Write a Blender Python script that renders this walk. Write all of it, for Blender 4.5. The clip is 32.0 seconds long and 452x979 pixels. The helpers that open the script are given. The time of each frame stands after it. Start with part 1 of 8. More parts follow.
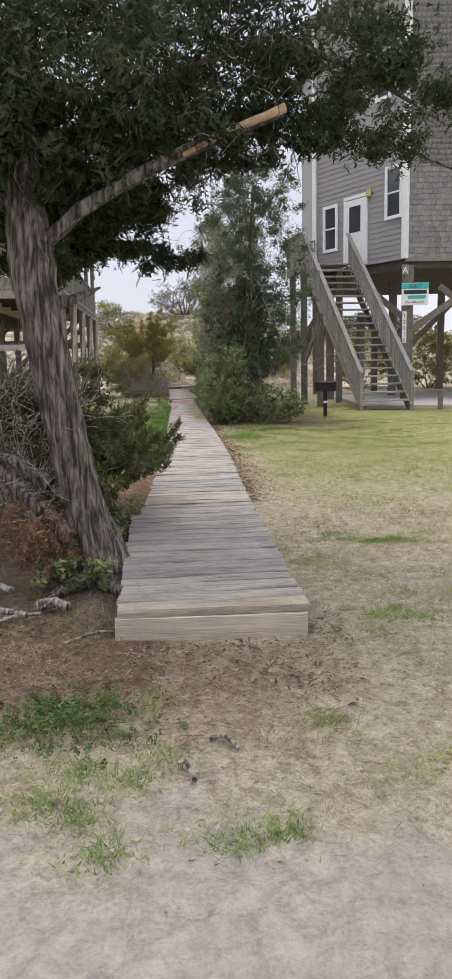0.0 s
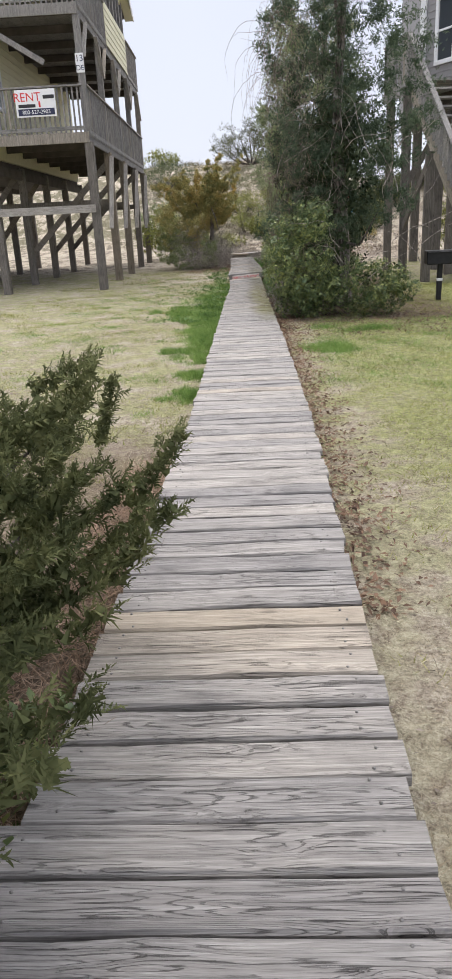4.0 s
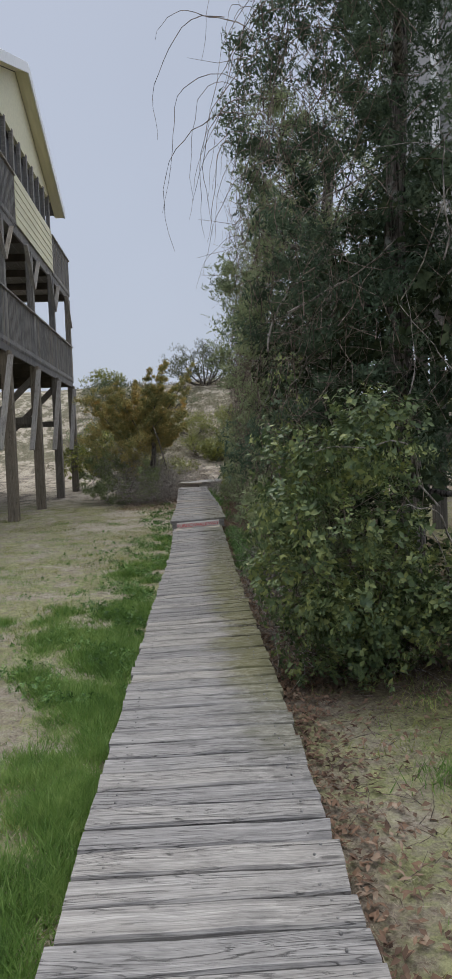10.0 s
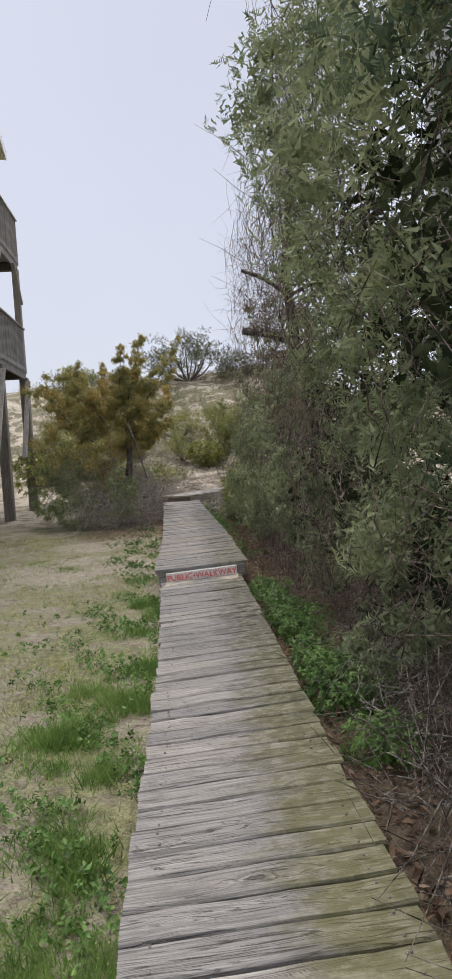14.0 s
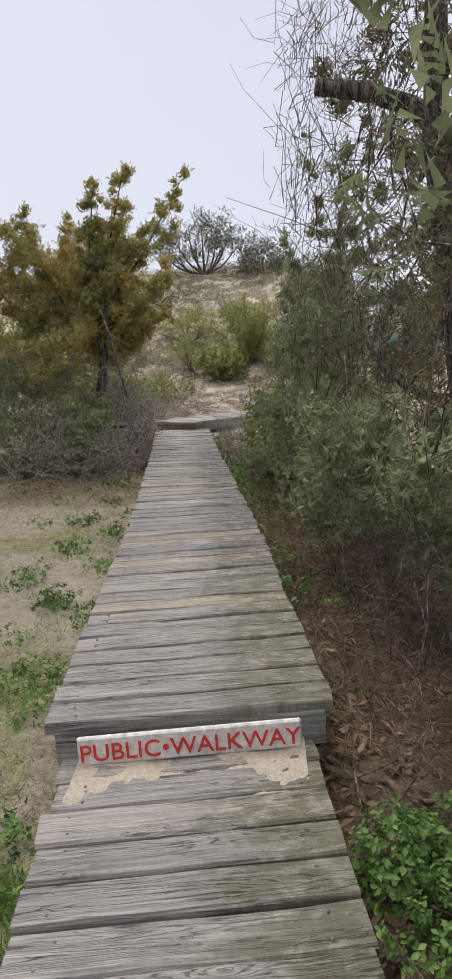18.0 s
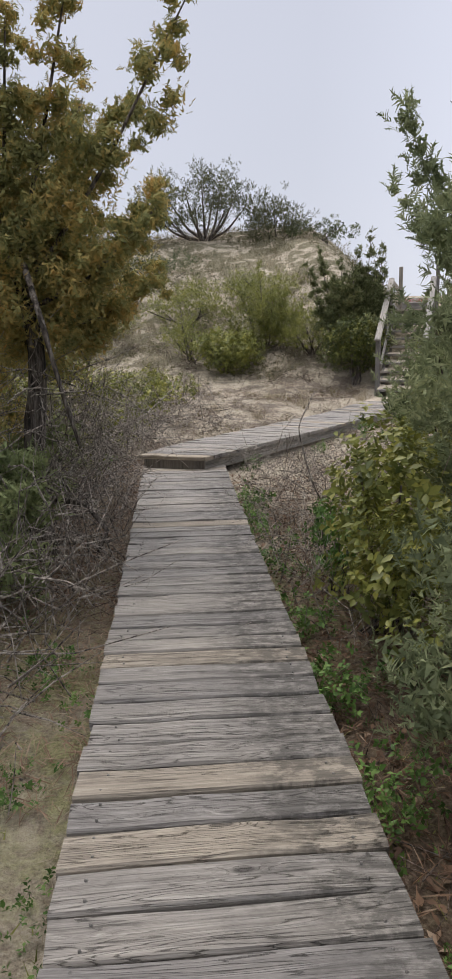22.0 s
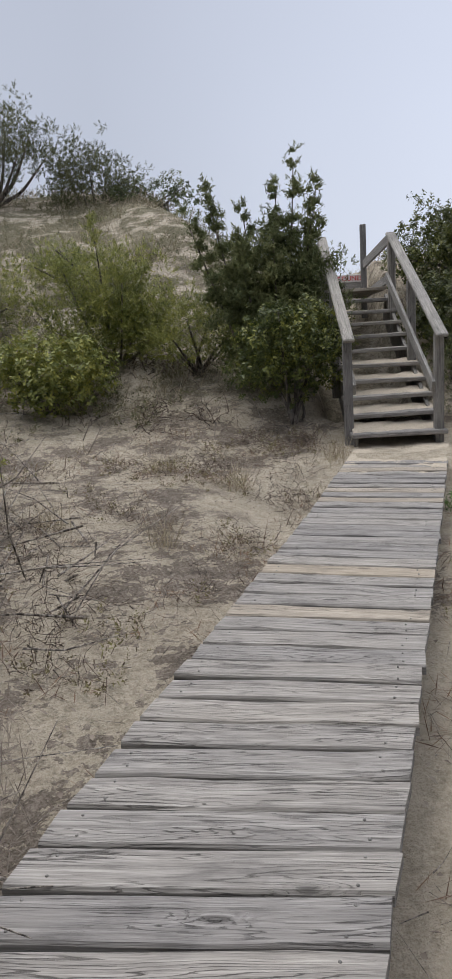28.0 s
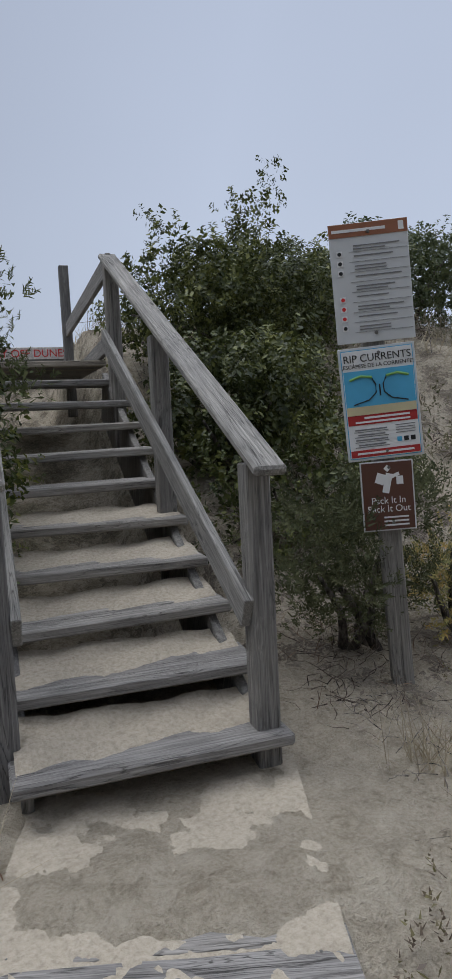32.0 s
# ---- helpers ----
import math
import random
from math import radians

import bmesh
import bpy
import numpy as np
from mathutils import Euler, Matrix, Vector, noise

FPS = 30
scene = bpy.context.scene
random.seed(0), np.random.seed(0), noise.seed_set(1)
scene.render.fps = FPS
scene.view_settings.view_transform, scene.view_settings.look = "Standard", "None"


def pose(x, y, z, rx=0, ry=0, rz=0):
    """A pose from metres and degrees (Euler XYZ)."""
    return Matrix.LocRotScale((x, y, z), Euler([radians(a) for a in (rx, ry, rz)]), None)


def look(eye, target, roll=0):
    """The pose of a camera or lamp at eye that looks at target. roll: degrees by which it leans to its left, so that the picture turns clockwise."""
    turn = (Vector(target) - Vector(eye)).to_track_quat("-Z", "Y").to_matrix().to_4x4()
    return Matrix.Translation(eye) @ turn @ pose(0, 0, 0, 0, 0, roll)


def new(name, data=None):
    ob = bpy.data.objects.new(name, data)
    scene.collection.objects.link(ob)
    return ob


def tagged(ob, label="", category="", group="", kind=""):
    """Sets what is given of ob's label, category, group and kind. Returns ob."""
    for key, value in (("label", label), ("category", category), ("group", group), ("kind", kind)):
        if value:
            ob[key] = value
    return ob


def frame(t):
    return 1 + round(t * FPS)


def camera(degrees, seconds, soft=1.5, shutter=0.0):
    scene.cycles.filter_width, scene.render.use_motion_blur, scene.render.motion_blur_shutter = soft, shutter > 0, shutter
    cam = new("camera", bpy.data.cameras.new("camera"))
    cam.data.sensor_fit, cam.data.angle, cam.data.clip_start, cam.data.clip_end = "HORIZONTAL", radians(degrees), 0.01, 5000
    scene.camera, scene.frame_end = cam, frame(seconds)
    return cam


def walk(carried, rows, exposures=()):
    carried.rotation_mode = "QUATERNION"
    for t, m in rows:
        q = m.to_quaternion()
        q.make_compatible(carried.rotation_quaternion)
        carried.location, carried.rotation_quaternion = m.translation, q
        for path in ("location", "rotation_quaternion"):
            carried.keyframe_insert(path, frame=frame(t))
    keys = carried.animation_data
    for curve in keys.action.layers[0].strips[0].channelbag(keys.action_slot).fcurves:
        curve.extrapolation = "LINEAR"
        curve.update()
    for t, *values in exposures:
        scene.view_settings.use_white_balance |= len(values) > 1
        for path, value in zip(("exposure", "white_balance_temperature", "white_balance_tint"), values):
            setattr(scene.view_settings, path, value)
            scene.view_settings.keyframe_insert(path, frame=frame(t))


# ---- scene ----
cam = camera(35.0, 32.0, soft=1.1)
PATH = [
    (0, (0.784, 0.695, 1.316), (0.746, 2.666, 0.975), -1.4),
    (0.5, (0.775, 1.291, 1.302), (0.605, 3.247, 0.925), -1.3),
    (1, (0.767, 1.879, 1.286), (0.487, 3.81, 0.847), -0.9),
    (1.5, (0.752, 2.42, 1.272), (0.45, 4.334, 0.776), -0.1),
    (2, (0.739, 2.94, 1.299), (0.447, 4.85, 0.782), 0.3),
    (2.5, (0.747, 3.45, 1.364), (0.459, 5.357, 0.832), 0.5),
    (3, (0.751, 3.946, 1.421), (0.449, 5.836, 0.841), -0.3),
    (3.5, (0.686, 4.463, 1.438), (0.38, 6.327, 0.782), -1.1),
    (4, (0.671, 5.033, 1.451), (0.431, 6.896, 0.762), -3.0),
    (4.5, (0.621, 5.621, 1.449), (0.417, 7.49, 0.767), -2.7),
    (6.5, (0.458, 8.276, 1.44), (0.398, 10.177, 0.821), 1.1),
    (7, (0.365, 8.907, 1.434), (0.297, 10.795, 0.78), 0.7),
    (7.5, (0.27, 9.529, 1.446), (0.243, 11.394, 0.723), 0.9),
    (8, (0.205, 10.125, 1.44), (0.23, 11.983, 0.702), 0.5),
    (8.5, (0.176, 10.72, 1.453), (0.169, 12.64, 0.892), -0.4),
    (9, (0.136, 11.304, 1.458), (0.162, 13.283, 1.17), -0.0),
    (9.5, (0.089, 11.933, 1.452), (0.014, 13.925, 1.28), -1.4),
    (10, (0.027, 12.585, 1.458), (-0.067, 14.58, 1.34), -2.0),
    (10.5, (-0.03, 13.193, 1.459), (-0.129, 15.189, 1.381), -2.3),
    (11, (-0.077, 13.776, 1.457), (-0.186, 15.771, 1.373), -2.4),
    (11.5, (-0.106, 14.346, 1.458), (-0.217, 16.34, 1.349), -3.1),
    (12, (-0.167, 14.968, 1.461), (-0.259, 16.962, 1.342), -3.3),
    (12.5, (-0.238, 15.571, 1.454), (-0.315, 17.565, 1.324), -3.9),
    (13, (-0.315, 16.168, 1.456), (-0.391, 18.162, 1.318), -4.0),
    (13.5, (-0.455, 16.752, 1.432), (-0.518, 18.747, 1.311), -4.0),
    (15.5, (-0.659, 19.124, 1.308), (-0.663, 21.122, 1.212), -2.7),
    (16, (-0.675, 19.772, 1.305), (-0.705, 21.77, 1.209), -3.4),
    (16.5, (-0.695, 20.423, 1.323), (-0.787, 22.418, 1.223), -3.2),
    (17, (-0.732, 21.08, 1.331), (-0.841, 23.072, 1.189), -2.7),
    (17.5, (-0.76, 21.694, 1.355), (-0.872, 23.678, 1.125), -2.1),
    (18, (-0.792, 22.283, 1.366), (-0.878, 24.251, 1.019), -1.1),
    (18.5, (-0.84, 22.87, 1.395), (-0.898, 24.824, 0.969), -0.3),
    (19, (-0.89, 23.4, 1.42), (-0.941, 25.348, 0.972), 1.2),
    (19.5, (-0.957, 23.965, 1.438), (-1.07, 25.907, 0.972), 1.3),
    (20, (-0.995, 24.524, 1.454), (-1.183, 26.457, 0.976), -0.5),
    (20.5, (-1.08, 25.083, 1.581), (-1.37, 27.006, 1.111), -2.8),
    (21, (-1.191, 25.602, 1.603), (-1.455, 27.533, 1.154), -2.3),
    (21.5, (-1.242, 26.17, 1.611), (-1.41, 28.116, 1.18), -1.5),
    (22, (-1.301, 26.746, 1.598), (-1.373, 28.703, 1.192), -1.0),
    (22.5, (-1.365, 27.335, 1.591), (-1.462, 29.296, 1.208), -1.1),
    (23, (-1.41, 27.921, 1.582), (-1.517, 29.884, 1.214), -0.5),
    (23.5, (-1.419, 28.524, 1.59), (-1.504, 30.491, 1.241), -0.6),
    (24, (-1.47, 29.108, 1.571), (-1.527, 31.075, 1.216), -0.8),
    (24.5, (-1.539, 29.738, 1.564), (-1.582, 31.7, 1.178), -1.2),
    (26.5, (-1.693, 32.079, 1.591), (-1.853, 34.032, 1.191), -1.7),
    (27, (-1.727, 32.682, 1.592), (-1.731, 34.641, 1.19), -2.4),
    (27.5, (-1.76, 33.277, 1.63), (-1.541, 35.222, 1.218), -2.8),
    (28, (-1.771, 33.801, 1.655), (-1.337, 35.71, 1.246), -3.7),
    (28.5, (-1.645, 34.382, 1.71), (-0.98, 36.226, 1.317), -3.3),
    (29, (-1.445, 34.922, 1.733), (-0.543, 36.672, 1.38), -2.0),
    (29.5, (-1.136, 35.433, 1.7), (-0.04, 37.075, 1.381), -0.0),
    (30, (-0.861, 36.048, 1.72), (0.274, 37.667, 1.422), -0.6),
    (30.5, (-0.531, 36.613, 1.714), (0.639, 38.21, 1.434), -1.2),
    (31, (-0.191, 37.187, 1.733), (0.986, 38.782, 1.472), -2.3),
    (31.5, (0.138, 37.707, 1.726), (1.309, 39.312, 1.5), -2.8),
    (32, (0.436, 38.282, 1.724), (1.568, 39.921, 1.539), -2.9),
]
walk(cam, [(t, look(eye, target, roll)) for t, eye, target, roll in PATH], [(0, 0.3, 6750, 13), (2, 0.3, 6600, 12), (3, 0.46, 6520, 12), (4, 0.45, 6560, 12), (7, -0.42, 6350, 10), (8, 0.3, 6450, 11), (9, -0.26, 6180, 9), (11, -0.2, 6350, 9), (12, 0.16, 6420, 10), (13, 0.18, 6500, 11), (19, 0.3, 6700, 12), (20, 0.15, 6700, 12), (24, 0.05, 6700, 12), (27, -0.15, 6450, 11), (30, -0.4, 6350, 10), (31, -0.62, 6200, 10), (32, -0.58, 6050, 9)])

import functools

# ---- world and light: a bright overcast sky, palest at the horizon, brighter overhead ----
world = bpy.data.worlds.new("overcast")
scene.world = world
world.use_nodes = True
wn, wl = world.node_tree.nodes, world.node_tree.links
wn.clear()
sky = wn.new("ShaderNodeTexSky")
sky.sky_type, sky.sun_disc, sky.sun_elevation, sky.sun_rotation = "NISHITA", False, radians(63), radians(-32)
sky.air_density, sky.dust_density = 1.0, 3.0
w_co = wn.new("ShaderNodeTexCoord")
w_sep = wn.new("ShaderNodeSeparateXYZ")
wl.new(w_co.outputs["Generated"], w_sep.inputs[0])
w_ramp = wn.new("ShaderNodeValToRGB")
w_ramp.color_ramp.elements[0].position, w_ramp.color_ramp.elements[0].color = 0.0, (0.61, 0.65, 0.745, 1)
w_ramp.color_ramp.elements[1].position, w_ramp.color_ramp.elements[1].color = 1.0, (2.4, 2.4, 2.43, 1)
w_mid = w_ramp.color_ramp.elements.new(0.60)
w_mid.color = (0.535, 0.575, 0.68, 1)
wl.new(w_sep.outputs["Z"], w_ramp.inputs[0])
w_noise = wn.new("ShaderNodeTexNoise")
w_noise.inputs["Scale"].default_value, w_noise.inputs["Detail"].default_value = 2.2, 3.0
wl.new(w_co.outputs["Generated"], w_noise.inputs["Vector"])
w_var = wn.new("ShaderNodeMapRange")
w_var.inputs["To Min"].default_value, w_var.inputs["To Max"].default_value = 0.94, 1.06
wl.new(w_noise.outputs["Fac"], w_var.inputs["Value"])
w_sea = wn.new("ShaderNodeMapRange")
w_sea.inputs["From Min"].default_value, w_sea.inputs["From Max"].default_value = 0.08, 0.55
w_sea.inputs["To Min"].default_value, w_sea.inputs["To Max"].default_value = 1.0, 1.38
wl.new(w_sep.outputs["X"], w_sea.inputs["Value"])
w_both = wn.new("ShaderNodeMath")
w_both.operation = "MULTIPLY"
wl.new(w_var.outputs["Result"], w_both.inputs[0])
wl.new(w_sea.outputs["Result"], w_both.inputs[1])
w_mul = wn.new("ShaderNodeVectorMath")
w_mul.operation = "SCALE"
wl.new(w_ramp.outputs["Color"], w_mul.inputs[0])
wl.new(w_both.outputs[0], w_mul.inputs["Scale"])
w_bg1, w_bg2, w_add, w_out = wn.new("ShaderNodeBackground"), wn.new("ShaderNodeBackground"), wn.new("ShaderNodeAddShader"), wn.new("ShaderNodeOutputWorld")
w_bg1.inputs["Strength"].default_value = 0.95
w_bg2.inputs["Strength"].default_value = 0.012
wl.new(w_mul.outputs["Vector"], w_bg1.inputs["Color"])
wl.new(sky.outputs["Color"], w_bg2.inputs["Color"])
wl.new(w_bg1.outputs[0], w_add.inputs[0])
wl.new(w_bg2.outputs[0], w_add.inputs[1])
wl.new(w_add.outputs[0], w_out.inputs["Surface"])
sun = new("sun", bpy.data.lights.new("sun", "SUN"))
sun.data.energy, sun.data.angle, sun.data.color = 1.45, radians(30), (1.0, 0.96, 0.90)
sun.matrix_world = look((0, 0, 30), (8, -13, 0))


# ---- node helpers ----
def nodes_of(name):
    m = bpy.data.materials.new(name)
    m.use_nodes = True
    t = m.node_tree
    return m, t, t.nodes["Principled BSDF"]


def coords(t, space="Object", scale=(1, 1, 1), offset=None):
    c = t.nodes.new("ShaderNodeTexCoord")
    g = t.nodes.new("ShaderNodeMapping")
    g.inputs["Scale"].default_value = scale
    t.links.new(c.outputs[space], g.inputs["Vector"])
    if offset is not None:
        t.links.new(offset, g.inputs["Location"])
    return g.outputs["Vector"]


def tex_noise(t, vec, scale, detail=4.0, rough=0.55, distort=0.0):
    n = t.nodes.new("ShaderNodeTexNoise")
    n.inputs["Scale"].default_value, n.inputs["Detail"].default_value = scale, detail
    n.inputs["Roughness"].default_value, n.inputs["Distortion"].default_value = rough, distort
    t.links.new(vec, n.inputs["Vector"])
    return n.outputs["Fac"]


def ramp(t, fac, stops):
    r = t.nodes.new("ShaderNodeValToRGB")
    e = r.color_ramp.elements
    while len(e) < len(stops):
        e.new(0.5)
    for k, (p, c) in enumerate(stops):
        e[k].position = p
        e[k].color = (*c, 1) if len(c) == 3 else (c[0],) * 3 + (1,)
    t.links.new(fac, r.inputs[0])
    return r.outputs["Color"]


def blend(t, fac, a, b, mode="MIX"):
    m = t.nodes.new("ShaderNodeMix")
    m.data_type, m.blend_type = "RGBA", mode
    for sock, v in ((m.inputs[0], fac), (m.inputs[6], a), (m.inputs[7], b)):
        if isinstance(v, (int, float)):
            sock.default_value = v
        elif isinstance(v, tuple):
            sock.default_value = (*v, 1)
        else:
            t.links.new(v, sock)
    return m.outputs[2]


def maths(t, op, a, b=None, clamp=False):
    m = t.nodes.new("ShaderNodeMath")
    m.operation, m.use_clamp = op, clamp
    for sock, v in zip(m.inputs, (a, b)):
        if v is None:
            continue
        if isinstance(v, (int, float)):
            sock.default_value = v
        else:
            t.links.new(v, sock)
    return m.outputs[0]


def relief(t, bsdf, height, strength=0.5, distance=0.01):
    b = t.nodes.new("ShaderNodeBump")
    b.inputs["Strength"].default_value, b.inputs["Distance"].default_value = strength, distance
    t.links.new(height, b.inputs["Height"])
    t.links.new(b.outputs["Normal"], bsdf.inputs["Normal"])


def own_random(t):
    return t.nodes.new("ShaderNodeObjectInfo").outputs["Random"]


def island_random(t):
    return t.nodes.new("ShaderNodeNewGeometry").outputs["Random Per Island"]


def shift(t, rnd, far=40.0):
    c = t.nodes.new("ShaderNodeCombineXYZ")
    for k in range(3):
        t.links.new(maths(t, "MULTIPLY", rnd, far * (k + 1) * 0.7), c.inputs[k])
    return c.outputs[0]


def wood(name, dark, mid, light, stain=False, split=1.0, axis=0, islands=False):
    """Weathered timber, fine grain along an axis of the piece, open checks, knots and per-piece shade."""
    m, t, b = nodes_of(name)
    rnd = island_random(t) if islands else own_random(t)
    off = shift(t, rnd)
    lay = lambda a, c: tuple(a if k == axis else c for k in range(3))  # noqa: E731
    knots = t.nodes.new("ShaderNodeTexVoronoi")
    knots.inputs["Scale"].default_value = 1.0
    t.links.new(coords(t, scale=lay(2.3, 8.5), offset=off), knots.inputs["Vector"])
    ring = maths(t, "SUBTRACT", 1.0, maths(t, "MULTIPLY", knots.outputs["Distance"], 3.4), True)
    warp = t.nodes.new("ShaderNodeVectorMath")
    warp.operation = "ADD"
    t.links.new(coords(t, scale=lay(2.4, 95.0), offset=off), warp.inputs[0])
    push = t.nodes.new("ShaderNodeCombineXYZ")
    for k in range(3):
        if k != axis:
            t.links.new(maths(t, "MULTIPLY", maths(t, "POWER", ring, 2.0), 4.5), push.inputs[k])
    t.links.new(push.outputs[0], warp.inputs[1])
    grain = tex_noise(t, warp.outputs[0], 1.0, 6.0, 0.62, 0.25)
    fine = tex_noise(t, coords(t, scale=lay(7.0, 320.0), offset=off), 1.0, 3.0, 0.6)
    blot = tex_noise(t, coords(t, scale=lay(3.0, 6.0), offset=off), 1.3, 5.0, 0.65)
    patch = tex_noise(t, coords(t, scale=lay(1.3, 9.0), offset=off), 1.6, 3.0, 0.5)
    worn = ramp(t, patch, [(0.42, (0.18,)), (0.58, (1.0,))])
    # growth rings cut by the board's face: long lines that part round the knots
    swell = tex_noise(t, coords(t, scale=lay(0.75, 12.0), offset=off), 1.0, 2.0, 0.5)
    field = maths(t, "ADD", maths(t, "MULTIPLY", swell, 24.0), maths(t, "MULTIPLY", maths(t, "POWER", ring, 1.6), 4.0))
    field = maths(t, "ADD", field, maths(t, "MULTIPLY", grain, 2.2))
    line = maths(t, "PINGPONG", field, 0.5)
    lines = maths(t, "MULTIPLY", ramp(t, line, [(0.03, (1.0,)), (0.10, (0.0,))]), worn)
    splits = maths(t, "MULTIPLY", ramp(t, grain, [(0.345, (1.0,)), (0.378, (0.0,))]), worn)
    cracks = maths(t, "MAXIMUM", maths(t, "MULTIPLY", lines, 0.68), splits)
    checks = maths(t, "SUBTRACT", 1.0, cracks)
    col = ramp(t, grain, [(0.34, tuple(0.82 * c for c in mid)), (0.5, mid), (0.68, light)])
    col = blend(t, 1.0, col, ramp(t, fine, [(0.34, (0.76, 0.755, 0.75)), (0.5, (1.0, 1.0, 1.0)), (0.66, (1.12, 1.12, 1.115))]), "MULTIPLY")
    col = blend(t, maths(t, "MULTIPLY", cracks, 0.86 * split), col, dark)
    col = blend(t, 1.0, col, ramp(t, blot, [(0.28, (0.70, 0.70, 0.71)), (0.46, (1.0, 1.0, 1.0)), (0.75, (1.12, 1.11, 1.09))]), "MULTIPLY")
    shade = ramp(t, rnd, [(0.0, (0.80, 0.80, 0.82)), (0.3, (0.92, 0.92, 0.93)), (0.6, (1.0, 0.99, 0.98)), (0.9, (1.10, 1.08, 1.05)), (0.95, (1.16, 1.08, 0.96))])
    col = blend(t, 1.0, col, shade, "MULTIPLY")
    heart = maths(t, "MULTIPLY", ramp(t, ring, [(0.66, (0.0,)), (0.80, (1.0,))]), 0.7)
    col = blend(t, heart, col, dark)
    if stain:
        # black mildew and green algae on the side that the thicket drips on
        g = tex_noise(t, coords(t, "Object", (2.4, 4.0, 1.0), off), 1.5, 5.0, 0.68)
        way, where = t.nodes.new("ShaderNodeSeparateXYZ"), t.nodes.new("ShaderNodeSeparateXYZ")
        t.links.new(coords(t), way.inputs[0])
        pos = t.nodes.new("ShaderNodeNewGeometry").outputs["Position"]
        t.links.new(pos, where.inputs[0])
        drip = tex_noise(t, pos, 1.1, 3.0, 0.6)
        py = maths(t, "ADD", maths(t, "MULTIPLY", where.outputs["Y"], 0.02), maths(t, "MULTIPLY", maths(t, "SUBTRACT", drip, 0.5), 0.05))
        reach = maths(t, "ADD", maths(t, "MULTIPLY", way.outputs["X"], 1.0), maths(t, "ADD", maths(t, "MULTIPLY", g, 0.65), maths(t, "MULTIPLY", drip, 0.35)))
        green_y = ramp(t, py, [(0.31, (0.0,)), (0.335, (1.0,)), (0.40, (0.9,)), (0.455, (0.3,)), (0.48, (0.45,)), (0.51, (0.35,)), (0.54, (0.05,)), (0.62, (0.0,))])
        soot_y = ramp(t, py, [(0.28, (0.0,)), (0.33, (0.8,)), (0.44, (1.0,)), (0.50, (0.7,)), (0.66, (0.8,)), (0.70, (0.0,))])
        soot = maths(t, "MULTIPLY", ramp(t, reach, [(0.50, (0.0,)), (0.74, (1.0,))]), soot_y)
        green = maths(t, "MULTIPLY", ramp(t, reach, [(0.54, (0.0,)), (0.74, (1.0,))]), green_y)
        spots = ramp(t, tex_noise(t, coords(t, "Object", (9, 14, 1), off), 1.6, 5.0, 0.7), [(0.40, (0.12,)), (0.54, (1.0,))])
        col = blend(t, maths(t, "MULTIPLY", maths(t, "MULTIPLY", soot, spots), 0.88), col, (0.065, 0.062, 0.06))
        col = blend(t, maths(t, "MULTIPLY", green, 0.55), col, (0.20, 0.19, 0.062))
    t.links.new(col, b.inputs["Base Color"])
    b.inputs["Roughness"].default_value = 0.88
    b.inputs["Specular IOR Level"].default_value = 0.25
    h = maths(t, "ADD", maths(t, "MULTIPLY", checks, 0.7 * split), maths(t, "MULTIPLY", fine, 0.3))
    relief(t, b, h, 0.9, 0.006)
    return m


def leafy(name, stops, gloss=0.55, thin=0.25, each=0.5):
    """Foliage: each leaf or needle spray takes its own shade of the plant's colours."""
    m, t, b = nodes_of(name)
    rnd = island_random(t)
    patch, tuft = tex_noise(t, coords(t), 1.7, 2.0), tex_noise(t, coords(t), 7.0 if each > 0.3 else 11.0, 3.0, 0.6)
    key = maths(t, "ADD", maths(t, "MULTIPLY", patch, 0.7), maths(t, "MULTIPLY", tuft, 1.1))
    key = maths(t, "ADD", maths(t, "MULTIPLY", rnd, each), maths(t, "SUBTRACT", key, 0.43 + each / 2))
    t.links.new(ramp(t, key, stops), b.inputs["Base Color"])
    b.inputs["Roughness"].default_value = gloss
    b.inputs["Specular IOR Level"].default_value = 0.3 if each > 0.3 else 0.12
    b.inputs["Transmission Weight"].default_value = 0.0
    if thin:
        tr = t.nodes.new("ShaderNodeBsdfTranslucent")
        t.links.new(b.inputs["Base Color"].links[0].from_socket, tr.inputs["Color"])
        mx = t.nodes.new("ShaderNodeMixShader")
        mx.inputs[0].default_value = thin
        t.links.new(b.outputs[0], mx.inputs[1])
        t.links.new(tr.outputs[0], mx.inputs[2])
        t.links.new(mx.outputs[0], t.nodes["Material Output"].inputs["Surface"])
    return m


def plain(name, colour, rough=0.6, metal=0.0, vary=0.12, scale=9.0, bump=0.15):
    m, t, b = nodes_of(name)
    n = tex_noise(t, coords(t), scale, 5.0, 0.6)
    lo, hi = tuple(c * (1 - vary) for c in colour), tuple(min(1, c * (1 + vary)) for c in colour)
    t.links.new(ramp(t, n, [(0.3, lo), (0.7, hi)]), b.inputs["Base Color"])
    b.inputs["Roughness"].default_value, b.inputs["Metallic"].default_value = rough, metal
    if bump:
        relief(t, b, n, bump, 0.004)
    return m


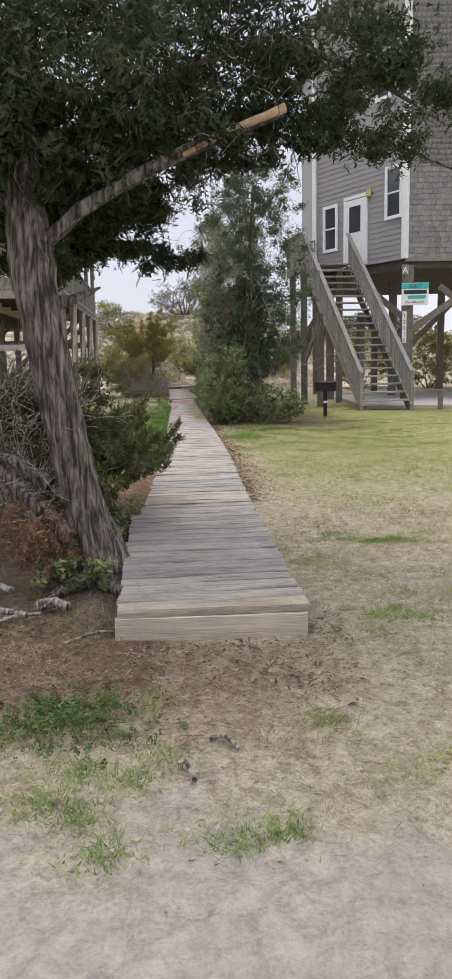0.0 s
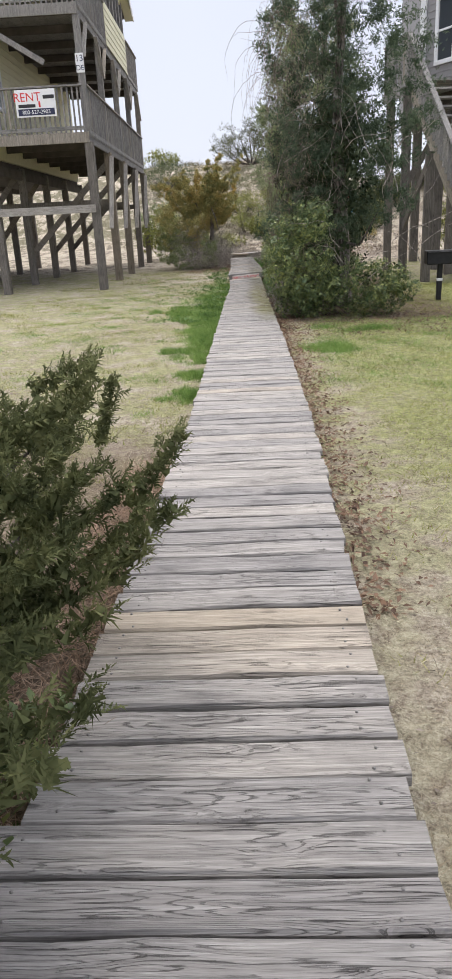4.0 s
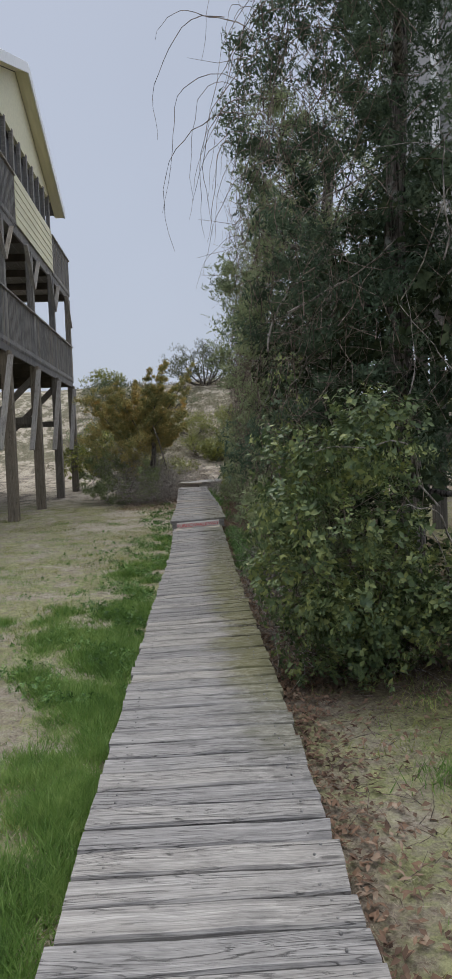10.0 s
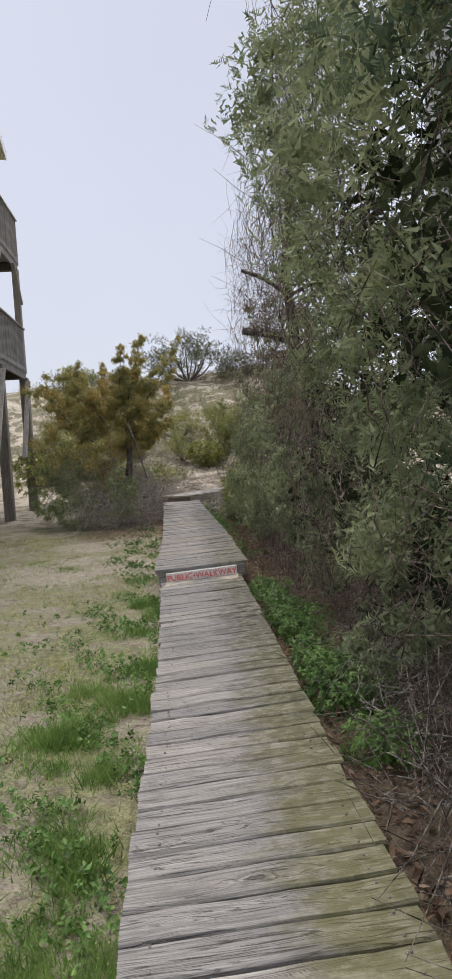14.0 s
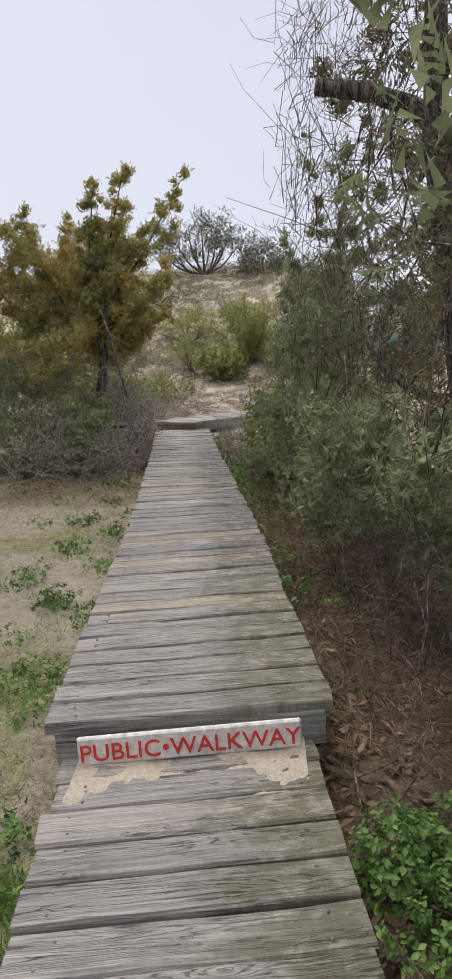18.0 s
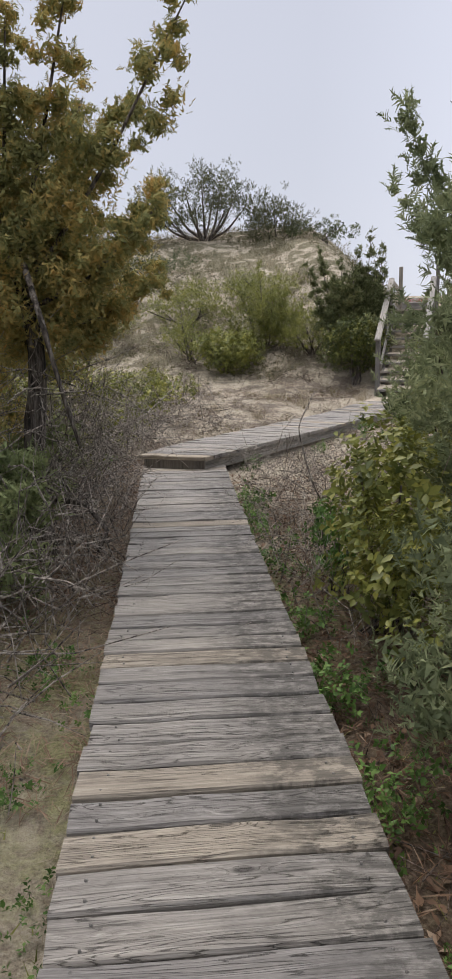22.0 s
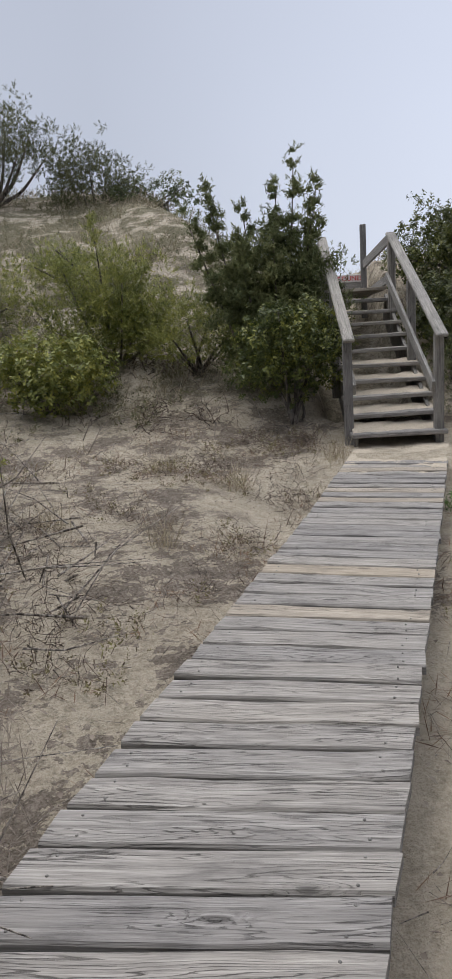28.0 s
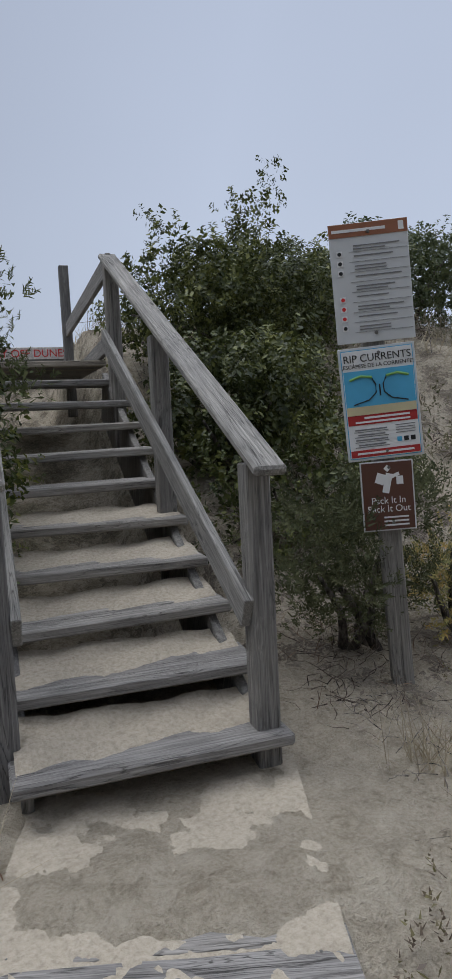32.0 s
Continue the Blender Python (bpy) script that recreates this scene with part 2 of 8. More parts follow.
def bark(name, a, c):
    m, t, b = nodes_of(name)
    v = coords(t, "Object", (17, 17, 2.2))
    n = tex_noise(t, v, 2.2, 7.0, 0.65, 0.4)
    lich = tex_noise(t, coords(t), 4.0, 6.0, 0.7)
    col = ramp(t, n, [(0.40, tuple(x * 0.22 for x in a)), (0.5, a), (0.64, c)])
    col = blend(t, maths(t, "MULTIPLY", ramp(t, lich, [(0.62, (0.0,)), (0.68, (1.0,))]), 0.7), col, (0.42, 0.43, 0.40))
    t.links.new(col, b.inputs["Base Color"])
    b.inputs["Roughness"].default_value = 0.92
    relief(t, b, n, 1.0, 0.03)
    return m


DECK = wood("weathered_deck_board", (0.05, 0.046, 0.044), (0.295, 0.280, 0.266), (0.42, 0.402, 0.382), stain=True)
NEW_BOARD = wood("pale_new_board", (0.12, 0.10, 0.08), (0.33, 0.29, 0.24), (0.42, 0.375, 0.315), split=0.6)
NAIL = plain("weathered_nail", (0.22, 0.21, 0.20), 0.5, 0.7, 0.3, 60, 0.0)
PALE_BOARD = wood("pale_front_board", (0.26, 0.19, 0.13), (0.56, 0.48, 0.38), (0.66, 0.58, 0.48), split=0.35)
TIMBER = wood("grey_post_timber", (0.07, 0.066, 0.062), (0.235, 0.225, 0.215), (0.36, 0.345, 0.325), axis=2)
RAIL = wood("grey_rail_timber", (0.08, 0.075, 0.07), (0.29, 0.28, 0.265), (0.43, 0.41, 0.385))
PILE = wood("brown_grey_piling", (0.06, 0.053, 0.045), (0.19, 0.172, 0.15), (0.29, 0.265, 0.235), axis=2)
BARK = bark("cedar_bark", (0.115, 0.096, 0.083), (0.29, 0.255, 0.228))
TWIG = bark("grey_dead_twig", (0.28, 0.245, 0.215), (0.50, 0.455, 0.405))
CEDAR = leafy("cedar_green", [(0.1, (0.07, 0.090, 0.052)), (0.45, (0.235, 0.275, 0.155)), (0.8, (0.46, 0.49, 0.28))], 0.8, thin=0.32, each=0.16)
CEDAR_RUST = leafy("cedar_rusty_green", [(0.08, (0.144, 0.161, 0.075)), (0.38, (0.321, 0.321, 0.135)), (0.60, (0.524, 0.406, 0.152)), (0.88, (0.744, 0.439, 0.152))], 0.8, each=0.16)
IVY = leafy("ivy_leaf", [(0.1, (0.05, 0.082, 0.036)), (0.5, (0.14, 0.185, 0.075)), (0.85, (0.34, 0.36, 0.12))], 0.38)
MYRTLE = leafy("wax_myrtle_leaf", [(0.1, (0.086, 0.111, 0.035)), (0.5, (0.222, 0.241, 0.062)), (0.85, (0.419, 0.401, 0.099))], 0.42)


# ---- mesh helpers ----
def link_mesh(name, me, material, parent=None, label=""):
    if material is not None:
        me.materials.append(material)
    ob = new(name, me)
    ob.parent = parent
    if label:
        ob["label"] = label
    return ob


def part(name, bm, material, parent=None, label=""):
    """Links a bmesh as one mesh object under a thing or a part."""
    me = bpy.data.meshes.new(name)
    bm.to_mesh(me)
    bm.free()
    return link_mesh(name, me, material, parent, label)


def raw(name, verts, faces, material, parent=None, label="", smooth=False):
    """A mesh from arrays: verts (n, 3), faces (m, 3 or 4)."""
    me = bpy.data.meshes.new(name)
    verts, faces = np.asarray(verts, np.float32), np.asarray(faces, np.int32)
    k = faces.shape[1]
    me.vertices.add(len(verts))
    me.vertices.foreach_set("co", verts.ravel())
    me.loops.add(faces.size)
    me.loops.foreach_set("vertex_index", faces.ravel())
    me.polygons.add(len(faces))
    me.polygons.foreach_set("loop_start", np.arange(0, faces.size, k, dtype=np.int32))
    if smooth:
        me.polygons.foreach_set("use_smooth", np.ones(len(faces), bool))
    me.update(calc_edges=True)
    return link_mesh(name, me, material, parent, label)


def thing(name, label, category, at=(0, 0, 0), turn=0.0, group="", kind=""):
    e = new(name)
    e.matrix_world = pose(*at, 0, 0, turn)
    return tagged(e, label, category, group, kind)


def box(bm, size, at=(0, 0, 0), turn=None, bevel=0.004):
    r = bmesh.ops.create_cube(bm, size=1.0, matrix=Matrix.Diagonal((*size, 1)))
    vs = r["verts"]
    if bevel:
        es = list({e for v in vs for e in v.link_edges})
        made = bmesh.ops.bevel(bm, geom=es, offset=min(bevel, min(size) * 0.3), segments=1, affect="EDGES")
        vs = list({v for f in made["faces"] for v in f.verts} | {v for v in vs if v.is_valid})
    m = Matrix.Translation(at) @ (turn if turn is not None else Matrix())
    bmesh.ops.transform(bm, matrix=m, verts=vs)
    return vs


def board(name, a, b, width, thick, material, parent, up=(0, 0, 1), bevel=0.004, label=""):
    """A straight timber from a to b, its own length along local x; width across, thick along up. Local points are kept for the grain."""
    a, b = Vector(a), Vector(b)
    x = (b - a).normalized()
    z = Vector(up)
    z = (z - x * z.dot(x)).normalized()
    y = z.cross(x)
    bm = bmesh.new()
    box(bm, ((b - a).length, width, thick), bevel=bevel)
    ob = part(name, bm, material, parent, label)
    m = Matrix((x, y, z)).transposed().to_4x4()
    m.translation = (a + b) / 2
    inv = parent.matrix_world.inverted() if parent is not None else Matrix()
    ob.matrix_basis = inv @ m
    return ob


def upright(name, at, width, depth, height, material, parent, turn=0.0, label="", lean=(0, 0), round_=False):
    """A post standing at its foot, grain along z."""
    bm = bmesh.new()
    if round_:
        bmesh.ops.create_cone(bm, cap_ends=True, segments=14, radius1=width / 2, radius2=width * 0.46, depth=height, matrix=Matrix.Translation((0, 0, height / 2)))
    else:
        box(bm, (width, depth, height), (0, 0, height / 2), bevel=0.006)
    ob = part(name, bm, material, parent, label)
    inv = parent.matrix_world.inverted() if parent is not None else Matrix()
    ob.matrix_basis = inv @ pose(*at, lean[0], lean[1], turn)
    return ob


def tube_arrays(path, radii, sides=7):
    """Verts and quads of a tapered tube along a polyline."""
    p = np.asarray(path, float)
    d = np.gradient(p, axis=0)
    d /= np.linalg.norm(d, axis=1, keepdims=True) + 1e-9
    ref = np.where(np.abs(d[:, 2:3]) > 0.9, np.array([[1.0, 0, 0]]), np.array([[0, 0, 1.0]]))
    u = np.cross(d, ref)
    u /= np.linalg.norm(u, axis=1, keepdims=True) + 1e-9
    v = np.cross(d, u)
    a = np.linspace(0, 2 * np.pi, sides, endpoint=False)
    ring = p[:, None] + np.asarray(radii)[:, None, None] * (np.cos(a)[None, :, None] * u[:, None] + np.sin(a)[None, :, None] * v[:, None])
    n = len(p)
    i, j = np.meshgrid(np.arange(n - 1), np.arange(sides), indexing="ij")
    k = (j + 1) % sides
    f = np.stack([i * sides + j, i * sides + k, (i + 1) * sides + k, (i + 1) * sides + j], -1).reshape(-1, 4)
    return ring.reshape(-1, 3), f


def join(pieces):
    vs, fs, n = [], [], 0
    for v, f in pieces:
        vs.append(v)
        fs.append(f + n)
        n += len(v)
    return np.concatenate(vs), np.concatenate(fs)


def wander(rng, start, way, length, bend=0.25, steps=8, droop=0.0):
    p, d, out = np.array(start, float), np.array(way, float), []
    d /= np.linalg.norm(d)
    for k in range(steps + 1):
        out.append(p.copy())
        d = d + rng.normal(0, bend, 3) * 0.5 + np.array([0, 0, droop])
        d /= np.linalg.norm(d)
        p = p + d * length / steps
    return np.array(out)


def scatter_sprays(spray, at, ways, sizes, rng, face=None):
    """Copies of a small spray (tris along +z, unit long) turned to the given ways and joined; flat ones turn their face outwards."""
    sv, sf = spray
    n = len(at)
    z = ways / (np.linalg.norm(ways, axis=1, keepdims=True) + 1e-9)
    r = rng.normal(size=(n, 3))
    x = np.cross(r, z)
    x /= np.linalg.norm(x, axis=1, keepdims=True) + 1e-9
    y = np.cross(z, x)
    if face is not None:
        y = face - (face * z).sum(1, keepdims=True) * z
        y /= np.linalg.norm(y, axis=1, keepdims=True) + 1e-9
        x = np.cross(y, z)
    v = at[:, None] + sizes[:, None, None] * (sv[None, :, 0:1] * x[:, None] + sv[None, :, 1:2] * y[:, None] + sv[None, :, 2:3] * z[:, None])
    f = sf[None] + (np.arange(n) * len(sv))[:, None, None]
    return v.reshape(-1, 3), f.reshape(-1, sf.shape[1])


def cedar_spray(rng, leaves=13, wide=0.06):
    """Scale-leaf plume: short blades set all round a curved stem, shorter to the tip."""
    vs, fs = [], []
    for k in range(leaves):
        s = (k + 0.3) / leaves
        a = k * 2.4 + rng.uniform(-0.4, 0.4)
        out = np.array([np.cos(a), np.sin(a), 0])
        ln = 0.44 * (1 - 0.6 * s) * rng.uniform(0.6, 1.25)
        base = np.array([0.16 * s * s, 0, s * 0.85])
        tip = base + out * ln * 0.75 + np.array([0, 0, ln * 0.7])
        side = np.cross(out, [0, 0, 1]) * wide * (0.7 + 0.6 * rng.uniform())
        low = base * 0.8 + tip * 0.2
        n = len(vs)
        vs += [low + side, tip, low - side]
        fs += [[n, n + 1, n + 2]]
    return np.array(vs), np.array(fs)


def cedar_frond(rng, pairs=5, thin=0.044):
    """Flattened cedar spray: side shoots leave a bent stem by turns, each with a smaller shoot of its own."""
    vs, fs = [], []

    def blade(root, tip, w):
        side = np.cross(tip - root, np.array([0, 1, 0]) + rng.normal(0, 0.35, 3))
        side *= w / (np.linalg.norm(side) + 1e-9)
        n = len(vs)
        vs.extend([root + side, tip, root - side])
        fs.append([n, n + 1, n + 2])

    for k in range(pairs * 2):
        s = (k + 0.4) / (pairs * 2)
        a = (0 if k % 2 else np.pi) + rng.normal(0, 0.3)
        stem = np.array([0.14 * s * s, 0.05 * np.sin(5 * s), s * 0.78])
        ln = 0.30 * (1 - 0.5 * s) * rng.uniform(0.7, 1.2)
        way = np.array([np.cos(a) * 0.70, np.sin(a) * 0.70, 0.70]) + rng.normal(0, 0.12, 3)
        tip = stem + way * ln
        blade(stem, tip, thin * 1.1)
        mid = stem * 0.5 + tip * 0.5
        blade(mid, mid + (way + rng.normal(0, 0.5, 3)) * ln * 0.7, thin * 0.8)
    blade(np.array([0.10, 0, 0.60]), np.array([0.17, 0, 1.0]), thin)
    return np.array(vs), np.array(fs)


def leaf_spray(rng, leaves=7, width=0.30, length=0.5):
    """Broad leaves on a short stem, each folded along its rib."""
    vs, fs = [], []
    for k in range(leaves):
        s = (k + 0.4) / leaves
        a = k * 2.4 + rng.uniform(-0.4, 0.4)
        out = np.array([np.cos(a), np.sin(a), rng.uniform(-0.2, 0.7)])
        out /= np.linalg.norm(out)
        ln = length * rng.uniform(0.7, 1.2)
        base = np.array([0, 0, s])
        side = np.cross(out, [0, 0, 1])
        side /= np.linalg.norm(side) + 1e-9
        up = np.cross(side, out) * 0.06
        n = len(vs)
        vs += [base, base + out * ln * 0.5 + side * width * ln + up, base + out * ln, base + out * ln * 0.5 - side * width * ln + up]
        fs += [[n, n + 1, n + 2], [n, n + 2, n + 3]]
    return np.array(vs), np.array(fs)


def puff_points(rng, puffs, per_area, inner=0.55):
    """Points and outward ways on the uneven skins of many small puffs (centre, radius, squash)."""
    at, way = [], []
    for c, r, q in puffs:
        n = max(6, int(per_area * 4 * r * r * (0.5 + 0.5 * q)))
        d = rng.normal(size=(n, 3))
        d /= np.linalg.norm(d, axis=1, keepdims=True)
        rr = r * rng.uniform(inner, 1.0, (n, 1)) ** 0.7
        at.append(np.array(c) + d * rr * np.array([1, 1, q]))
        way.append(d + np.array([0, 0, 0.35]) + rng.normal(0, 0.35, (n, 3)))
    return np.concatenate(at), np.concatenate(way)


def crown_puffs(rng, centre, radii, count, size, lift=0.0, hollow=0.35):
    """Small puffs set through an ellipsoid's shell, so that the outline stays ragged with gaps."""
    out = []
    for _ in range(count):
        d = rng.normal(size=3)
        d /= np.linalg.norm(d)
        s = rng.uniform(hollow, 1.0) ** 0.6
        c = np.array(centre) + d * np.array(radii) * s + np.array([0, 0, lift * rng.uniform()])
        out.append((c, size * rng.uniform(0.55, 1.25), rng.uniform(0.6, 1.0)))
    return out


def bough_puffs(rng, root, tip, count, r0, r1, sag=0.25, jitter=0.6, start=0.15):
    """Puffs along an upswept bough, large near the root and small at the tip."""
    a, c = np.array(root, float), np.array(tip, float)
    out = []
    for j in range(count):
        s = start + (1 - start) * (j + rng.uniform(0, 0.7)) / count
        p = a * (1 - s) + c * s - np.array([0, 0, sag * 4 * s * (1 - s) * 0.5])
        r = r0 * (1 - s) + r1 * s
        out.append((p + rng.normal(0, jitter, 3) * r, r * rng.uniform(0.75, 1.2), rng.uniform(0.7, 1.0)))
    return out


# ---- the lie of the land ----
def smooth(a, b, v):
    s = np.clip((v - a) / (b - a), 0, 1)
    return s * s * (3 - 2 * s)


def lumps(x, y, size, seed):
    """Cheap rolling unevenness."""
    k = 2 * np.pi / size
    return (np.sin(k * x * 0.91 + seed) * np.cos(k * y * 1.07 + 1.7 * seed) + 0.6 * np.sin(k * 1.9 * (x + 0.6 * y) + 2.3 * seed) + 0.4 * np.cos(k * 3.1 * (y - 0.4 * x) + seed)) / 2


def run3_offset(x, y):
    """Distance along and across (left positive) the third run of planks."""
    dx, dy = x + 1.77, y - 34.07
    h = radians(-31.6)
    return -math.sin(h) * dx + math.cos(h) * dy, -math.cos(h) * dx - math.sin(h) * dy


def land(x, y):
    x, y = np.asarray(x, float), np.asarray(y, float)
    u = x - (1.55 + 0.287 * (y - 40.3))
    toe = 41.0 - 0.6 * smooth(-1.5, 0.5, u) - 0.5 * smooth(1.0, 4.5, u)
    top = 4.55 - 2.35 * smooth(-4.5, -0.8, u) + 0.15 * smooth(1.2, 4.5, u)
    long_ = 12.5 - 6.5 * smooth(-5.0, -0.8, u)
    up = smooth(0.0, 1.0, (y - toe + 0.6) / long_)
    sea = smooth(14.0, 40.0, y - toe)
    flat = 0.10 * smooth(22, 33, y) + 0.10 * smooth(32, 35, y) + 0.15 * smooth(36, 38.5, y) + 0.16 * smooth(38.2, 39.8, y)
    z = flat + up * (top + 0.35 * lumps(x, y, 17.0, 2.0)) * (1 - 0.45 * sea)
    along, across = run3_offset(x, y)
    clear = smooth(1.3, 0.5, np.abs(across - 0.45)) * smooth(-1.0, 0.0, along) * smooth(6.6, 5.7, along)
    far = smooth(0.9, 2.4, np.abs(x - 0.6 + 0.0847 * (y - 4.2))) * (1 - clear)
    z = z + 0.045 * lumps(x, y, 5.3, 1.0) * far + 0.016 * lumps(x, y, 1.3, 4.0) * (1 - clear)
    z = z + up * (1 - up) * 1.0 * lumps(x, y, 4.7, 3.0) * smooth(1.0, 3.0, np.abs(u))
    z = z * (1 - clear) + np.minimum(z, 0.27) * clear
    sx, sy = x - 1.905, y - 40.133
    up_s, left_s = 0.2756 * sx + 0.9613 * sy, -0.9613 * sx + 0.2756 * sy
    under = smooth(-0.25, 0.0, left_s) * smooth(1.15, 0.9, left_s) * smooth(0.9, 1.5, up_s) * smooth(9.0, 7.5, up_s)
    z = z * (1 - under) + np.minimum(z, np.minimum(0.60 + up_s * 0.50 - 1.15, 1.7)) * under
    return z * smooth(600, 200, np.hypot(x, y - 30))


def span(*stops):
    out = []
    for a, b, step in stops:
        out += list(np.arange(a, b, step))
    return np.array(out + [stops[-1][1]])


gx = span((-900, -120, 130), (-120, -30, 10), (-30, -9, 1.0), (-9, 9, 0.2), (9, 30, 1.0), (30, 120, 10), (120, 900, 130))
gy = span((-900, -60, 140), (-60, -6, 6), (-6, 48, 0.2), (48, 75, 0.7), (75, 150, 8), (150, 900, 125))
GX, GY = np.meshgrid(gx, gy, indexing="ij")
GZ = land(GX, GY)
nx, ny = GX.shape
gi, gj = np.meshgrid(np.arange(nx - 1), np.arange(ny - 1), indexing="ij")
gf = np.stack([gi * ny + gj, (gi + 1) * ny + gj, (gi + 1) * ny + gj + 1, gi * ny + gj + 1], -1).reshape(-1, 4)


def ground_material():
    m, t, b = nodes_of("sandy_lawn_and_dune")
    pos = t.nodes.new("ShaderNodeNewGeometry").outputs["Position"]
    sep = t.nodes.new("ShaderNodeSeparateXYZ")
    t.links.new(pos, sep.inputs[0])
    px, py = sep.outputs["X"], maths(t, "MULTIPLY", sep.outputs["Y"], 0.02)
    big, mid = tex_noise(t, pos, 0.5, 5.0, 0.6), tex_noise(t, pos, 2.4, 6.0, 0.65)
    small, fine = tex_noise(t, pos, 13.0, 6.0, 0.7, 0.6), tex_noise(t, pos, 75.0, 4.0, 0.7)
    rub = maths(t, "ADD", maths(t, "MULTIPLY", small, 0.6), maths(t, "MULTIPLY", fine, 0.4))
    sand = ramp(t, rub, [(0.36, (0.31, 0.265, 0.200)), (0.5, (0.49, 0.43, 0.343)), (0.62, (0.60, 0.54, 0.44))])
    dry = ramp(t, rub, [(0.38, (0.20, 0.16, 0.115)), (0.5, (0.42, 0.365, 0.29)), (0.62, (0.60, 0.54, 0.45))])
    grass = ramp(t, rub, [(0.38, (0.10, 0.115, 0.035)), (0.5, (0.245, 0.275, 0.085)), (0.62, (0.41, 0.42, 0.17))])
    litter = ramp(t, rub, [(0.32, (0.055, 0.038, 0.028)), (0.5, (0.15, 0.105, 0.078)), (0.68, (0.29, 0.225, 0.175))])
    dead = ramp(t, rub, [(0.38, (0.06, 0.048, 0.04)), (0.5, (0.17, 0.142, 0.12)), (0.62, (0.33, 0.285, 0.24))])
    dirt = ramp(t, rub, [(0.30, (0.25, 0.228, 0.208)), (0.5, (0.40, 0.37, 0.345)), (0.7, (0.51, 0.475, 0.44))])
    blots = maths(t, "ADD", maths(t, "MULTIPLY", big, 0.45), maths(t, "MULTIPLY", mid, 0.55))
    mask = lambda v, *stops: ramp(t, v, [(p, (c,)) for p, c in stops])  # noqa: E731
    times = lambda *v: functools.reduce(lambda a, c: maths(t, "MULTIPLY", a, c), v)  # noqa: E731
    # distance across the walk, 0.29 at its right edge
    aside = maths(t, "MULTIPLY", maths(t, "ADD", maths(t, "ADD", px, maths(t, "MULTIPLY", sep.outputs["Y"], 0.0847)), maths(t, "MULTIPLY", maths(t, "SUBTRACT", mid, 0.5), 0.9)), 0.2)
    yard = blend(t, mask(blots, (0.50, 0.0), (0.58, 0.85)), dry, sand)
    right = times(mask(aside, (0.36, 0.0), (0.46, 1.0)), mask(py, (0.13, 0.0), (0.21, 0.9), (0.44, 1.0), (0.5, 0.0)))
    weeds = mask(maths(t, "ADD", maths(t, "MULTIPLY", mid, 0.6), maths(t, "MULTIPLY", small, 0.4)), (0.44, 0.0), (0.54, 0.8))
    yard = blend(t, times(weeds, mask(aside, (0.0, 0.8), (0.2, 0.8), (0.4, 0.9)), mask(py, (0.05, 0.2), (0.14, 0.3), (0.2, 1.0))), yard, grass)
    yard = blend(t, times(right, mask(blots, (0.38, 1.0), (0.56, 0.55))), yard, grass)
    east = mask(maths(t, "MULTIPLY", px, 0.1), (0.15, 0.0), (0.32, 1.0))
    clumps = maths(t, "ADD", maths(t, "MULTIPLY", mid, 0.55), maths(t, "MULTIPLY", small, 0.45))
    dune = blend(t, mask(maths(t, "SUBTRACT", clumps, maths(t, "MULTIPLY", east, 0.012)), (0.507, 0.0), (0.52, 0.9)), sand, dead)
    scrub = ramp(t, rub, [(0.38, (0.06, 0.058, 0.033)), (0.5, (0.165, 0.155, 0.095)), (0.62, (0.31, 0.28, 0.20))])
    dune = blend(t, times(mask(py, (0.83, 0.0), (0.87, 0.9)), mask(maths(t, "ADD", maths(t, "MULTIPLY", big, 0.3), maths(t, "MULTIPLY", mid, 0.7)), (0.45, 0.0), (0.51, 0.9)), maths(t, "SUBTRACT", 1.0, maths(t, "MULTIPLY", east, 0.7))), dune, scrub)
    col = blend(t, mask(py, (0.0, 0.0), (0.01, 1.0), (0.60, 1.0), (0.66, 0.0)), dune, yard)
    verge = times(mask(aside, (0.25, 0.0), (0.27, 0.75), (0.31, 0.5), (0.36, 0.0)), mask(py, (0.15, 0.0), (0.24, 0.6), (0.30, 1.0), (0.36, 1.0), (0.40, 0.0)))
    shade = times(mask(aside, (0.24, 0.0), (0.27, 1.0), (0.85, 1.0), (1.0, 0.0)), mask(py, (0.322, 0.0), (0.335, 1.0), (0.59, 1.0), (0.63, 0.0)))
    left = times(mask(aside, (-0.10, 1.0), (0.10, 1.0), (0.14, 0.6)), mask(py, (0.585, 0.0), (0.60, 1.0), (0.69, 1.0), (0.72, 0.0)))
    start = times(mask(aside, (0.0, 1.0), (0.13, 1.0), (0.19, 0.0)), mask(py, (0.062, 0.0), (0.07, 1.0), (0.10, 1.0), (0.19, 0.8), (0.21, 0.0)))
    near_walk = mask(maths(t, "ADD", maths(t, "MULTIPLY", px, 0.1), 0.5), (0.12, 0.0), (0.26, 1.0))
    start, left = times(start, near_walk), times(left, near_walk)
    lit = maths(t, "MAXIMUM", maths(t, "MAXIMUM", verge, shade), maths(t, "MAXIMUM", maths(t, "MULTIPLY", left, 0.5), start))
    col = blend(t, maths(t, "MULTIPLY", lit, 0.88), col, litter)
    thatch = tex_noise(t, pos, 31.0, 6.0, 0.75, 0.5)
    col = blend(t, maths(t, "MULTIPLY", mask(thatch, (0.37, 1.0), (0.47, 0.0)), 0.42), col, (0.085, 0.068, 0.05))
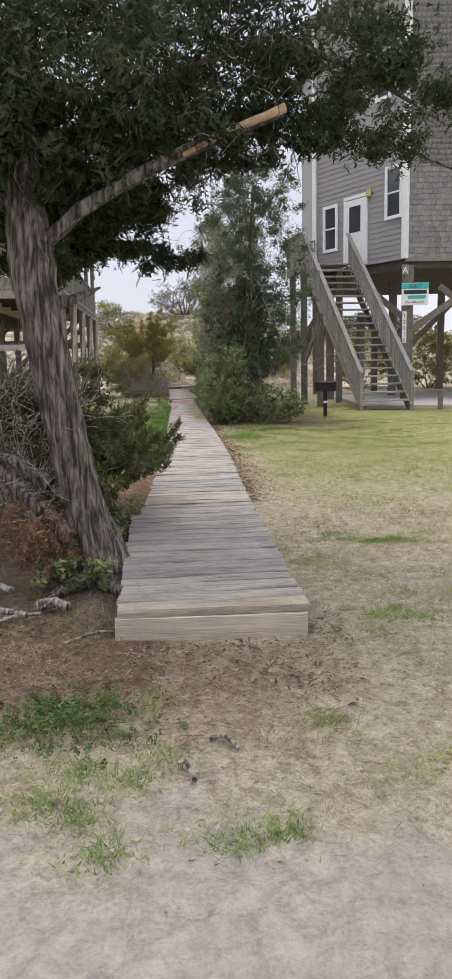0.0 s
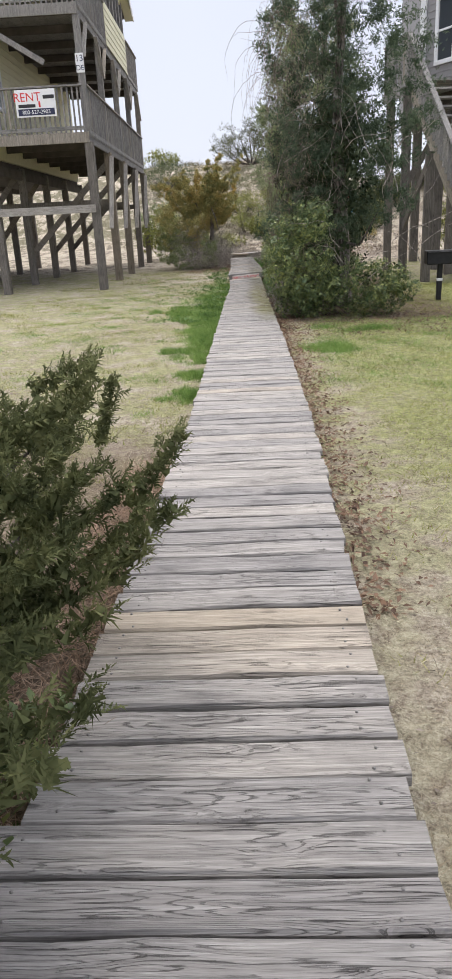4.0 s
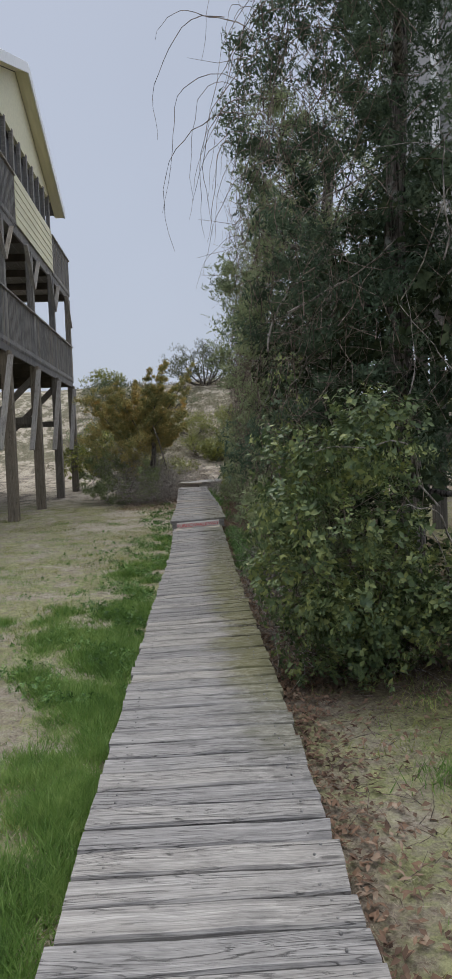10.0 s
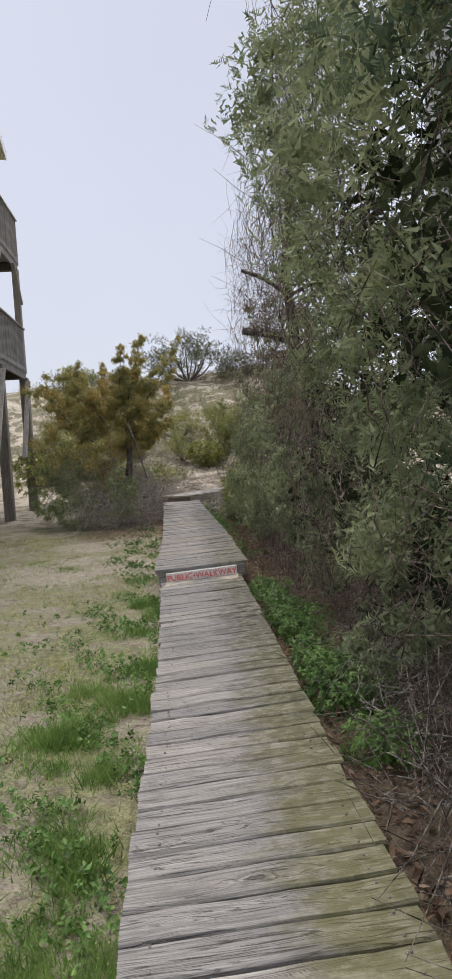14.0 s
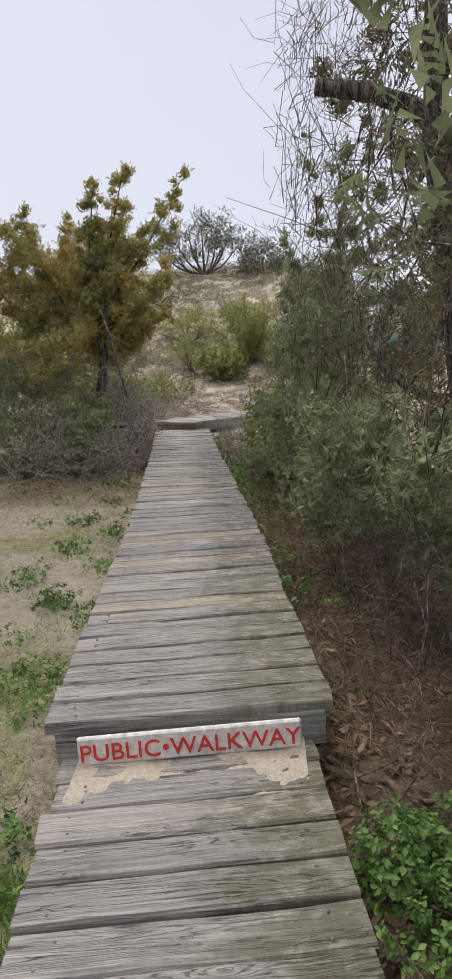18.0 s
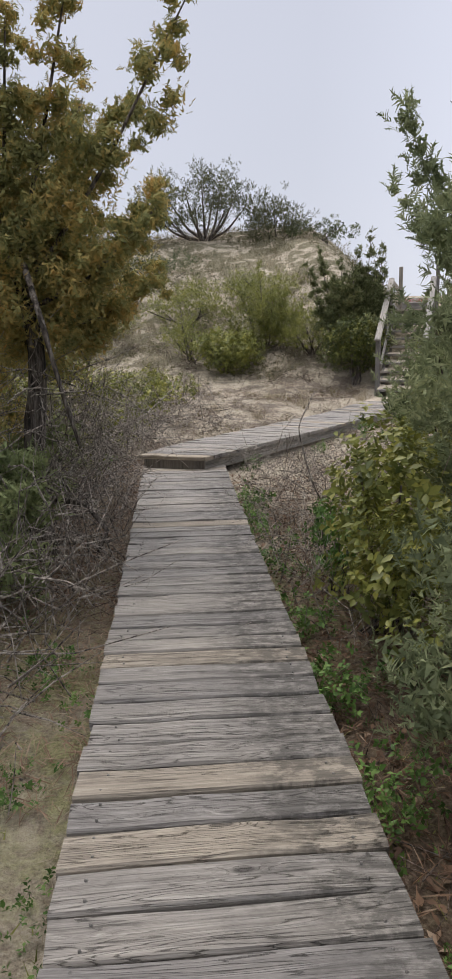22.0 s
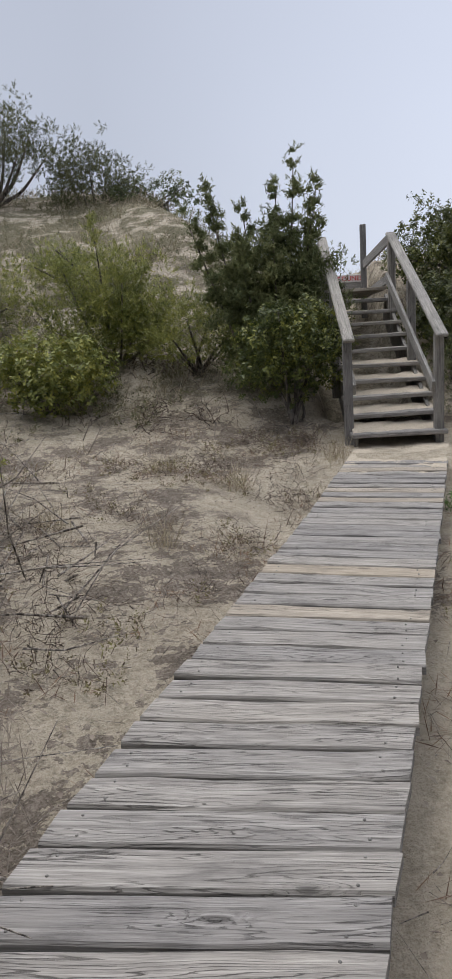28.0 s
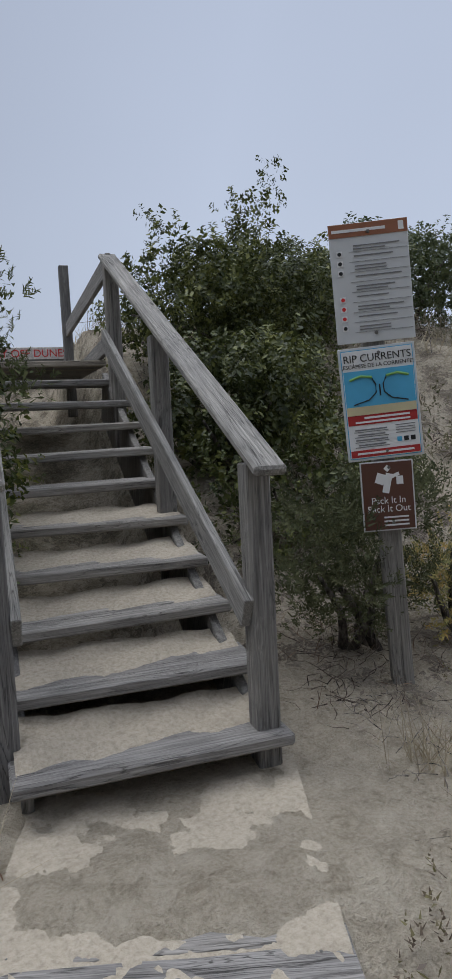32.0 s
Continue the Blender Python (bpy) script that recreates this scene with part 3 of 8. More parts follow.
    def bare_spot(x, y, r, much):
        d2 = maths(t, "ADD", maths(t, "POWER", maths(t, "SUBTRACT", px, x), 2.0), maths(t, "POWER", maths(t, "SUBTRACT", sep.outputs["Y"], y), 2.0))
        d2 = maths(t, "ADD", maths(t, "DIVIDE", d2, 2.0 * r * r), maths(t, "MULTIPLY", maths(t, "SUBTRACT", mid, 0.5), 0.7))
        return mask(d2, (0.22, much), (0.5, 0.0))

    spots = maths(t, "MAXIMUM", bare_spot(1.6, 39.6, 1.5, 0.9), maths(t, "MAXIMUM", maths(t, "MAXIMUM", bare_spot(-0.9, 34.1, 1.1, 0.95), bare_spot(-0.3, 35.4, 1.5, 0.9)), bare_spot(0.4, 39.0, 1.3, 0.8)))
    spots = maths(t, "MAXIMUM", spots, maths(t, "MAXIMUM", bare_spot(-2.7, 26.2, 1.3, 0.9), bare_spot(-2.8, 28.5, 0.9, 0.85)))
    col = blend(t, spots, col, sand)
    road = mask(maths(t, "ADD", py, maths(t, "MULTIPLY", maths(t, "SUBTRACT", mid, 0.5), 0.03)), (0.046, 1.0), (0.057, 0.0))
    col = blend(t, road, col, blend(t, maths(t, "MULTIPLY", weeds, 0.25), dirt, dry))
    t.links.new(col, b.inputs["Base Color"])
    b.inputs["Roughness"].default_value = 0.95
    b.inputs["Specular IOR Level"].default_value = 0.15
    relief(t, b, maths(t, "ADD", maths(t, "MULTIPLY", fine, 0.5), maths(t, "MULTIPLY", small, 0.9)), 1.0, 0.05)
    return m


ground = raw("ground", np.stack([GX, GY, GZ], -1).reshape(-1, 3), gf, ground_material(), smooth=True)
tagged(ground, "sandy lawn with dry grass, rising to a sand dune", "ground", kind="structure")


# ---- boardwalk: three runs of cross planks ----
D1, D2, D3 = 0.155, 0.285, 0.42
PITCH = 0.1425


def edge_at(stops, y):
    return np.interp(y, [s[0] for s in stops], [s[1] for s in stops])


RIGHT_1 = [(4.0, 1.11), (7.0, 0.86), (10.0, 0.67), (13.7, 0.35), (16.9, 0.05), (19.5, -0.20), (24.6, -0.645)]
LEFT_1 = [(4.0, 0.185), (5.2, 0.04), (6.25, -0.07), (6.4, -0.02), (8.5, -0.13), (10.2, -0.22), (12.8, -0.44), (16.9, -0.77), (19.2, -0.96), (21.6, -1.13), (24.6, -1.44)]
RIGHT_2 = [(24.3, -0.55), (26.8, -0.78), (28.4, -0.95), (31.1, -1.255), (34.6, -1.62)]
LEFT_2 = [(24.3, -1.46), (26.8, -1.66), (28.0, -1.77), (30.4, -2.02), (34.6, -2.49)]


def plank_mesh(rng, length, width, thick, skew=0.0):
    """A worn plank: ends slightly out of square, edges eased, face a little cupped."""
    n = 6
    xs = np.linspace(-length / 2, length / 2, n)
    e0, e1 = rng.normal(0, 0.003, 2)
    vs, fs = [], []
    bow = rng.normal(0, 0.0025, n)
    for k, x in enumerate(xs):
        cant = (e0 if k == 0 else e1 if k == n - 1 else 0)
        for y, z in ((-0.5, -1), (-0.5, -0.22), (-0.455, 0), (0.455, 0), (0.5, -0.22), (0.5, -1)):
            vs.append((x + cant * y * 2 + skew * y * width, y * width + rng.normal(0, 0.0012), z * thick + bow[k] + (0.0 if z == -1 else rng.normal(0, 0.0008))))
    for k in range(n - 1):
        for j in range(6):
            a, b2 = k * 6 + j, k * 6 + (j + 1) % 6
            fs.append((a, a + 6, b2 + 6, b2))
    me = bpy.data.meshes.new("plank")
    me.from_pydata(vs, [], fs + [tuple(range(6)), tuple(range((n - 1) * 6 + 5, (n - 1) * 6 - 1, -1))])
    return me


def lay_planks(parent, ends, rng, thick=0.038, gap=0.0125, fresh=(), stray=0.005):
    """One plank for each (left end, right end, z, width), each with its own small tilt and end offset."""
    inv = parent.matrix_world.inverted()
    at, rn = [], np.random.default_rng(len(ends))
    for k, (a, c, width, *more) in enumerate(ends):
        skew = more[0] if more else 0.0
        a, c = Vector(a), Vector(c)
        ja, jc = rng.normal(0, stray, 2)
        x = (c - a).normalized()
        a, c = a - x * ja, c + x * jc
        me = plank_mesh(rng, (c - a).length, width - gap * rng.uniform(0.35, 1.6), thick, skew)
        me.materials.append(NEW_BOARD if k in fresh else DECK)
        ob = new("plank", me)
        ob.parent = parent
        y = Vector((0, 0, 1)).cross(x).normalized()
        m = Matrix((x, y, x.cross(y))).transposed().to_4x4()
        m.translation = (a + c) / 2 + Vector((0, 0, rng.normal(0, 0.0022)))
        m = m @ pose(0, 0, 0, rng.normal(0, 0.35), 0, rng.normal(0, 0.25))
        ob.matrix_basis = inv @ m
        for end in (-1, 1):
            for row in (-0.25, 0.25):
                at.append(m @ Vector((end * ((c - a).length / 2 - 0.085 + rn.normal(0, 0.008)), row * width + rn.normal(0, 0.006), 0.0)))
    turn = np.arange(6) * math.pi / 3
    ring = np.stack([0.0048 * np.cos(turn), 0.0048 * np.sin(turn), 0 * turn], 1)
    nail = np.concatenate([ring + (0, 0, -0.004), ring * 0.9 + (0, 0, 0.0032)])
    sides = [(j, (j + 1) % 6, 6 + (j + 1) % 6, 6 + j) for j in range(6)] + [(6, 7, 8, 9), (6, 9, 10, 11)]
    v = (np.array([tuple(p) for p in at])[:, None] + nail[None]).reshape(-1, 3)
    f = (np.array(sides)[None] + (np.arange(len(at)) * 12)[:, None, None]).reshape(-1, 4)
    tagged(world_part(raw("nailing", v, f, NAIL), parent), "dull grey nail heads", kind="stuff")


def bank(y):
    """How far the deck leans: its right side rises and its left side sinks where the ground has settled."""
    return 0.02 * float(smooth(15.0, 20.0, y) * smooth(30.0, 26.0, y))


def run_of_planks(left, right, y0, y1, z, lag=0.0):
    out, y = [], y0 + PITCH / 2
    while y < y1:
        l, r = edge_at(left, y), edge_at(right, y)
        out.append(((l, y - lag / 2, z - bank(y)), (r, y + lag / 2, z + bank(y)), PITCH))
        y += PITCH
    return out


def stringers(parent, left, right, y0, y1, z, inset=0.08):
    """The long joists that carry the planks, and short blocks under them."""
    ys = np.linspace(y0, y1, 7)
    for edge, s in ((left, inset), (right, -inset)):
        for a, c in zip(ys, ys[1:]):
            lift = 1 if s < 0 else -1
            board("joist", (edge_at(edge, a) + s, a, z + lift * bank(a)), (edge_at(edge, c) + s, c + 0.01, z + lift * bank(c)), 0.04, 0.12, RAIL, parent)


walkway_1 = thing("boardwalk", "weathered grey cross-plank boardwalk lying low on the grass", "boardwalk", (0.63, 4.1, 0))
stringers(walkway_1, LEFT_1, RIGHT_1, 4.16, 24.6, D1 - 0.1)
board("front_board", (0.165, 4.005, D1 - 0.108), (1.105, 4.085, D1 - 0.116), 0.035, 0.145, PALE_BOARD, walkway_1, label="pale knotty front board")
walkway_2 = thing("boardwalk", "weathered boardwalk run one step up, green with algae", "boardwalk", (-1.2, 24.5, 0))
stringers(walkway_2, LEFT_2, RIGHT_2, 24.6, 34.4, D2 - 0.1)
board("front_board", (-1.44, 24.37, D2 - 0.11), (-0.58, 24.44, D2 - 0.07), 0.035, 0.12, RAIL, walkway_2)

# third run: turns to the right and runs to the stair, its planks set askew to the run and cut flush
HEAD = radians(-31.6)
ahead3, left3 = Vector((-math.sin(HEAD), math.cos(HEAD), 0)), Vector((-math.cos(HEAD), -math.sin(HEAD), 0))
START_R, RUN3, W3 = Vector((-1.77, 34.07, D3)), 6.95, 0.90
SKEW = radians(15.5)
walkway_3 = thing("boardwalk", "silver-grey plank boardwalk turning towards the dune stair", "boardwalk", (-1.77, 34.07, 0))


def run_three():
    """Planks fan from the askew first board until they lie square to the run."""
    out, s = [], PITCH * 0.5
    while s < RUN3:
        turn = SKEW * (1 - float(smooth(0.2, 4.2, s)))
        rise = Vector((0, 0, 0.06 * float(smooth(4.2, 6.4, s))))
        r = START_R + ahead3 * s + rise
        wide = W3 - 0.16 * float(smooth(1.0, 0.0, s))
        l = START_R + ahead3 * (s - wide * math.tan(turn)) + left3 * wide + rise
        out.append((tuple(l), tuple(r), PITCH + 0.004, math.tan(turn)))
        s += PITCH / math.cos(turn)
    return out


for side in (0.07, W3 - 0.24):
    for k in range(4):
        lag = -side * math.tan(SKEW) + 0.05
        a, c = START_R + ahead3 * (k * RUN3 / 4 + lag) + left3 * side, START_R + ahead3 * ((k + 1) * RUN3 / 4 + lag) + left3 * side
        board("joist", a - Vector((0, 0, 0.10)), c - Vector((0, 0, 0.10)), 0.04, 0.125, RAIL, walkway_3)
fl = START_R + left3 * (W3 - 0.21) + ahead3 * (0.04 - (W3 - 0.16) * math.tan(SKEW))
board("front_board", fl + Vector((0, 0, -0.105)), START_R + ahead3 * 0.05 + left3 * 0.05 + Vector((0, 0, -0.105)), 0.035, 0.13, PILE, walkway_3, label="dark brown-grey front board")


# ---- stair over the dune ----
stair = thing("dune_stair", "grey weathered timber stair with sand drifted over its treads", "stairs", (1.55, 40.35, 0.4), -16)
SH = radians(-16)
s_up, s_left = Vector((-math.sin(SH), math.cos(SH), 0)), Vector((-math.cos(SH), -math.sin(SH), 0))
S0 = Vector((1.905, 40.133, 0.655))
RISE, GO, SW = 0.157, 0.305, 0.88


def on_stair(along, left, z):
    return S0 + s_up * along + s_left * left + Vector((0, 0, z))


for k in range(10):
    tw = 0.02 * math.sin(k * 2.1)
    board("tread", on_stair(k * GO + 0.13 + tw, SW + 0.02 * math.cos(k * 3), k * RISE - 0.02), on_stair(k * GO + 0.13 - tw, -0.04, k * RISE - 0.02 + 0.01 * math.sin(k * 1.3)), 0.27, 0.045, DECK, stair, bevel=0.008)
for left in (0.03, SW - 0.03):
    board("stringer", on_stair(0.15, left, -0.22), on_stair(10 * GO, left, 9.6 * RISE - 0.20), 0.04, 0.36, TIMBER, stair)
for k in range(8):
    board("landing_board", on_stair(10 * GO + 0.08 + k * PITCH, SW, 9.85 * RISE), on_stair(10 * GO + 0.08 + k * PITCH, 0, 9.85 * RISE), PITCH - 0.008, 0.04, DECK, stair)
LANDZ = 9.85 * RISE
for k in range(7):
    board("landing_board", on_stair(10 * GO + 1.22 + k * PITCH, SW, LANDZ), on_stair(10 * GO + 1.22 + k * PITCH, 0, LANDZ), PITCH - 0.008, 0.04, DECK, stair)
board("step_riser", on_stair(5.26, SW, LANDZ + 0.16), on_stair(5.26, 0, LANDZ + 0.16), 0.03, 0.29, RAIL, stair)
for k in range(14):
    board("landing_board", on_stair(5.32 + k * PITCH, SW, LANDZ + 0.32), on_stair(5.32 + k * PITCH, 0, LANDZ + 0.32), PITCH - 0.008, 0.04, DECK, stair)


def stair_post(along, left, foot, top):
    p = on_stair(along, left, foot)
    return upright("post", p, 0.088, 0.088, top - foot, TIMBER, stair, -16)


for left in (0.03, SW + 0.02):
    lo = 0.0 if left < 0.5 else 0.14
    stair_post(lo + 0.10, left, -0.35, 0.93)
    stair_post(1.36, left, 0.25, 1.52)
    stair_post(2.52, left, 0.9, 2.14)
    stair_post(4.95, left, 1.2, 2.64)
    inner = left + (0.06 if left < 0.5 else -0.06)
    board("hand_rail", on_stair(lo - 0.06, left, 0.905), on_stair(2.60, left, 2.19), 0.115, 0.038, RAIL, stair, bevel=0.01)
    board("mid_rail", on_stair(lo + 0.06, inner, 0.42), on_stair(2.56, inner, 1.66), 0.035, 0.115, RAIL, stair)
    board("hand_rail", on_stair(2.56, left, 2.14), on_stair(4.95, left, 2.03), 0.035, 0.13, RAIL, stair)
    board("mid_rail", on_stair(2.56, left, 1.66), on_stair(4.95, left, 1.54), 0.035, 0.115, RAIL, stair)


# sand drifted over the lower treads, ragged where it thins out
def sand_drift(k, depth, seed):
    rng = np.random.default_rng(seed)
    nu, nv = 30, 14
    us, vs = np.linspace(-0.02, SW + 0.0, nu), np.linspace(0.0, 1.0, nv)
    pts = []
    for a in vs:
        for l in us:
            rag = 0.35 * math.sin(l * 7 + seed * 2.1) + 0.14 * math.sin(l * 31 + seed) + 0.4 * math.sin(l * 3 - seed)
            h = depth * (a - 0.34 + 0.16 * rag) * 1.15 + 0.006 * math.sin(l * 19 + a * 9 + seed) + rng.normal(0, 0.002)
            pts.append(on_stair(k * GO + 0.02 + a * (GO + 0.02), l, k * RISE + 0.004 + max(-0.02, h)))
    i, j = np.meshgrid(np.arange(nv - 1), np.arange(nu - 1), indexing="ij")
    f = np.stack([i * nu + j + 1, i * nu + j, (i + 1) * nu + j, (i + 1) * nu + j + 1], -1).reshape(-1, 4)
    ob = raw("sand_drift", np.array(pts), f, SAND, None, smooth=True)
    return tagged(ob, "pale sand drifted over a stair tread", "sand", kind="stuff")


def sand_material():
    m, t, b = nodes_of("loose_sand")
    v = coords(t)
    fine, mid = tex_noise(t, v, 60.0, 5.0, 0.65), tex_noise(t, v, 7.0, 4.0, 0.6)
    col = ramp(t, fine, [(0.25, (0.32, 0.275, 0.215)), (0.5, (0.46, 0.402, 0.322)), (0.75, (0.55, 0.49, 0.405))])
    t.links.new(blend(t, ramp(t, mid, [(0.55, (0.0,)), (0.75, (0.25,))]), col, (0.27, 0.225, 0.175)), b.inputs["Base Color"])
    b.inputs["Roughness"].default_value = 0.95
    relief(t, b, maths(t, "ADD", fine, mid), 0.8, 0.012)
    return m


SAND = sand_material()
for k, d in enumerate((0.085, 0.08, 0.07, 0.05, 0.035)):
    sand_drift(k, d, k + 1)


def sand_patch(corner, u, v, nu, nv, height, seed, label, inner, drop):
    """Blown sand lying thin over planks: it dips under the boards where it runs out."""
    rng = np.random.default_rng(seed)
    a, b2 = np.meshgrid(np.linspace(0, 1, nu), np.linspace(0, 1, nv), indexing="ij")
    p = np.array(corner)[None, None] + a[..., None] * np.array(u) + b2[..., None] * np.array(v)
    h = height(a, b2) + 0.010 * lumps(p[..., 0], p[..., 1], 0.55, seed) + 0.006 * lumps(p[..., 0], p[..., 1], 0.17, seed + 1) + rng.normal(0, 0.0012, a.shape)
    out = np.maximum(0, np.maximum(inner[0] - a, a - inner[1])) / max(inner[0], 0.01)
    p[..., 2] += np.maximum(h, -0.03) - drop * smooth(0.0, 1.0, out)
    i, j = np.meshgrid(np.arange(nu - 1), np.arange(nv - 1), indexing="ij")
    f = np.stack([i * nv + j, (i + 1) * nv + j, (i + 1) * nv + j + 1, i * nv + j + 1], -1).reshape(-1, 4)
    return tagged(raw("blown_sand", p.reshape(-1, 3), f, SAND, None, smooth=True), label, "sand", kind="stuff")


far_end = START_R + ahead3 * 5.75 + left3 * 0.005 + Vector((0, 0, 0.05))
sand_patch(tuple(far_end), tuple(left3 * 0.89), tuple(ahead3 * 1.45 + Vector((0, 0, 0.035))), 60, 70, lambda a, c: -0.024 + 0.040 * c + 0.03 * np.abs(a - 0.5) ** 1.5, 3, "pale sand blown over the last planks", (0.0, 1.0), 0.0)
sand_patch((-1.36, 24.0, D1 - 0.018), (0.71, 0.06, 0.034), (0, 0.44, 0), 50, 26, lambda a, c: -0.026 + 0.034 * c + 0.018 * np.abs(a - 0.45), 5, "sand gathered under the step board", (0.0, 1.0), 0.0)


# ---- plants ----
def world_part(ob, parent):
    ob.parent = parent
    ob.matrix_parent_inverse = parent.matrix_world.inverted()
    return ob


RG = np.random.default_rng(5)
SPRAY = cedar_frond(np.random.default_rng(3))
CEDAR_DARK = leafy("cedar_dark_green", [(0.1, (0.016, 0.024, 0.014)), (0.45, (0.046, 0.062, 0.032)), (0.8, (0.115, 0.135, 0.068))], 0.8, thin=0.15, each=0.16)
CEDAR_MID = leafy("cedar_mid_green", [(0.1, (0.024, 0.039, 0.024)), (0.45, (0.084, 0.119, 0.076)), (0.8, (0.203, 0.250, 0.155))], 0.8, thin=0.3, each=0.16)
CEDAR_BROWN = leafy("cedar_brown_green", [(0.1, (0.084, 0.090, 0.060)), (0.35, (0.168, 0.186, 0.110)), (0.55, (0.276, 0.228, 0.162)), (0.85, (0.432, 0.342, 0.252))], 0.8, each=0.16)
CEDAR_SOFT = leafy("cedar_soft_green", [(0.1, (0.102, 0.132, 0.066)), (0.45, (0.240, 0.288, 0.138)), (0.8, (0.420, 0.456, 0.228))], 0.8, each=0.16)
GREEN = leafy("bright_weed", [(0.1, (0.04, 0.09, 0.02)), (0.5, (0.12, 0.225, 0.055)), (0.85, (0.23, 0.36, 0.10))], 0.5)
SPRAY_FINE = cedar_spray(RG, 15, 0.055)
JUNIPER = leafy("juniper_green", [(0.1, (0.032, 0.042, 0.020)), (0.45, (0.105, 0.120, 0.052)), (0.8, (0.26, 0.27, 0.12))], 0.8, each=0.16)
LEAFY = leaf_spray(RG)
IVY_SPRAY = leaf_spray(RG, 6, 0.34, 0.6)


def foliage(name, puffs, spray, per_area, size, material, parent, seed, lean=None, label="", core=14, coarse=1.0):
    """Sprays over every puff, and coarser shoots inside it that close the crown."""
    rng = np.random.default_rng(seed)
    if spray is SPRAY:
        size, per_area, core = size * 0.95, per_area * 0.5, 0
    at, way = puff_points(rng, puffs, per_area)
    face = None
    if spray is SPRAY:
        face = way + rng.normal(0, 0.25, way.shape)
        way = 0.55 * way + rng.normal(0, 0.6, way.shape) + np.array([0, 0, 0.3])
    if lean is not None:
        way = way + np.array(lean)
    v, f = scatter_sprays(spray, at, way, size * rng.uniform(0.55, 1.3, len(at)), rng, face)
    if spray is SPRAY:
        # overlapping shoots that lie round each clump and close it
        num = np.clip([int(1.5 * 12.6 * (0.66 * p[1]) ** 2 / 0.0008) for p in puffs], 14, 150)
        c = np.repeat(np.array([p[0] for p in puffs], float), num, axis=0)
        r = np.repeat(np.array([(p[1], p[1], p[1] * p[2]) for p in puffs], float), num, axis=0)
        n = len(c)
        d = rng.normal(size=(n, 3))
        d /= np.linalg.norm(d, axis=1, keepdims=True)
        o = c + d * r * rng.uniform(0.15, 0.8, (n, 1))
        flat = d + rng.normal(0, 0.45, (n, 3))
        along = np.cross(flat, rng.normal(size=(n, 3)))
        along /= np.linalg.norm(along, axis=1, keepdims=True) + 1e-9
        side = np.cross(flat, along)
        side /= np.linalg.norm(side, axis=1, keepdims=True) + 1e-9
        ln, wd = rng.uniform(0.016, 0.036, (n, 1)), rng.uniform(0.006, 0.013, (n, 1))
        bl = np.stack([o - ln * along + wd * side, o + ln * along, o - ln * along - wd * side], 1).reshape(-1, 3)
        f = np.concatenate([f, np.arange(3 * n).reshape(-1, 3) + len(v)])
        v = np.concatenate([v, bl])
    if core:
        c = np.repeat(np.array([p[0] for p in puffs], float), core, axis=0)
        r = np.repeat(np.array([p[1] for p in puffs], float), core)[:, None]
        n = len(c)
        d = rng.normal(size=(n, 3))
        d /= np.linalg.norm(d, axis=1, keepdims=True)
        side = np.cross(d, rng.normal(size=(n, 3)))
        side /= np.linalg.norm(side, axis=1, keepdims=True) + 1e-9
        o = c + rng.normal(0, 0.28, (n, 3)) * r
        ln, wd = coarse * size * rng.uniform(0.35, 0.7, (n, 1)), coarse * size * rng.uniform(0.03, 0.06, (n, 1))
        bl = np.stack([o - ln * 0.5 * d, o + wd * side, o + ln * 0.5 * d, o - wd * side], 1).reshape(-1, 3)
        k = np.arange(n)[:, None] * 4
        tri = np.concatenate([k + [[0, 1, 2]], k + [[0, 2, 3]]])
        f = np.concatenate([f, tri + len(v)])
        v = np.concatenate([v, bl])
    return world_part(raw(name, v, f, material, None, label), parent)


def tube(name, path, r0, r1, material, parent, sides=8, label="", rough=0.0, seed=0):
    path = np.asarray(path, float)
    if len(path) < 6:
        k = np.linspace(0, len(path) - 1, 4 * len(path))
        path = np.stack([np.interp(k, np.arange(len(path)), path[:, j]) for j in range(3)], 1)
        path[1:-1] = (path[:-2] + 2 * path[1:-1] + path[2:]) / 4
    rad = np.linspace(r0, r1, len(path))
    v, f = tube_arrays(path, rad, sides)
    if rough:
        rng = np.random.default_rng(seed)
        c = np.repeat(path, sides, axis=0)
        v = c + (v - c) * (1 + rough * rng.normal(size=(len(v), 1)))
    cap = np.array([[(len(path) - 1) * sides + j, (len(path) - 1) * sides + (j + 1) % sides, (len(path) - 1) * sides + (j + 2) % sides, (len(path) - 1) * sides + (j + 3) % sides] for j in range(0, sides - 3 + 1, 2)])
    return world_part(raw(name, v, np.concatenate([f, cap]), material, None, label, smooth=True), parent)


def twig_cloud(name, starts, ways, lengths, material, parent, seed, r=0.004, bend=0.5, droop=0.0, steps=6, label=""):
    rng = np.random.default_rng(seed)
    ps = []
    for s, w, l in zip(starts, ways, lengths):
        p = wander(rng, s, w, l, bend, steps, droop)
        ps.append(tube_arrays(p, np.linspace(r * rng.uniform(0.7, 1.6), r * 0.35, steps + 1), 3))
    v, f = join(ps)
    return world_part(raw(name, v, f, material, None, label), parent)


def in_box(rng, n, lo, hi):
    return rng.uniform(np.array(lo), np.array(hi), (n, 3))


def random_ways(rng, n, up=0.3):
    d = rng.normal(size=(n, 3))
    d[:, 2] += up
    return d / np.linalg.norm(d, axis=1, keepdims=True)


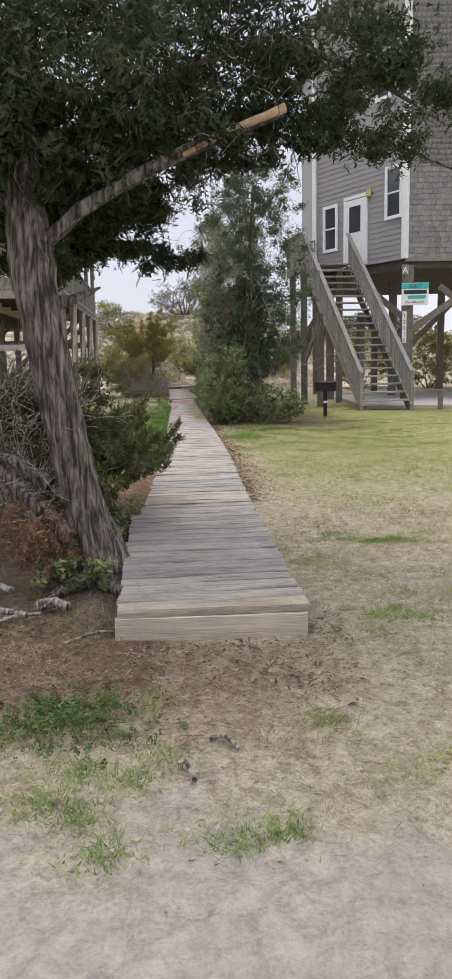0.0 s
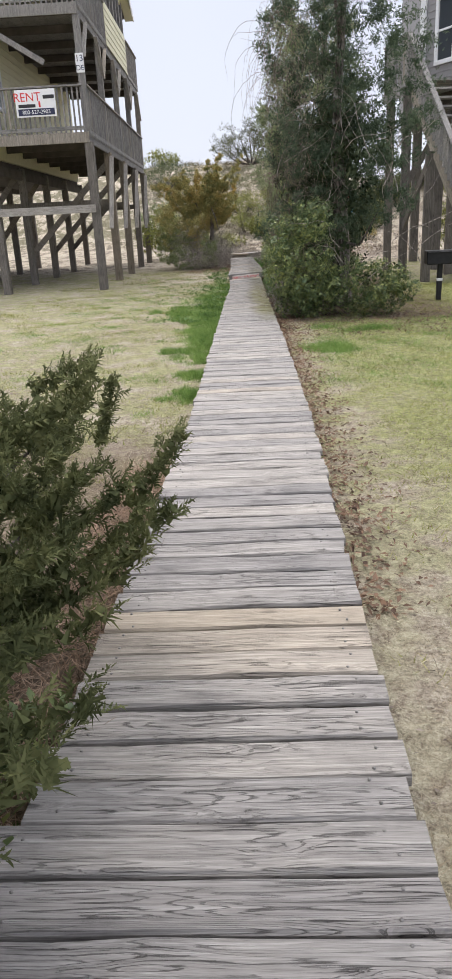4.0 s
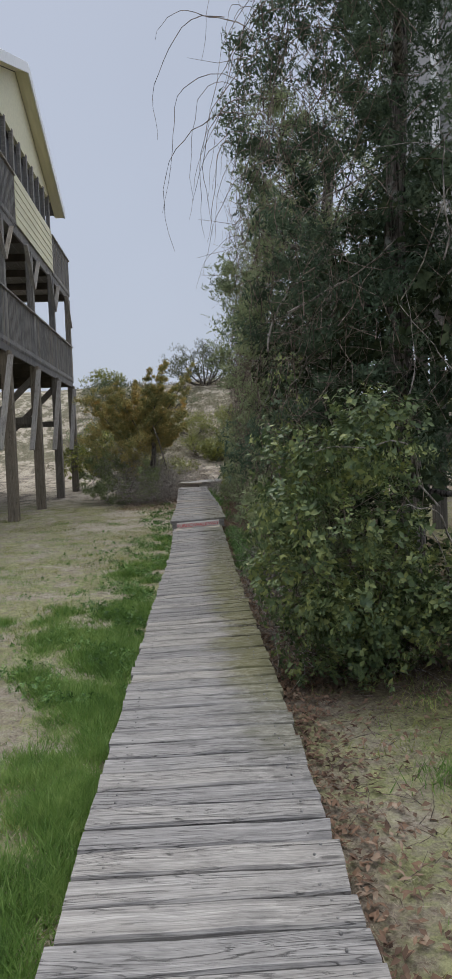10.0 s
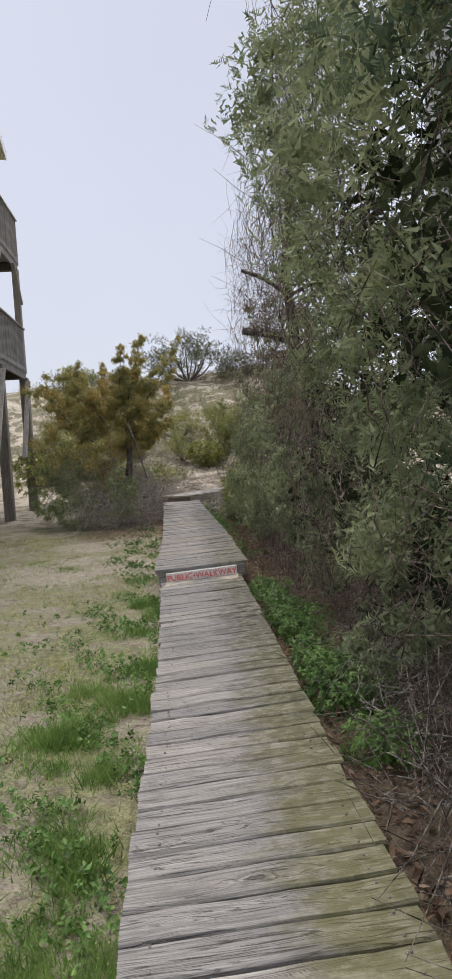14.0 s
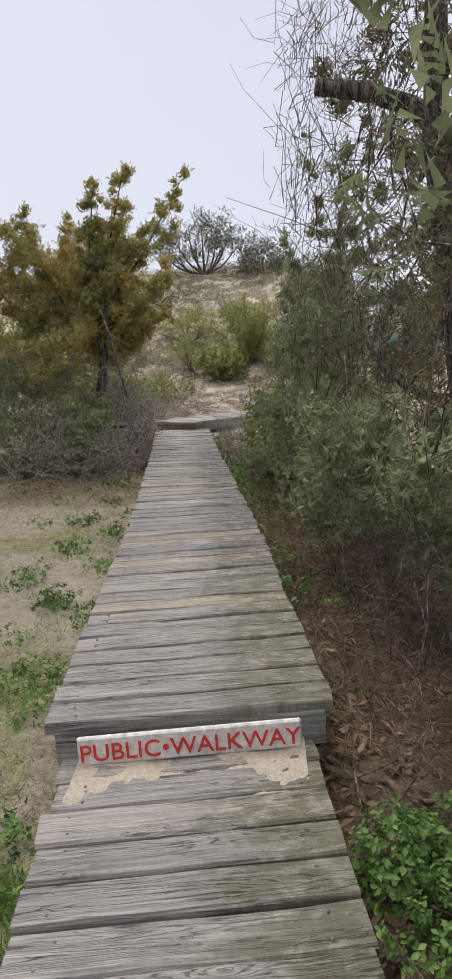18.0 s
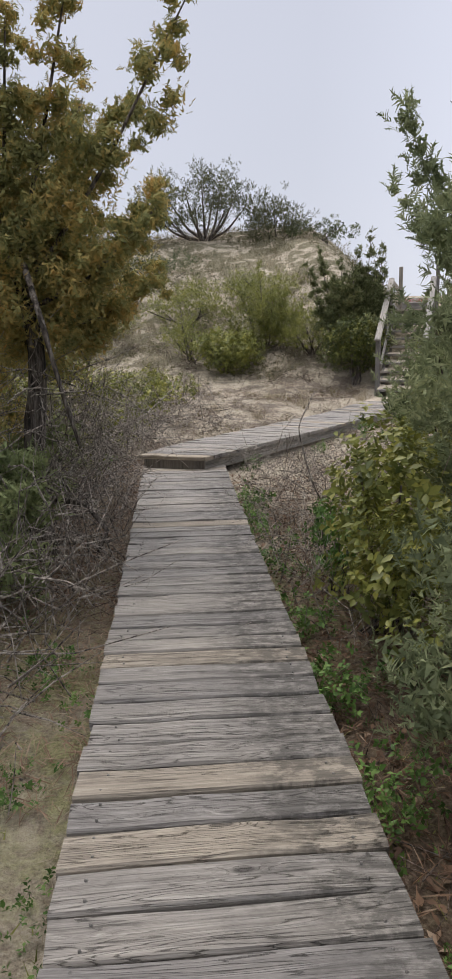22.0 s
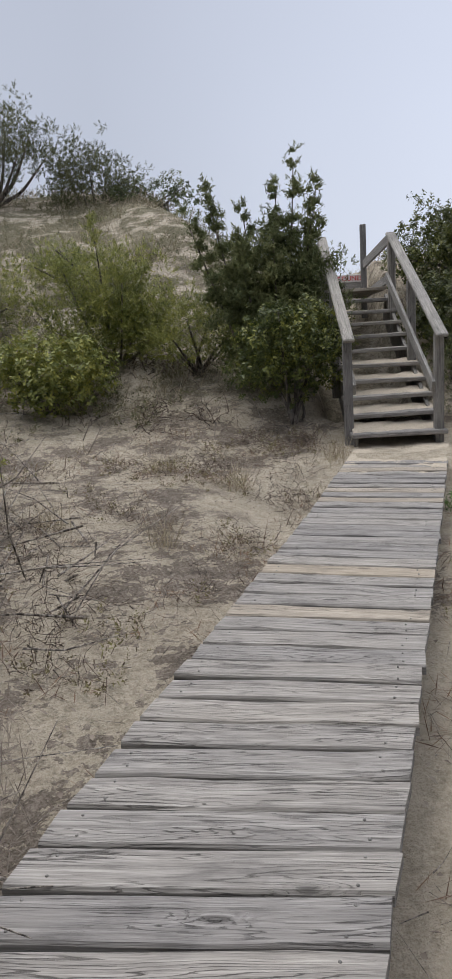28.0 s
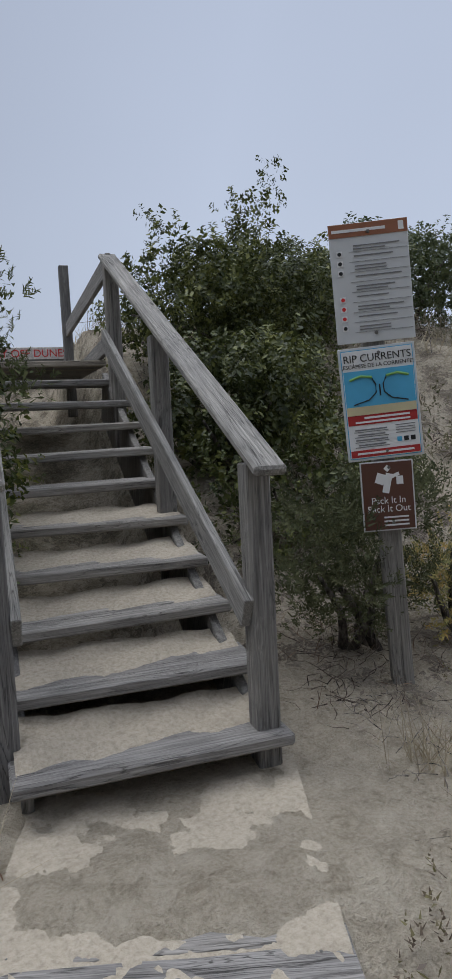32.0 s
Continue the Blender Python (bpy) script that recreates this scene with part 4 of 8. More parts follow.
def on_land(x, y, dz=0.0):
    return (x, y, float(land(x, y)) + dz)


def limbs_to(puffs, trunk, parent, material, count, seed, r=0.03):
    """Limbs that leave the trunk and end within the crown's puffs."""
    rng = np.random.default_rng(seed)
    trunk = np.asarray(trunk, float)
    pick = rng.choice(len(puffs), min(count, len(puffs)), replace=False)
    for j in pick:
        c = np.array(puffs[j][0])
        d = np.abs(trunk[:, 2] - (c[2] - 0.45 * np.hypot(*(c[:2] - trunk[:, :2].mean(0)))))
        k = int(np.argmin(d))
        a = trunk[k]
        mid = (a + c) / 2 + rng.normal(0, 0.12, 3) + np.array([0, 0, -0.08])
        tube("limb", [a, mid, c], r * rng.uniform(0.6, 1.3), 0.006, material, parent, 6, rough=0.08, seed=int(j))


# the old cedar over the start of the walk
near = thing("cedar_tree", "old red cedar leaning over the start of the boardwalk", "tree", (-0.68, 4.4, 0))
near_trunk = [(-0.66, 4.36, -0.08), (-0.72, 4.36, 0.16), (-0.80, 4.34, 0.5), (-0.87, 4.33, 0.9), (-0.93, 4.32, 1.3), (-1.0, 4.34, 1.8), (-1.03, 4.38, 2.2), (-1.06, 4.45, 2.8), (-1.0, 4.5, 3.5), (-0.9, 4.6, 4.4)]
tr = np.array(near_trunk)
kk = np.linspace(0, len(tr) - 1, 46)
tr = np.stack([np.interp(kk, np.arange(len(tr)), tr[:, j]) for j in range(3)], 1)
rr = np.interp(tr[:, 2], [-0.1, 0.1, 0.45, 1.2, 1.9, 2.6, 4.4], [0.20, 0.15, 0.115, 0.108, 0.125, 0.095, 0.05])
v, f = tube_arrays(tr, rr, 20)
ang = np.tile(np.arange(20) / 20 * 2 * np.pi, len(tr))
zz = np.repeat(tr[:, 2], 20)
flute = 1 + 0.10 * np.sin(3 * ang + 1.1 * zz) + 0.06 * np.sin(7 * ang - 2.0 * zz) + 0.03 * np.sin(13 * ang + 9 * zz)
flute = flute + 0.035 * np.random.default_rng(8).normal(size=len(flute)) + 0.05 * np.abs(np.sin(9 * ang + 3 * zz))
flute = flute + np.where(zz < 0.3, 0.35 * np.maximum(0, np.sin(4 * ang + 0.6)) * (0.3 - zz), 0)
cc = np.repeat(tr, 20, axis=0)
world_part(raw("trunk", cc + (v - cc) * flute[:, None], f, BARK, None, smooth=True), near)
CUT = plain("fresh_cut_wood", (0.47, 0.33, 0.20), 0.8, 0, 0.25, 30, 0.3)
tube("cut_limb", [(-1.0, 4.34, 1.98), (-0.7, 4.3, 2.22), (-0.3, 4.28, 2.42), (0.1, 4.27, 2.58), (0.44, 4.27, 2.70)], 0.046, 0.028, BARK, near, 10, "sawn-off limb with torn bark", 0.08, 3)
tube("cut_face", [(-0.12, 4.245, 2.475), (0.12, 4.235, 2.585), (0.455, 4.245, 2.712)], 0.012, 0.026, CUT, near, 8, "pale bare wood", 0.05, 4)
for k, (a, m2, c, r) in enumerate([((-1.0, 4.36, 1.7), (-0.85, 4.5, 1.72), (-0.68, 4.7, 1.82), 0.06), ((-1.04, 4.4, 2.3), (-0.4, 4.5, 2.9), (0.5, 4.4, 3.2), 0.05), ((-1.04, 4.45, 2.6), (-0.2, 5.2, 3.0), (0.9, 5.6, 3.0), 0.05), ((-1.05, 4.45, 2.5), (-1.7, 4.9, 2.9), (-2.3, 5.6, 3.1), 0.05), ((-1.0, 4.5, 3.0), (-0.6, 5.3, 3.0), (-0.4, 6.6, 2.7), 0.05), ((0.4, 4.4, 3.15), (1.0, 4.6, 3.0), (1.5, 4.7, 2.75), 0.025), ((-1.02, 4.4, 2.2), (-1.5, 4.2, 2.4), (-2.0, 3.9, 2.5), 0.045), ((0.7, 5.5, 3.0), (1.25, 5.3, 2.85), (1.75, 5.2, 2.6), 0.022), ((-0.3, 4.9, 2.95), (-0.05, 4.6, 2.7), (0.3, 4.35, 2.45), 0.02), ((-1.0, 4.36, 0.62), (-1.25, 4.4, 0.8), (-1.6, 4.5, 0.75), 0.05)]):
    tube("limb", [a, m2, c], r, 0.008, BARK, near, 8, "", 0.08, k)
pf = crown_puffs(RG, (-0.45, 4.9, 3.3), (1.9, 1.5, 0.72), 190, 0.27, hollow=0.1) + crown_puffs(RG, (-0.9, 4.4, 2.55), (0.75, 0.35, 0.35), 44, 0.15)
pf += crown_puffs(RG, (0.0, 4.45, 2.62), (0.85, 0.4, 0.18), 34, 0.15) + crown_puffs(RG, (1.0, 4.85, 2.95), (0.8, 0.5, 0.45), 44, 0.18)
pf += crown_puffs(RG, (-0.75, 6.2, 2.75), (0.8, 0.7, 0.22), 16, 0.17) + crown_puffs(RG, (-1.45, 4.6, 2.75), (0.75, 0.7, 0.55), 60, 0.2) + crown_puffs(RG, (-0.72, 5.1, 2.38), (0.55, 0.45, 0.24), 64, 0.15, hollow=0.0) + crown_puffs(RG, (-1.1, 4.9, 2.1), (0.3, 0.4, 0.22), 26, 0.14) + crown_puffs(RG, (-1.15, 5.6, 2.62), (0.75, 0.5, 0.36), 60, 0.17, hollow=0.0)
tube("limb", [(-1.03, 4.4, 1.95), (-0.95, 4.9, 2.16), (-0.72, 5.3, 2.2), (-0.05, 5.7, 2.08)], 0.035, 0.006, BARK, near, 8, "", 0.08, 21)
pf += bough_puffs(RG, (-1.0, 4.9, 2.2), (-0.75, 5.35, 2.2), 22, 0.15, 0.14, 0.0, 0.7) + bough_puffs(RG, (-0.8, 5.3, 2.2), (-0.05, 5.7, 2.09), 34, 0.13, 0.055, 0.0, 0.6, 0.0)
pf += crown_puffs(RG, (-1.35, 4.15, 2.75), (0.75, 0.3, 0.55), 46, 0.18, hollow=0.1)
foliage("crown", pf, SPRAY, 170, 0.10, CEDAR_DARK, near, 1, (0, 0, -0.35), core=50, coarse=0.9)
rt = np.random.default_rng(31)
n = 420
twig_cloud("twig_growth", in_box(rt, n, (-1.6, 4.0, 2.3), (0.5, 5.4, 3.3)), random_ways(rt, n, -0.1), rt.uniform(0.12, 0.35, n), BARK, near, 32, 0.003)
for k, (a, b2) in enumerate([((-0.70, 4.25, 0.02), (-0.5, 3.98, -0.02)), ((-0.72, 4.3, 0.05), (-1.0, 3.95, 0.0)), ((-0.75, 4.45, 0.05), (-1.15, 4.35, 0.0)), ((-0.62, 4.4, 0.03), (-0.45, 4.3, -0.03))]):
    tube("root", [a, ((a[0] + b2[0]) / 2, (a[1] + b2[1]) / 2, 0.05), b2], 0.07, 0.025, BARK, near, 8, "", 0.1, k)

fallen = thing("fallen_log", "weathered grey fallen cedar log leaning on the trunk", "log", (-1.1, 4.3, 0))
tube("log", [(-0.86, 4.22, 0.30), (-1.1, 4.35, 0.52), (-1.5, 4.6, 0.85), (-2.0, 4.9, 1.2)], 0.055, 0.075, BARK, fallen, 10, "", 0.06, 2)
for k, (a, b2, r) in enumerate([((-1.45, 3.75, 0.03), (-1.0, 3.62, 0.05), 0.022), ((-1.25, 3.45, 0.02), (-0.95, 3.7, 0.03), 0.014), ((-0.98, 3.78, 0.04), (-0.80, 3.72, 0.05), 0.035), ((-1.5, 4.0, 0.12), (-1.15, 3.9, 0.1), 0.03), ((-0.75, 3.3, 0.012), (-0.45, 3.42, 0.016), 0.008), ((-0.05, 2.35, 0.01), (0.05, 2.28, 0.012), 0.010), ((-0.1, 2.1, 0.01), (-0.16, 2.2, 0.012), 0.009)]):
    e = thing("stick", "broken grey stick on the ground", "stick", (a[0], a[1], 0), group="fallen sticks")
    tube("stick", [a, ((a[0] + b2[0]) / 2, (a[1] + b2[1]) / 2 + 0.03, (a[2] + b2[2]) / 2 + 0.02), b2], r, r * 0.7, TWIG, e, 6, "", 0.1, k)

rb = np.random.default_rng(39)
brush = tagged(new("dead_brush"), "grey tangle of dead twigs beneath the cedar", "brush", kind="stuff")
n = 420
twig_cloud("twigs", in_box(rt, n, (-2.4, 4.1, 0.05), (-0.95, 5.6, 1.2)), random_ways(rt, n, 0.2), rt.uniform(0.3, 0.8, n), TWIG, brush, 33, 0.004)
n = 420
twig_cloud("twigs", in_box(rb, n, (-1.75, 4.9, 0.1), (-1.0, 6.0, 1.25)), random_ways(rb, n, 0.2), rb.uniform(0.25, 0.6, n), TWIG, brush, 34, 0.005)
RUSTY = leafy("dead_cedar_needles", [(0.1, (0.09, 0.045, 0.025)), (0.5, (0.21, 0.12, 0.07)), (0.85, (0.34, 0.22, 0.14))], 0.8, 0.1)
dead = tagged(new("dead_foliage"), "rust-brown dead cedar foliage heaped at the trunk", "dead foliage", kind="stuff")
foliage("needles", crown_puffs(RG, (-1.12, 4.1, 0.3), (0.22, 0.2, 0.22), 12, 0.12), SPRAY_FINE, 420, 0.12, RUSTY, dead, 4, (0, 0, -0.8))

# low juniper beside the first planks
juniper = thing("juniper_shrub", "low dark green juniper spreading over the boardwalk edge", "shrub", (-1.3, 6.2, 0))
pf = crown_puffs(RG, (-1.40, 6.3, 0.45), (0.62, 1.25, 0.45), 60, 0.20, hollow=0.2) + crown_puffs(RG, (-0.95, 6.7, 0.62), (0.28, 0.6, 0.25), 18, 0.13) + crown_puffs(RG, (-0.9, 5.5, 0.45), (0.18, 0.4, 0.35), 14, 0.13) + crown_puffs(RG, (-1.5, 5.7, 0.95), (0.35, 0.55, 0.32), 34, 0.16) + crown_puffs(RG, (-1.12, 5.8, 1.05), (0.36, 0.45, 0.34), 36, 0.14)
foliage("crown", pf, SPRAY, 420, 0.085, JUNIPER, juniper, 6, (0.25, 0.1, 0.5))
for k in range(26):
    a = np.array([-1.35, 6.2, 0.1]) + RG.normal(0, 0.25, 3) * (1, 2, 0.1)
    c = np.array(pf[k * 3][0])
    tube("stem", [a, (a + c) / 2 + (0, 0, 0.06), c], 0.012, 0.004, BARK, juniper, 5, "", 0.1, k)
plume = []
for k in range(34):
    s = np.array([-0.8, 5.9, 0.6]) + RG.normal(0, 1, 3) * (0.12, 0.7, 0.14)
    w = np.array([0.8, 0.25, 0.6]) + RG.normal(0, 0.25, 3)
    w /= np.linalg.norm(w)
    for j in range(7):
        plume.append((s + w * 0.045 * j, 0.055 - 0.004 * j, 1.0))
foliage("outer_foliage", plume, SPRAY, 700, 0.075, JUNIPER, juniper, 7, (0.8, 0.25, 0.6))

ivy = tagged(new("ground_ivy"), "trailing green ivy along the boardwalk edge", "ivy", kind="stuff")
n = 300
at = np.stack([RG.uniform(-1.05, -0.62, n), RG.uniform(3.9, 6.0, n), RG.uniform(0.03, 0.2, n)], 1)
v, f = scatter_sprays(IVY_SPRAY, at, random_ways(RG, n, 0.9), RG.uniform(0.045, 0.085, n), RG)
world_part(raw("leaves", v, f, IVY), ivy)

# these stand where the first planks begin
NEAR = pose(0.66, 0.70, 0) @ pose(0, 3.5, 0, 0, 0, 2.5) @ pose(0, -3.5, 0)
for e in [o for o in scene.objects if o.parent is None and o.name.split(".")[0] in ("cedar_tree", "fallen_log", "stick", "dead_brush", "dead_foliage", "juniper_shrub", "ground_ivy")]:
    e.matrix_world = NEAR @ e.matrix_basis

# the dark thicket along the right of the walk
VINE = bark("dry_vine", (0.17, 0.125, 0.10), (0.36, 0.285, 0.24))


def thicket_tree(label, base, trunk, puffs, per_area, size, seed, mat, limbs=14, r0=0.16):
    e = thing("cedar_tree", label, "tree", (base[0], base[1], 0), group="cedar thicket")
    tube("trunk", trunk, r0, r0 * 0.25, BARK, e, 12, "", 0.07, seed)
    tp = np.asarray(trunk, float)
    k = np.linspace(0, len(tp) - 1, 24)
    tp = np.stack([np.interp(k, np.arange(len(tp)), tp[:, j]) for j in range(3)], 1)
    limbs_to(puffs, tp, e, BARK, limbs, seed, r0 * 0.28)
    foliage("crown", puffs, SPRAY, per_area, size, mat, e, seed, core=64, coarse=1.15)
    return e


def hedge_x(y):
    """How near the thicket comes to the walk."""
    return np.interp(y, [16.7, 17.4, 18.5, 21, 24, 26, 28, 30], [0.35, -0.05, -0.20, -0.32, -0.44, -0.50, -0.68, -0.82])


def wall_puffs(rng, y0, y1, z0, z1, count, size, depth=1.3, taper=0.6, set_back=0.0):
    """Puffs heaped up to the walk, thickest on the side that faces it; bays and bulges keep it uneven."""
    out = []
    for _ in range(count):
        y, z = rng.uniform(y0, y1), z0 + (z1 - z0) * rng.uniform() ** 0.85
        bulge = 0.16 * math.sin(2.3 * y + 1.3 * z) + 0.14 * math.sin(1.1 * y - 2.1 * z) + 0.10 * math.sin(4.1 * z + y)
        low = 0.30 * max(0.0, 1 - z / 1.1)
        lean = taper * max(0.0, (z - z0) / (z1 - z0) - 0.55)
        x = float(hedge_x(y)) + size + low + bulge + lean + set_back + depth * rng.uniform() ** 1.7
        out.append((np.array([x, y, z]), size * rng.uniform(0.6, 1.3), rng.uniform(0.7, 1.0)))
    return out


pf = wall_puffs(RG, 17.2, 19.6, 1.25, 5.6, 200, 0.22, 1.8, 0.6, 0.10) + crown_puffs(RG, (1.15, 18.4, 2.9), (1.0, 0.9, 2.6), 105, 0.27, hollow=0.0) + crown_puffs(RG, (1.35, 18.0, 5.4), (0.8, 0.8, 0.7), 36, 0.25) + crown_puffs(RG, (1.9, 17.6, 3.2), (0.7, 0.6, 2.0), 60, 0.26)
cedar_a = thicket_tree("tall dark cedar hung with dry vines beside the boardwalk", (1.2, 18.4), [on_land(1.25, 18.5, -0.1), (1.2, 18.4, 1.4), (1.1, 18.2, 3.0), (1.25, 18.2, 5.4)], pf, 150, 0.10, 41, CEDAR_MID, 9)
pf = wall_puffs(RG, 19.4, 23.4, 1.0, 5.2, 215, 0.23, 1.2)
cedar_b = thicket_tree("dense blue-green cedar overhanging the boardwalk", (1.0, 21.5), [on_land(1.1, 21.6, -0.1), (1.0, 21.5, 2), (0.9, 21.3, 4), (1.0, 21.2, 5.0)], pf, 150, 0.11, 42, CEDAR, 8)
pf = wall_puffs(RG, 24.6, 28.2, 2.2, 6.0, 90, 0.20, 1.2, 0.5, 0.42) + wall_puffs(RG, 24.4, 28.6, 0.5, 2.4, 60, 0.22, 1.1, 0.0, 0.45)
cedar_c = thicket_tree("half-bare cedar with sawn stubs and dead lower limbs", (0.8, 27.0), [on_land(0.75, 27.0, -0.1), (0.6, 27.0, 0.9), (0.42, 26.9, 1.9), (0.25, 26.7, 2.6), (0.15, 26.4, 3.6), (0.3, 26.0, 5.2)], pf, 180, 0.105, 43, CEDAR_BROWN, 14, 0.13)
tube("stub", [(0.25, 26.75, 2.75), (-0.12, 26.8, 2.9), (-0.42, 26.85, 2.95)], 0.06, 0.05, BARK, cedar_c, 9, "sawn-off stub", 0.06, 5)
tube("stub", [(0.2, 26.5, 3.3), (-0.15, 26.3, 3.5), (-0.4, 26.1, 3.55)], 0.03, 0.02, BARK, cedar_c, 7, "", 0.06, 6)
pf = wall_puffs(RG, 24.6, 29.6, 0.25, 1.1, 90, 0.2, 0.5, 0.0, -0.10) + wall_puffs(RG, 27.6, 30.2, 0.6, 1.9, 44, 0.22, 0.7, 0.3, 0.1)
for tp in ((0.0, 28.9, 3.3), (0.25, 29.3, 3.7), (0.5, 28.5, 4.2), (0.7, 29.4, 3.6)):
    pf += bough_puffs(RG, (tp[0] + 0.25, tp[1] + 0.1, 1.4), tp, 12, 0.22, 0.07)
pf += wall_puffs(RG, 17.7, 24.0, 0.2, 1.15, 130, 0.14, 0.5, 0.0, 0.18)
under = thing("juniper_shrub", "low bluish cedar growth at the foot of the thicket", "shrub", (0.3, 25.5, 0))
foliage("crown", pf, SPRAY, 240, 0.10, CEDAR, under, 44, (-0.2, 0, 0.2))
tube("stem", [on_land(0.4, 24.2, -0.05), (0.3, 24.1, 0.6), (0.2, 24.0, 1.4)], 0.03, 0.01, BARK, under, 6)

# inner leaves take the darkest cedar colours, so the thicket's deep shade is painted in
deep = tagged(new("thicket_heart"), "crowded growth deep in the thicket, coloured dark for the shade there", "thicket", kind="stuff")
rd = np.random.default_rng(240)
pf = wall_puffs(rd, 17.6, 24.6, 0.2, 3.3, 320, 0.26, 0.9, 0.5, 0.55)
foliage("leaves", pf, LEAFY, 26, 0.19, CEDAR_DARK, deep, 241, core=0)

vines = tagged(new("dry_vines"), "dry brown vines and dead twigs hanging through the thicket", "vines", kind="stuff")
n = 3600
sy, sz = 17.0 + 12.0 * rt.uniform(size=n) ** 1.7, 4.6 * rt.uniform(size=n) ** 1.6 + 0.05
sx = hedge_x(sy) + 0.12 + 0.25 * np.maximum(0, 1 - sz) + np.abs(rt.normal(0.1, 0.40, n))
wy = random_ways(rt, n, 0.15)
wy[:, 0] = np.abs(wy[:, 0]) * 0.5
twig_cloud("twigs", np.stack([sx, sy, sz], 1), wy, rt.uniform(0.2, 0.7, n), VINE, vines, 45, 0.0028, 0.7, 0.0, 3)
n = 1700
sy, sz = rt.uniform(21.5, 28.8, n), rt.uniform(0.2, 4.4, n)
sx = hedge_x(sy) + 0.08 + np.abs(rt.normal(0.15, 0.25, n))
wy = random_ways(rt, n, 0.5)
wy[:, 0] = np.abs(wy[:, 0]) * 0.4
twig_cloud("twigs", np.stack([sx, sy, sz], 1), wy, rt.uniform(0.3, 0.8, n), VINE, vines, 148, 0.0028, 0.7, 0.0, 3)
n = 60
st = np.stack([np.zeros(n), rt.uniform(17.5, 28.0, n), rt.uniform(0.2, 3.2, n)], 1)
st[:, 0] = hedge_x(st[:, 1]) + rt.uniform(0.25, 0.9, n)
twig_cloud("bare_limbs", st, np.stack([rt.uniform(0.05, 0.6, n), rt.normal(0, 0.6, n), rt.uniform(-0.1, 0.9, n)], 1), rt.uniform(0.7, 1.8, n), TWIG, vines, 149, 0.010, 0.25, 0.0, 12)
n = 44
st = np.stack([rt.uniform(-0.12, 0.5, n), rt.uniform(16.9, 18.4, n), rt.uniform(3.4, 4.7, n)], 1)
twig_cloud("hanging_vines", st, np.stack([rt.normal(-0.35, 0.3, n), rt.normal(-0.2, 0.3, n), rt.uniform(0.0, 0.5, n)], 1), rt.uniform(0.6, 1.5, n), VINE, vines, 46, 0.003, 0.35, -0.28, 14)
n = 36
st = np.stack([rt.uniform(-0.15, 0.5, n), rt.uniform(19.5, 26.5, n), rt.uniform(3.0, 5.0, n)], 1)
twig_cloud("hanging_vines", st, np.stack([rt.normal(-0.2, 0.2, n), rt.normal(0, 0.4, n), rt.uniform(-0.3, 0.3, n)], 1), rt.uniform(0.4, 0.9, n), VINE, vines, 47, 0.0028, 0.35, -0.3, 12)
n = 26
st = np.stack([rt.uniform(0.7, 2.4, n), rt.uniform(16.8, 17.2, n), rt.uniform(0.3, 2.6, n)], 1)
twig_cloud("pale_stems", st, np.stack([rt.normal(0, 0.5, n), rt.normal(-0.02, 0.1, n), rt.uniform(0.3, 1.0, n)], 1), rt.uniform(0.6, 1.6, n), TWIG, vines, 48, 0.006, 0.35, -0.03, 12)

bush = thing("ivy_bush", "glossy broadleaf bush with yellowing leaves at the thicket's foot", "bush", (0.75, 16.9, 0))
pf = crown_puffs(RG, (0.50, 16.95, 0.85), (0.50, 0.55, 0.95), 90, 0.19, hollow=0.35) + crown_puffs(RG, (1.5, 17.0, 0.4), (0.85, 0.4, 0.42), 60, 0.17)
foliage("leaves", pf, LEAFY, 260, 0.085, IVY, bush, 50)
for k in range(8):
    c = np.array(pf[k * 5][0])
    tube("stem", [on_land(0.6 + 0.1 * k, 17.1, -0.03), ((c[0] + 0.6) / 2, 17.05, c[2] * 0.5), tuple(c)], 0.012, 0.004, VINE, bush, 5, "", 0.05, k)
climb = thing("climbing_ivy", "large-leaved climbing vine hanging over the boardwalk edge", "vine", (0.34, 17.8, 0))
pf = crown_puffs(RG, (0.26, 17.75, 1.75), (0.07, 0.3, 0.55), 14, 0.09, hollow=0.3)
foliage("leaves", pf, IVY_SPRAY, 60, 0.05, IVY, climb, 51, (-0.3, 0, 0.2), core=0)
tube("stem", [on_land(0.42, 17.9, -0.03), (0.36, 17.8, 1.2), (0.28, 17.7, 2.2)], 0.014, 0.005, VINE, climb, 6)
herb = tagged(new("ground_herbs"), "bright green chickweed at the boardwalk's foot", "weeds", kind="stuff")
rh = np.random.default_rng(61)
herb_puffs = []
for hy in np.arange(20.4, 24.1, 0.13):
    for _ in range(3):
        y = hy + rh.uniform(-0.1, 0.1)
        if lumps(y, 3.0, 1.3, 2.0) < -0.35:
            continue
        x = np.interp(y, [19.5, 24.6], [-0.18, -0.62]) + 0.12 + abs(rh.normal(0.0, 0.17))
        herb_puffs.append((np.array([x, y, float(land(x, y)) + rh.uniform(0.03, 0.12)]), rh.uniform(0.07, 0.13), 0.8))
foliage("leaves", herb_puffs, LEAFY, 1500, 0.042, GREEN, herb, 62, (-0.1, -0.2, 0.6), core=20)


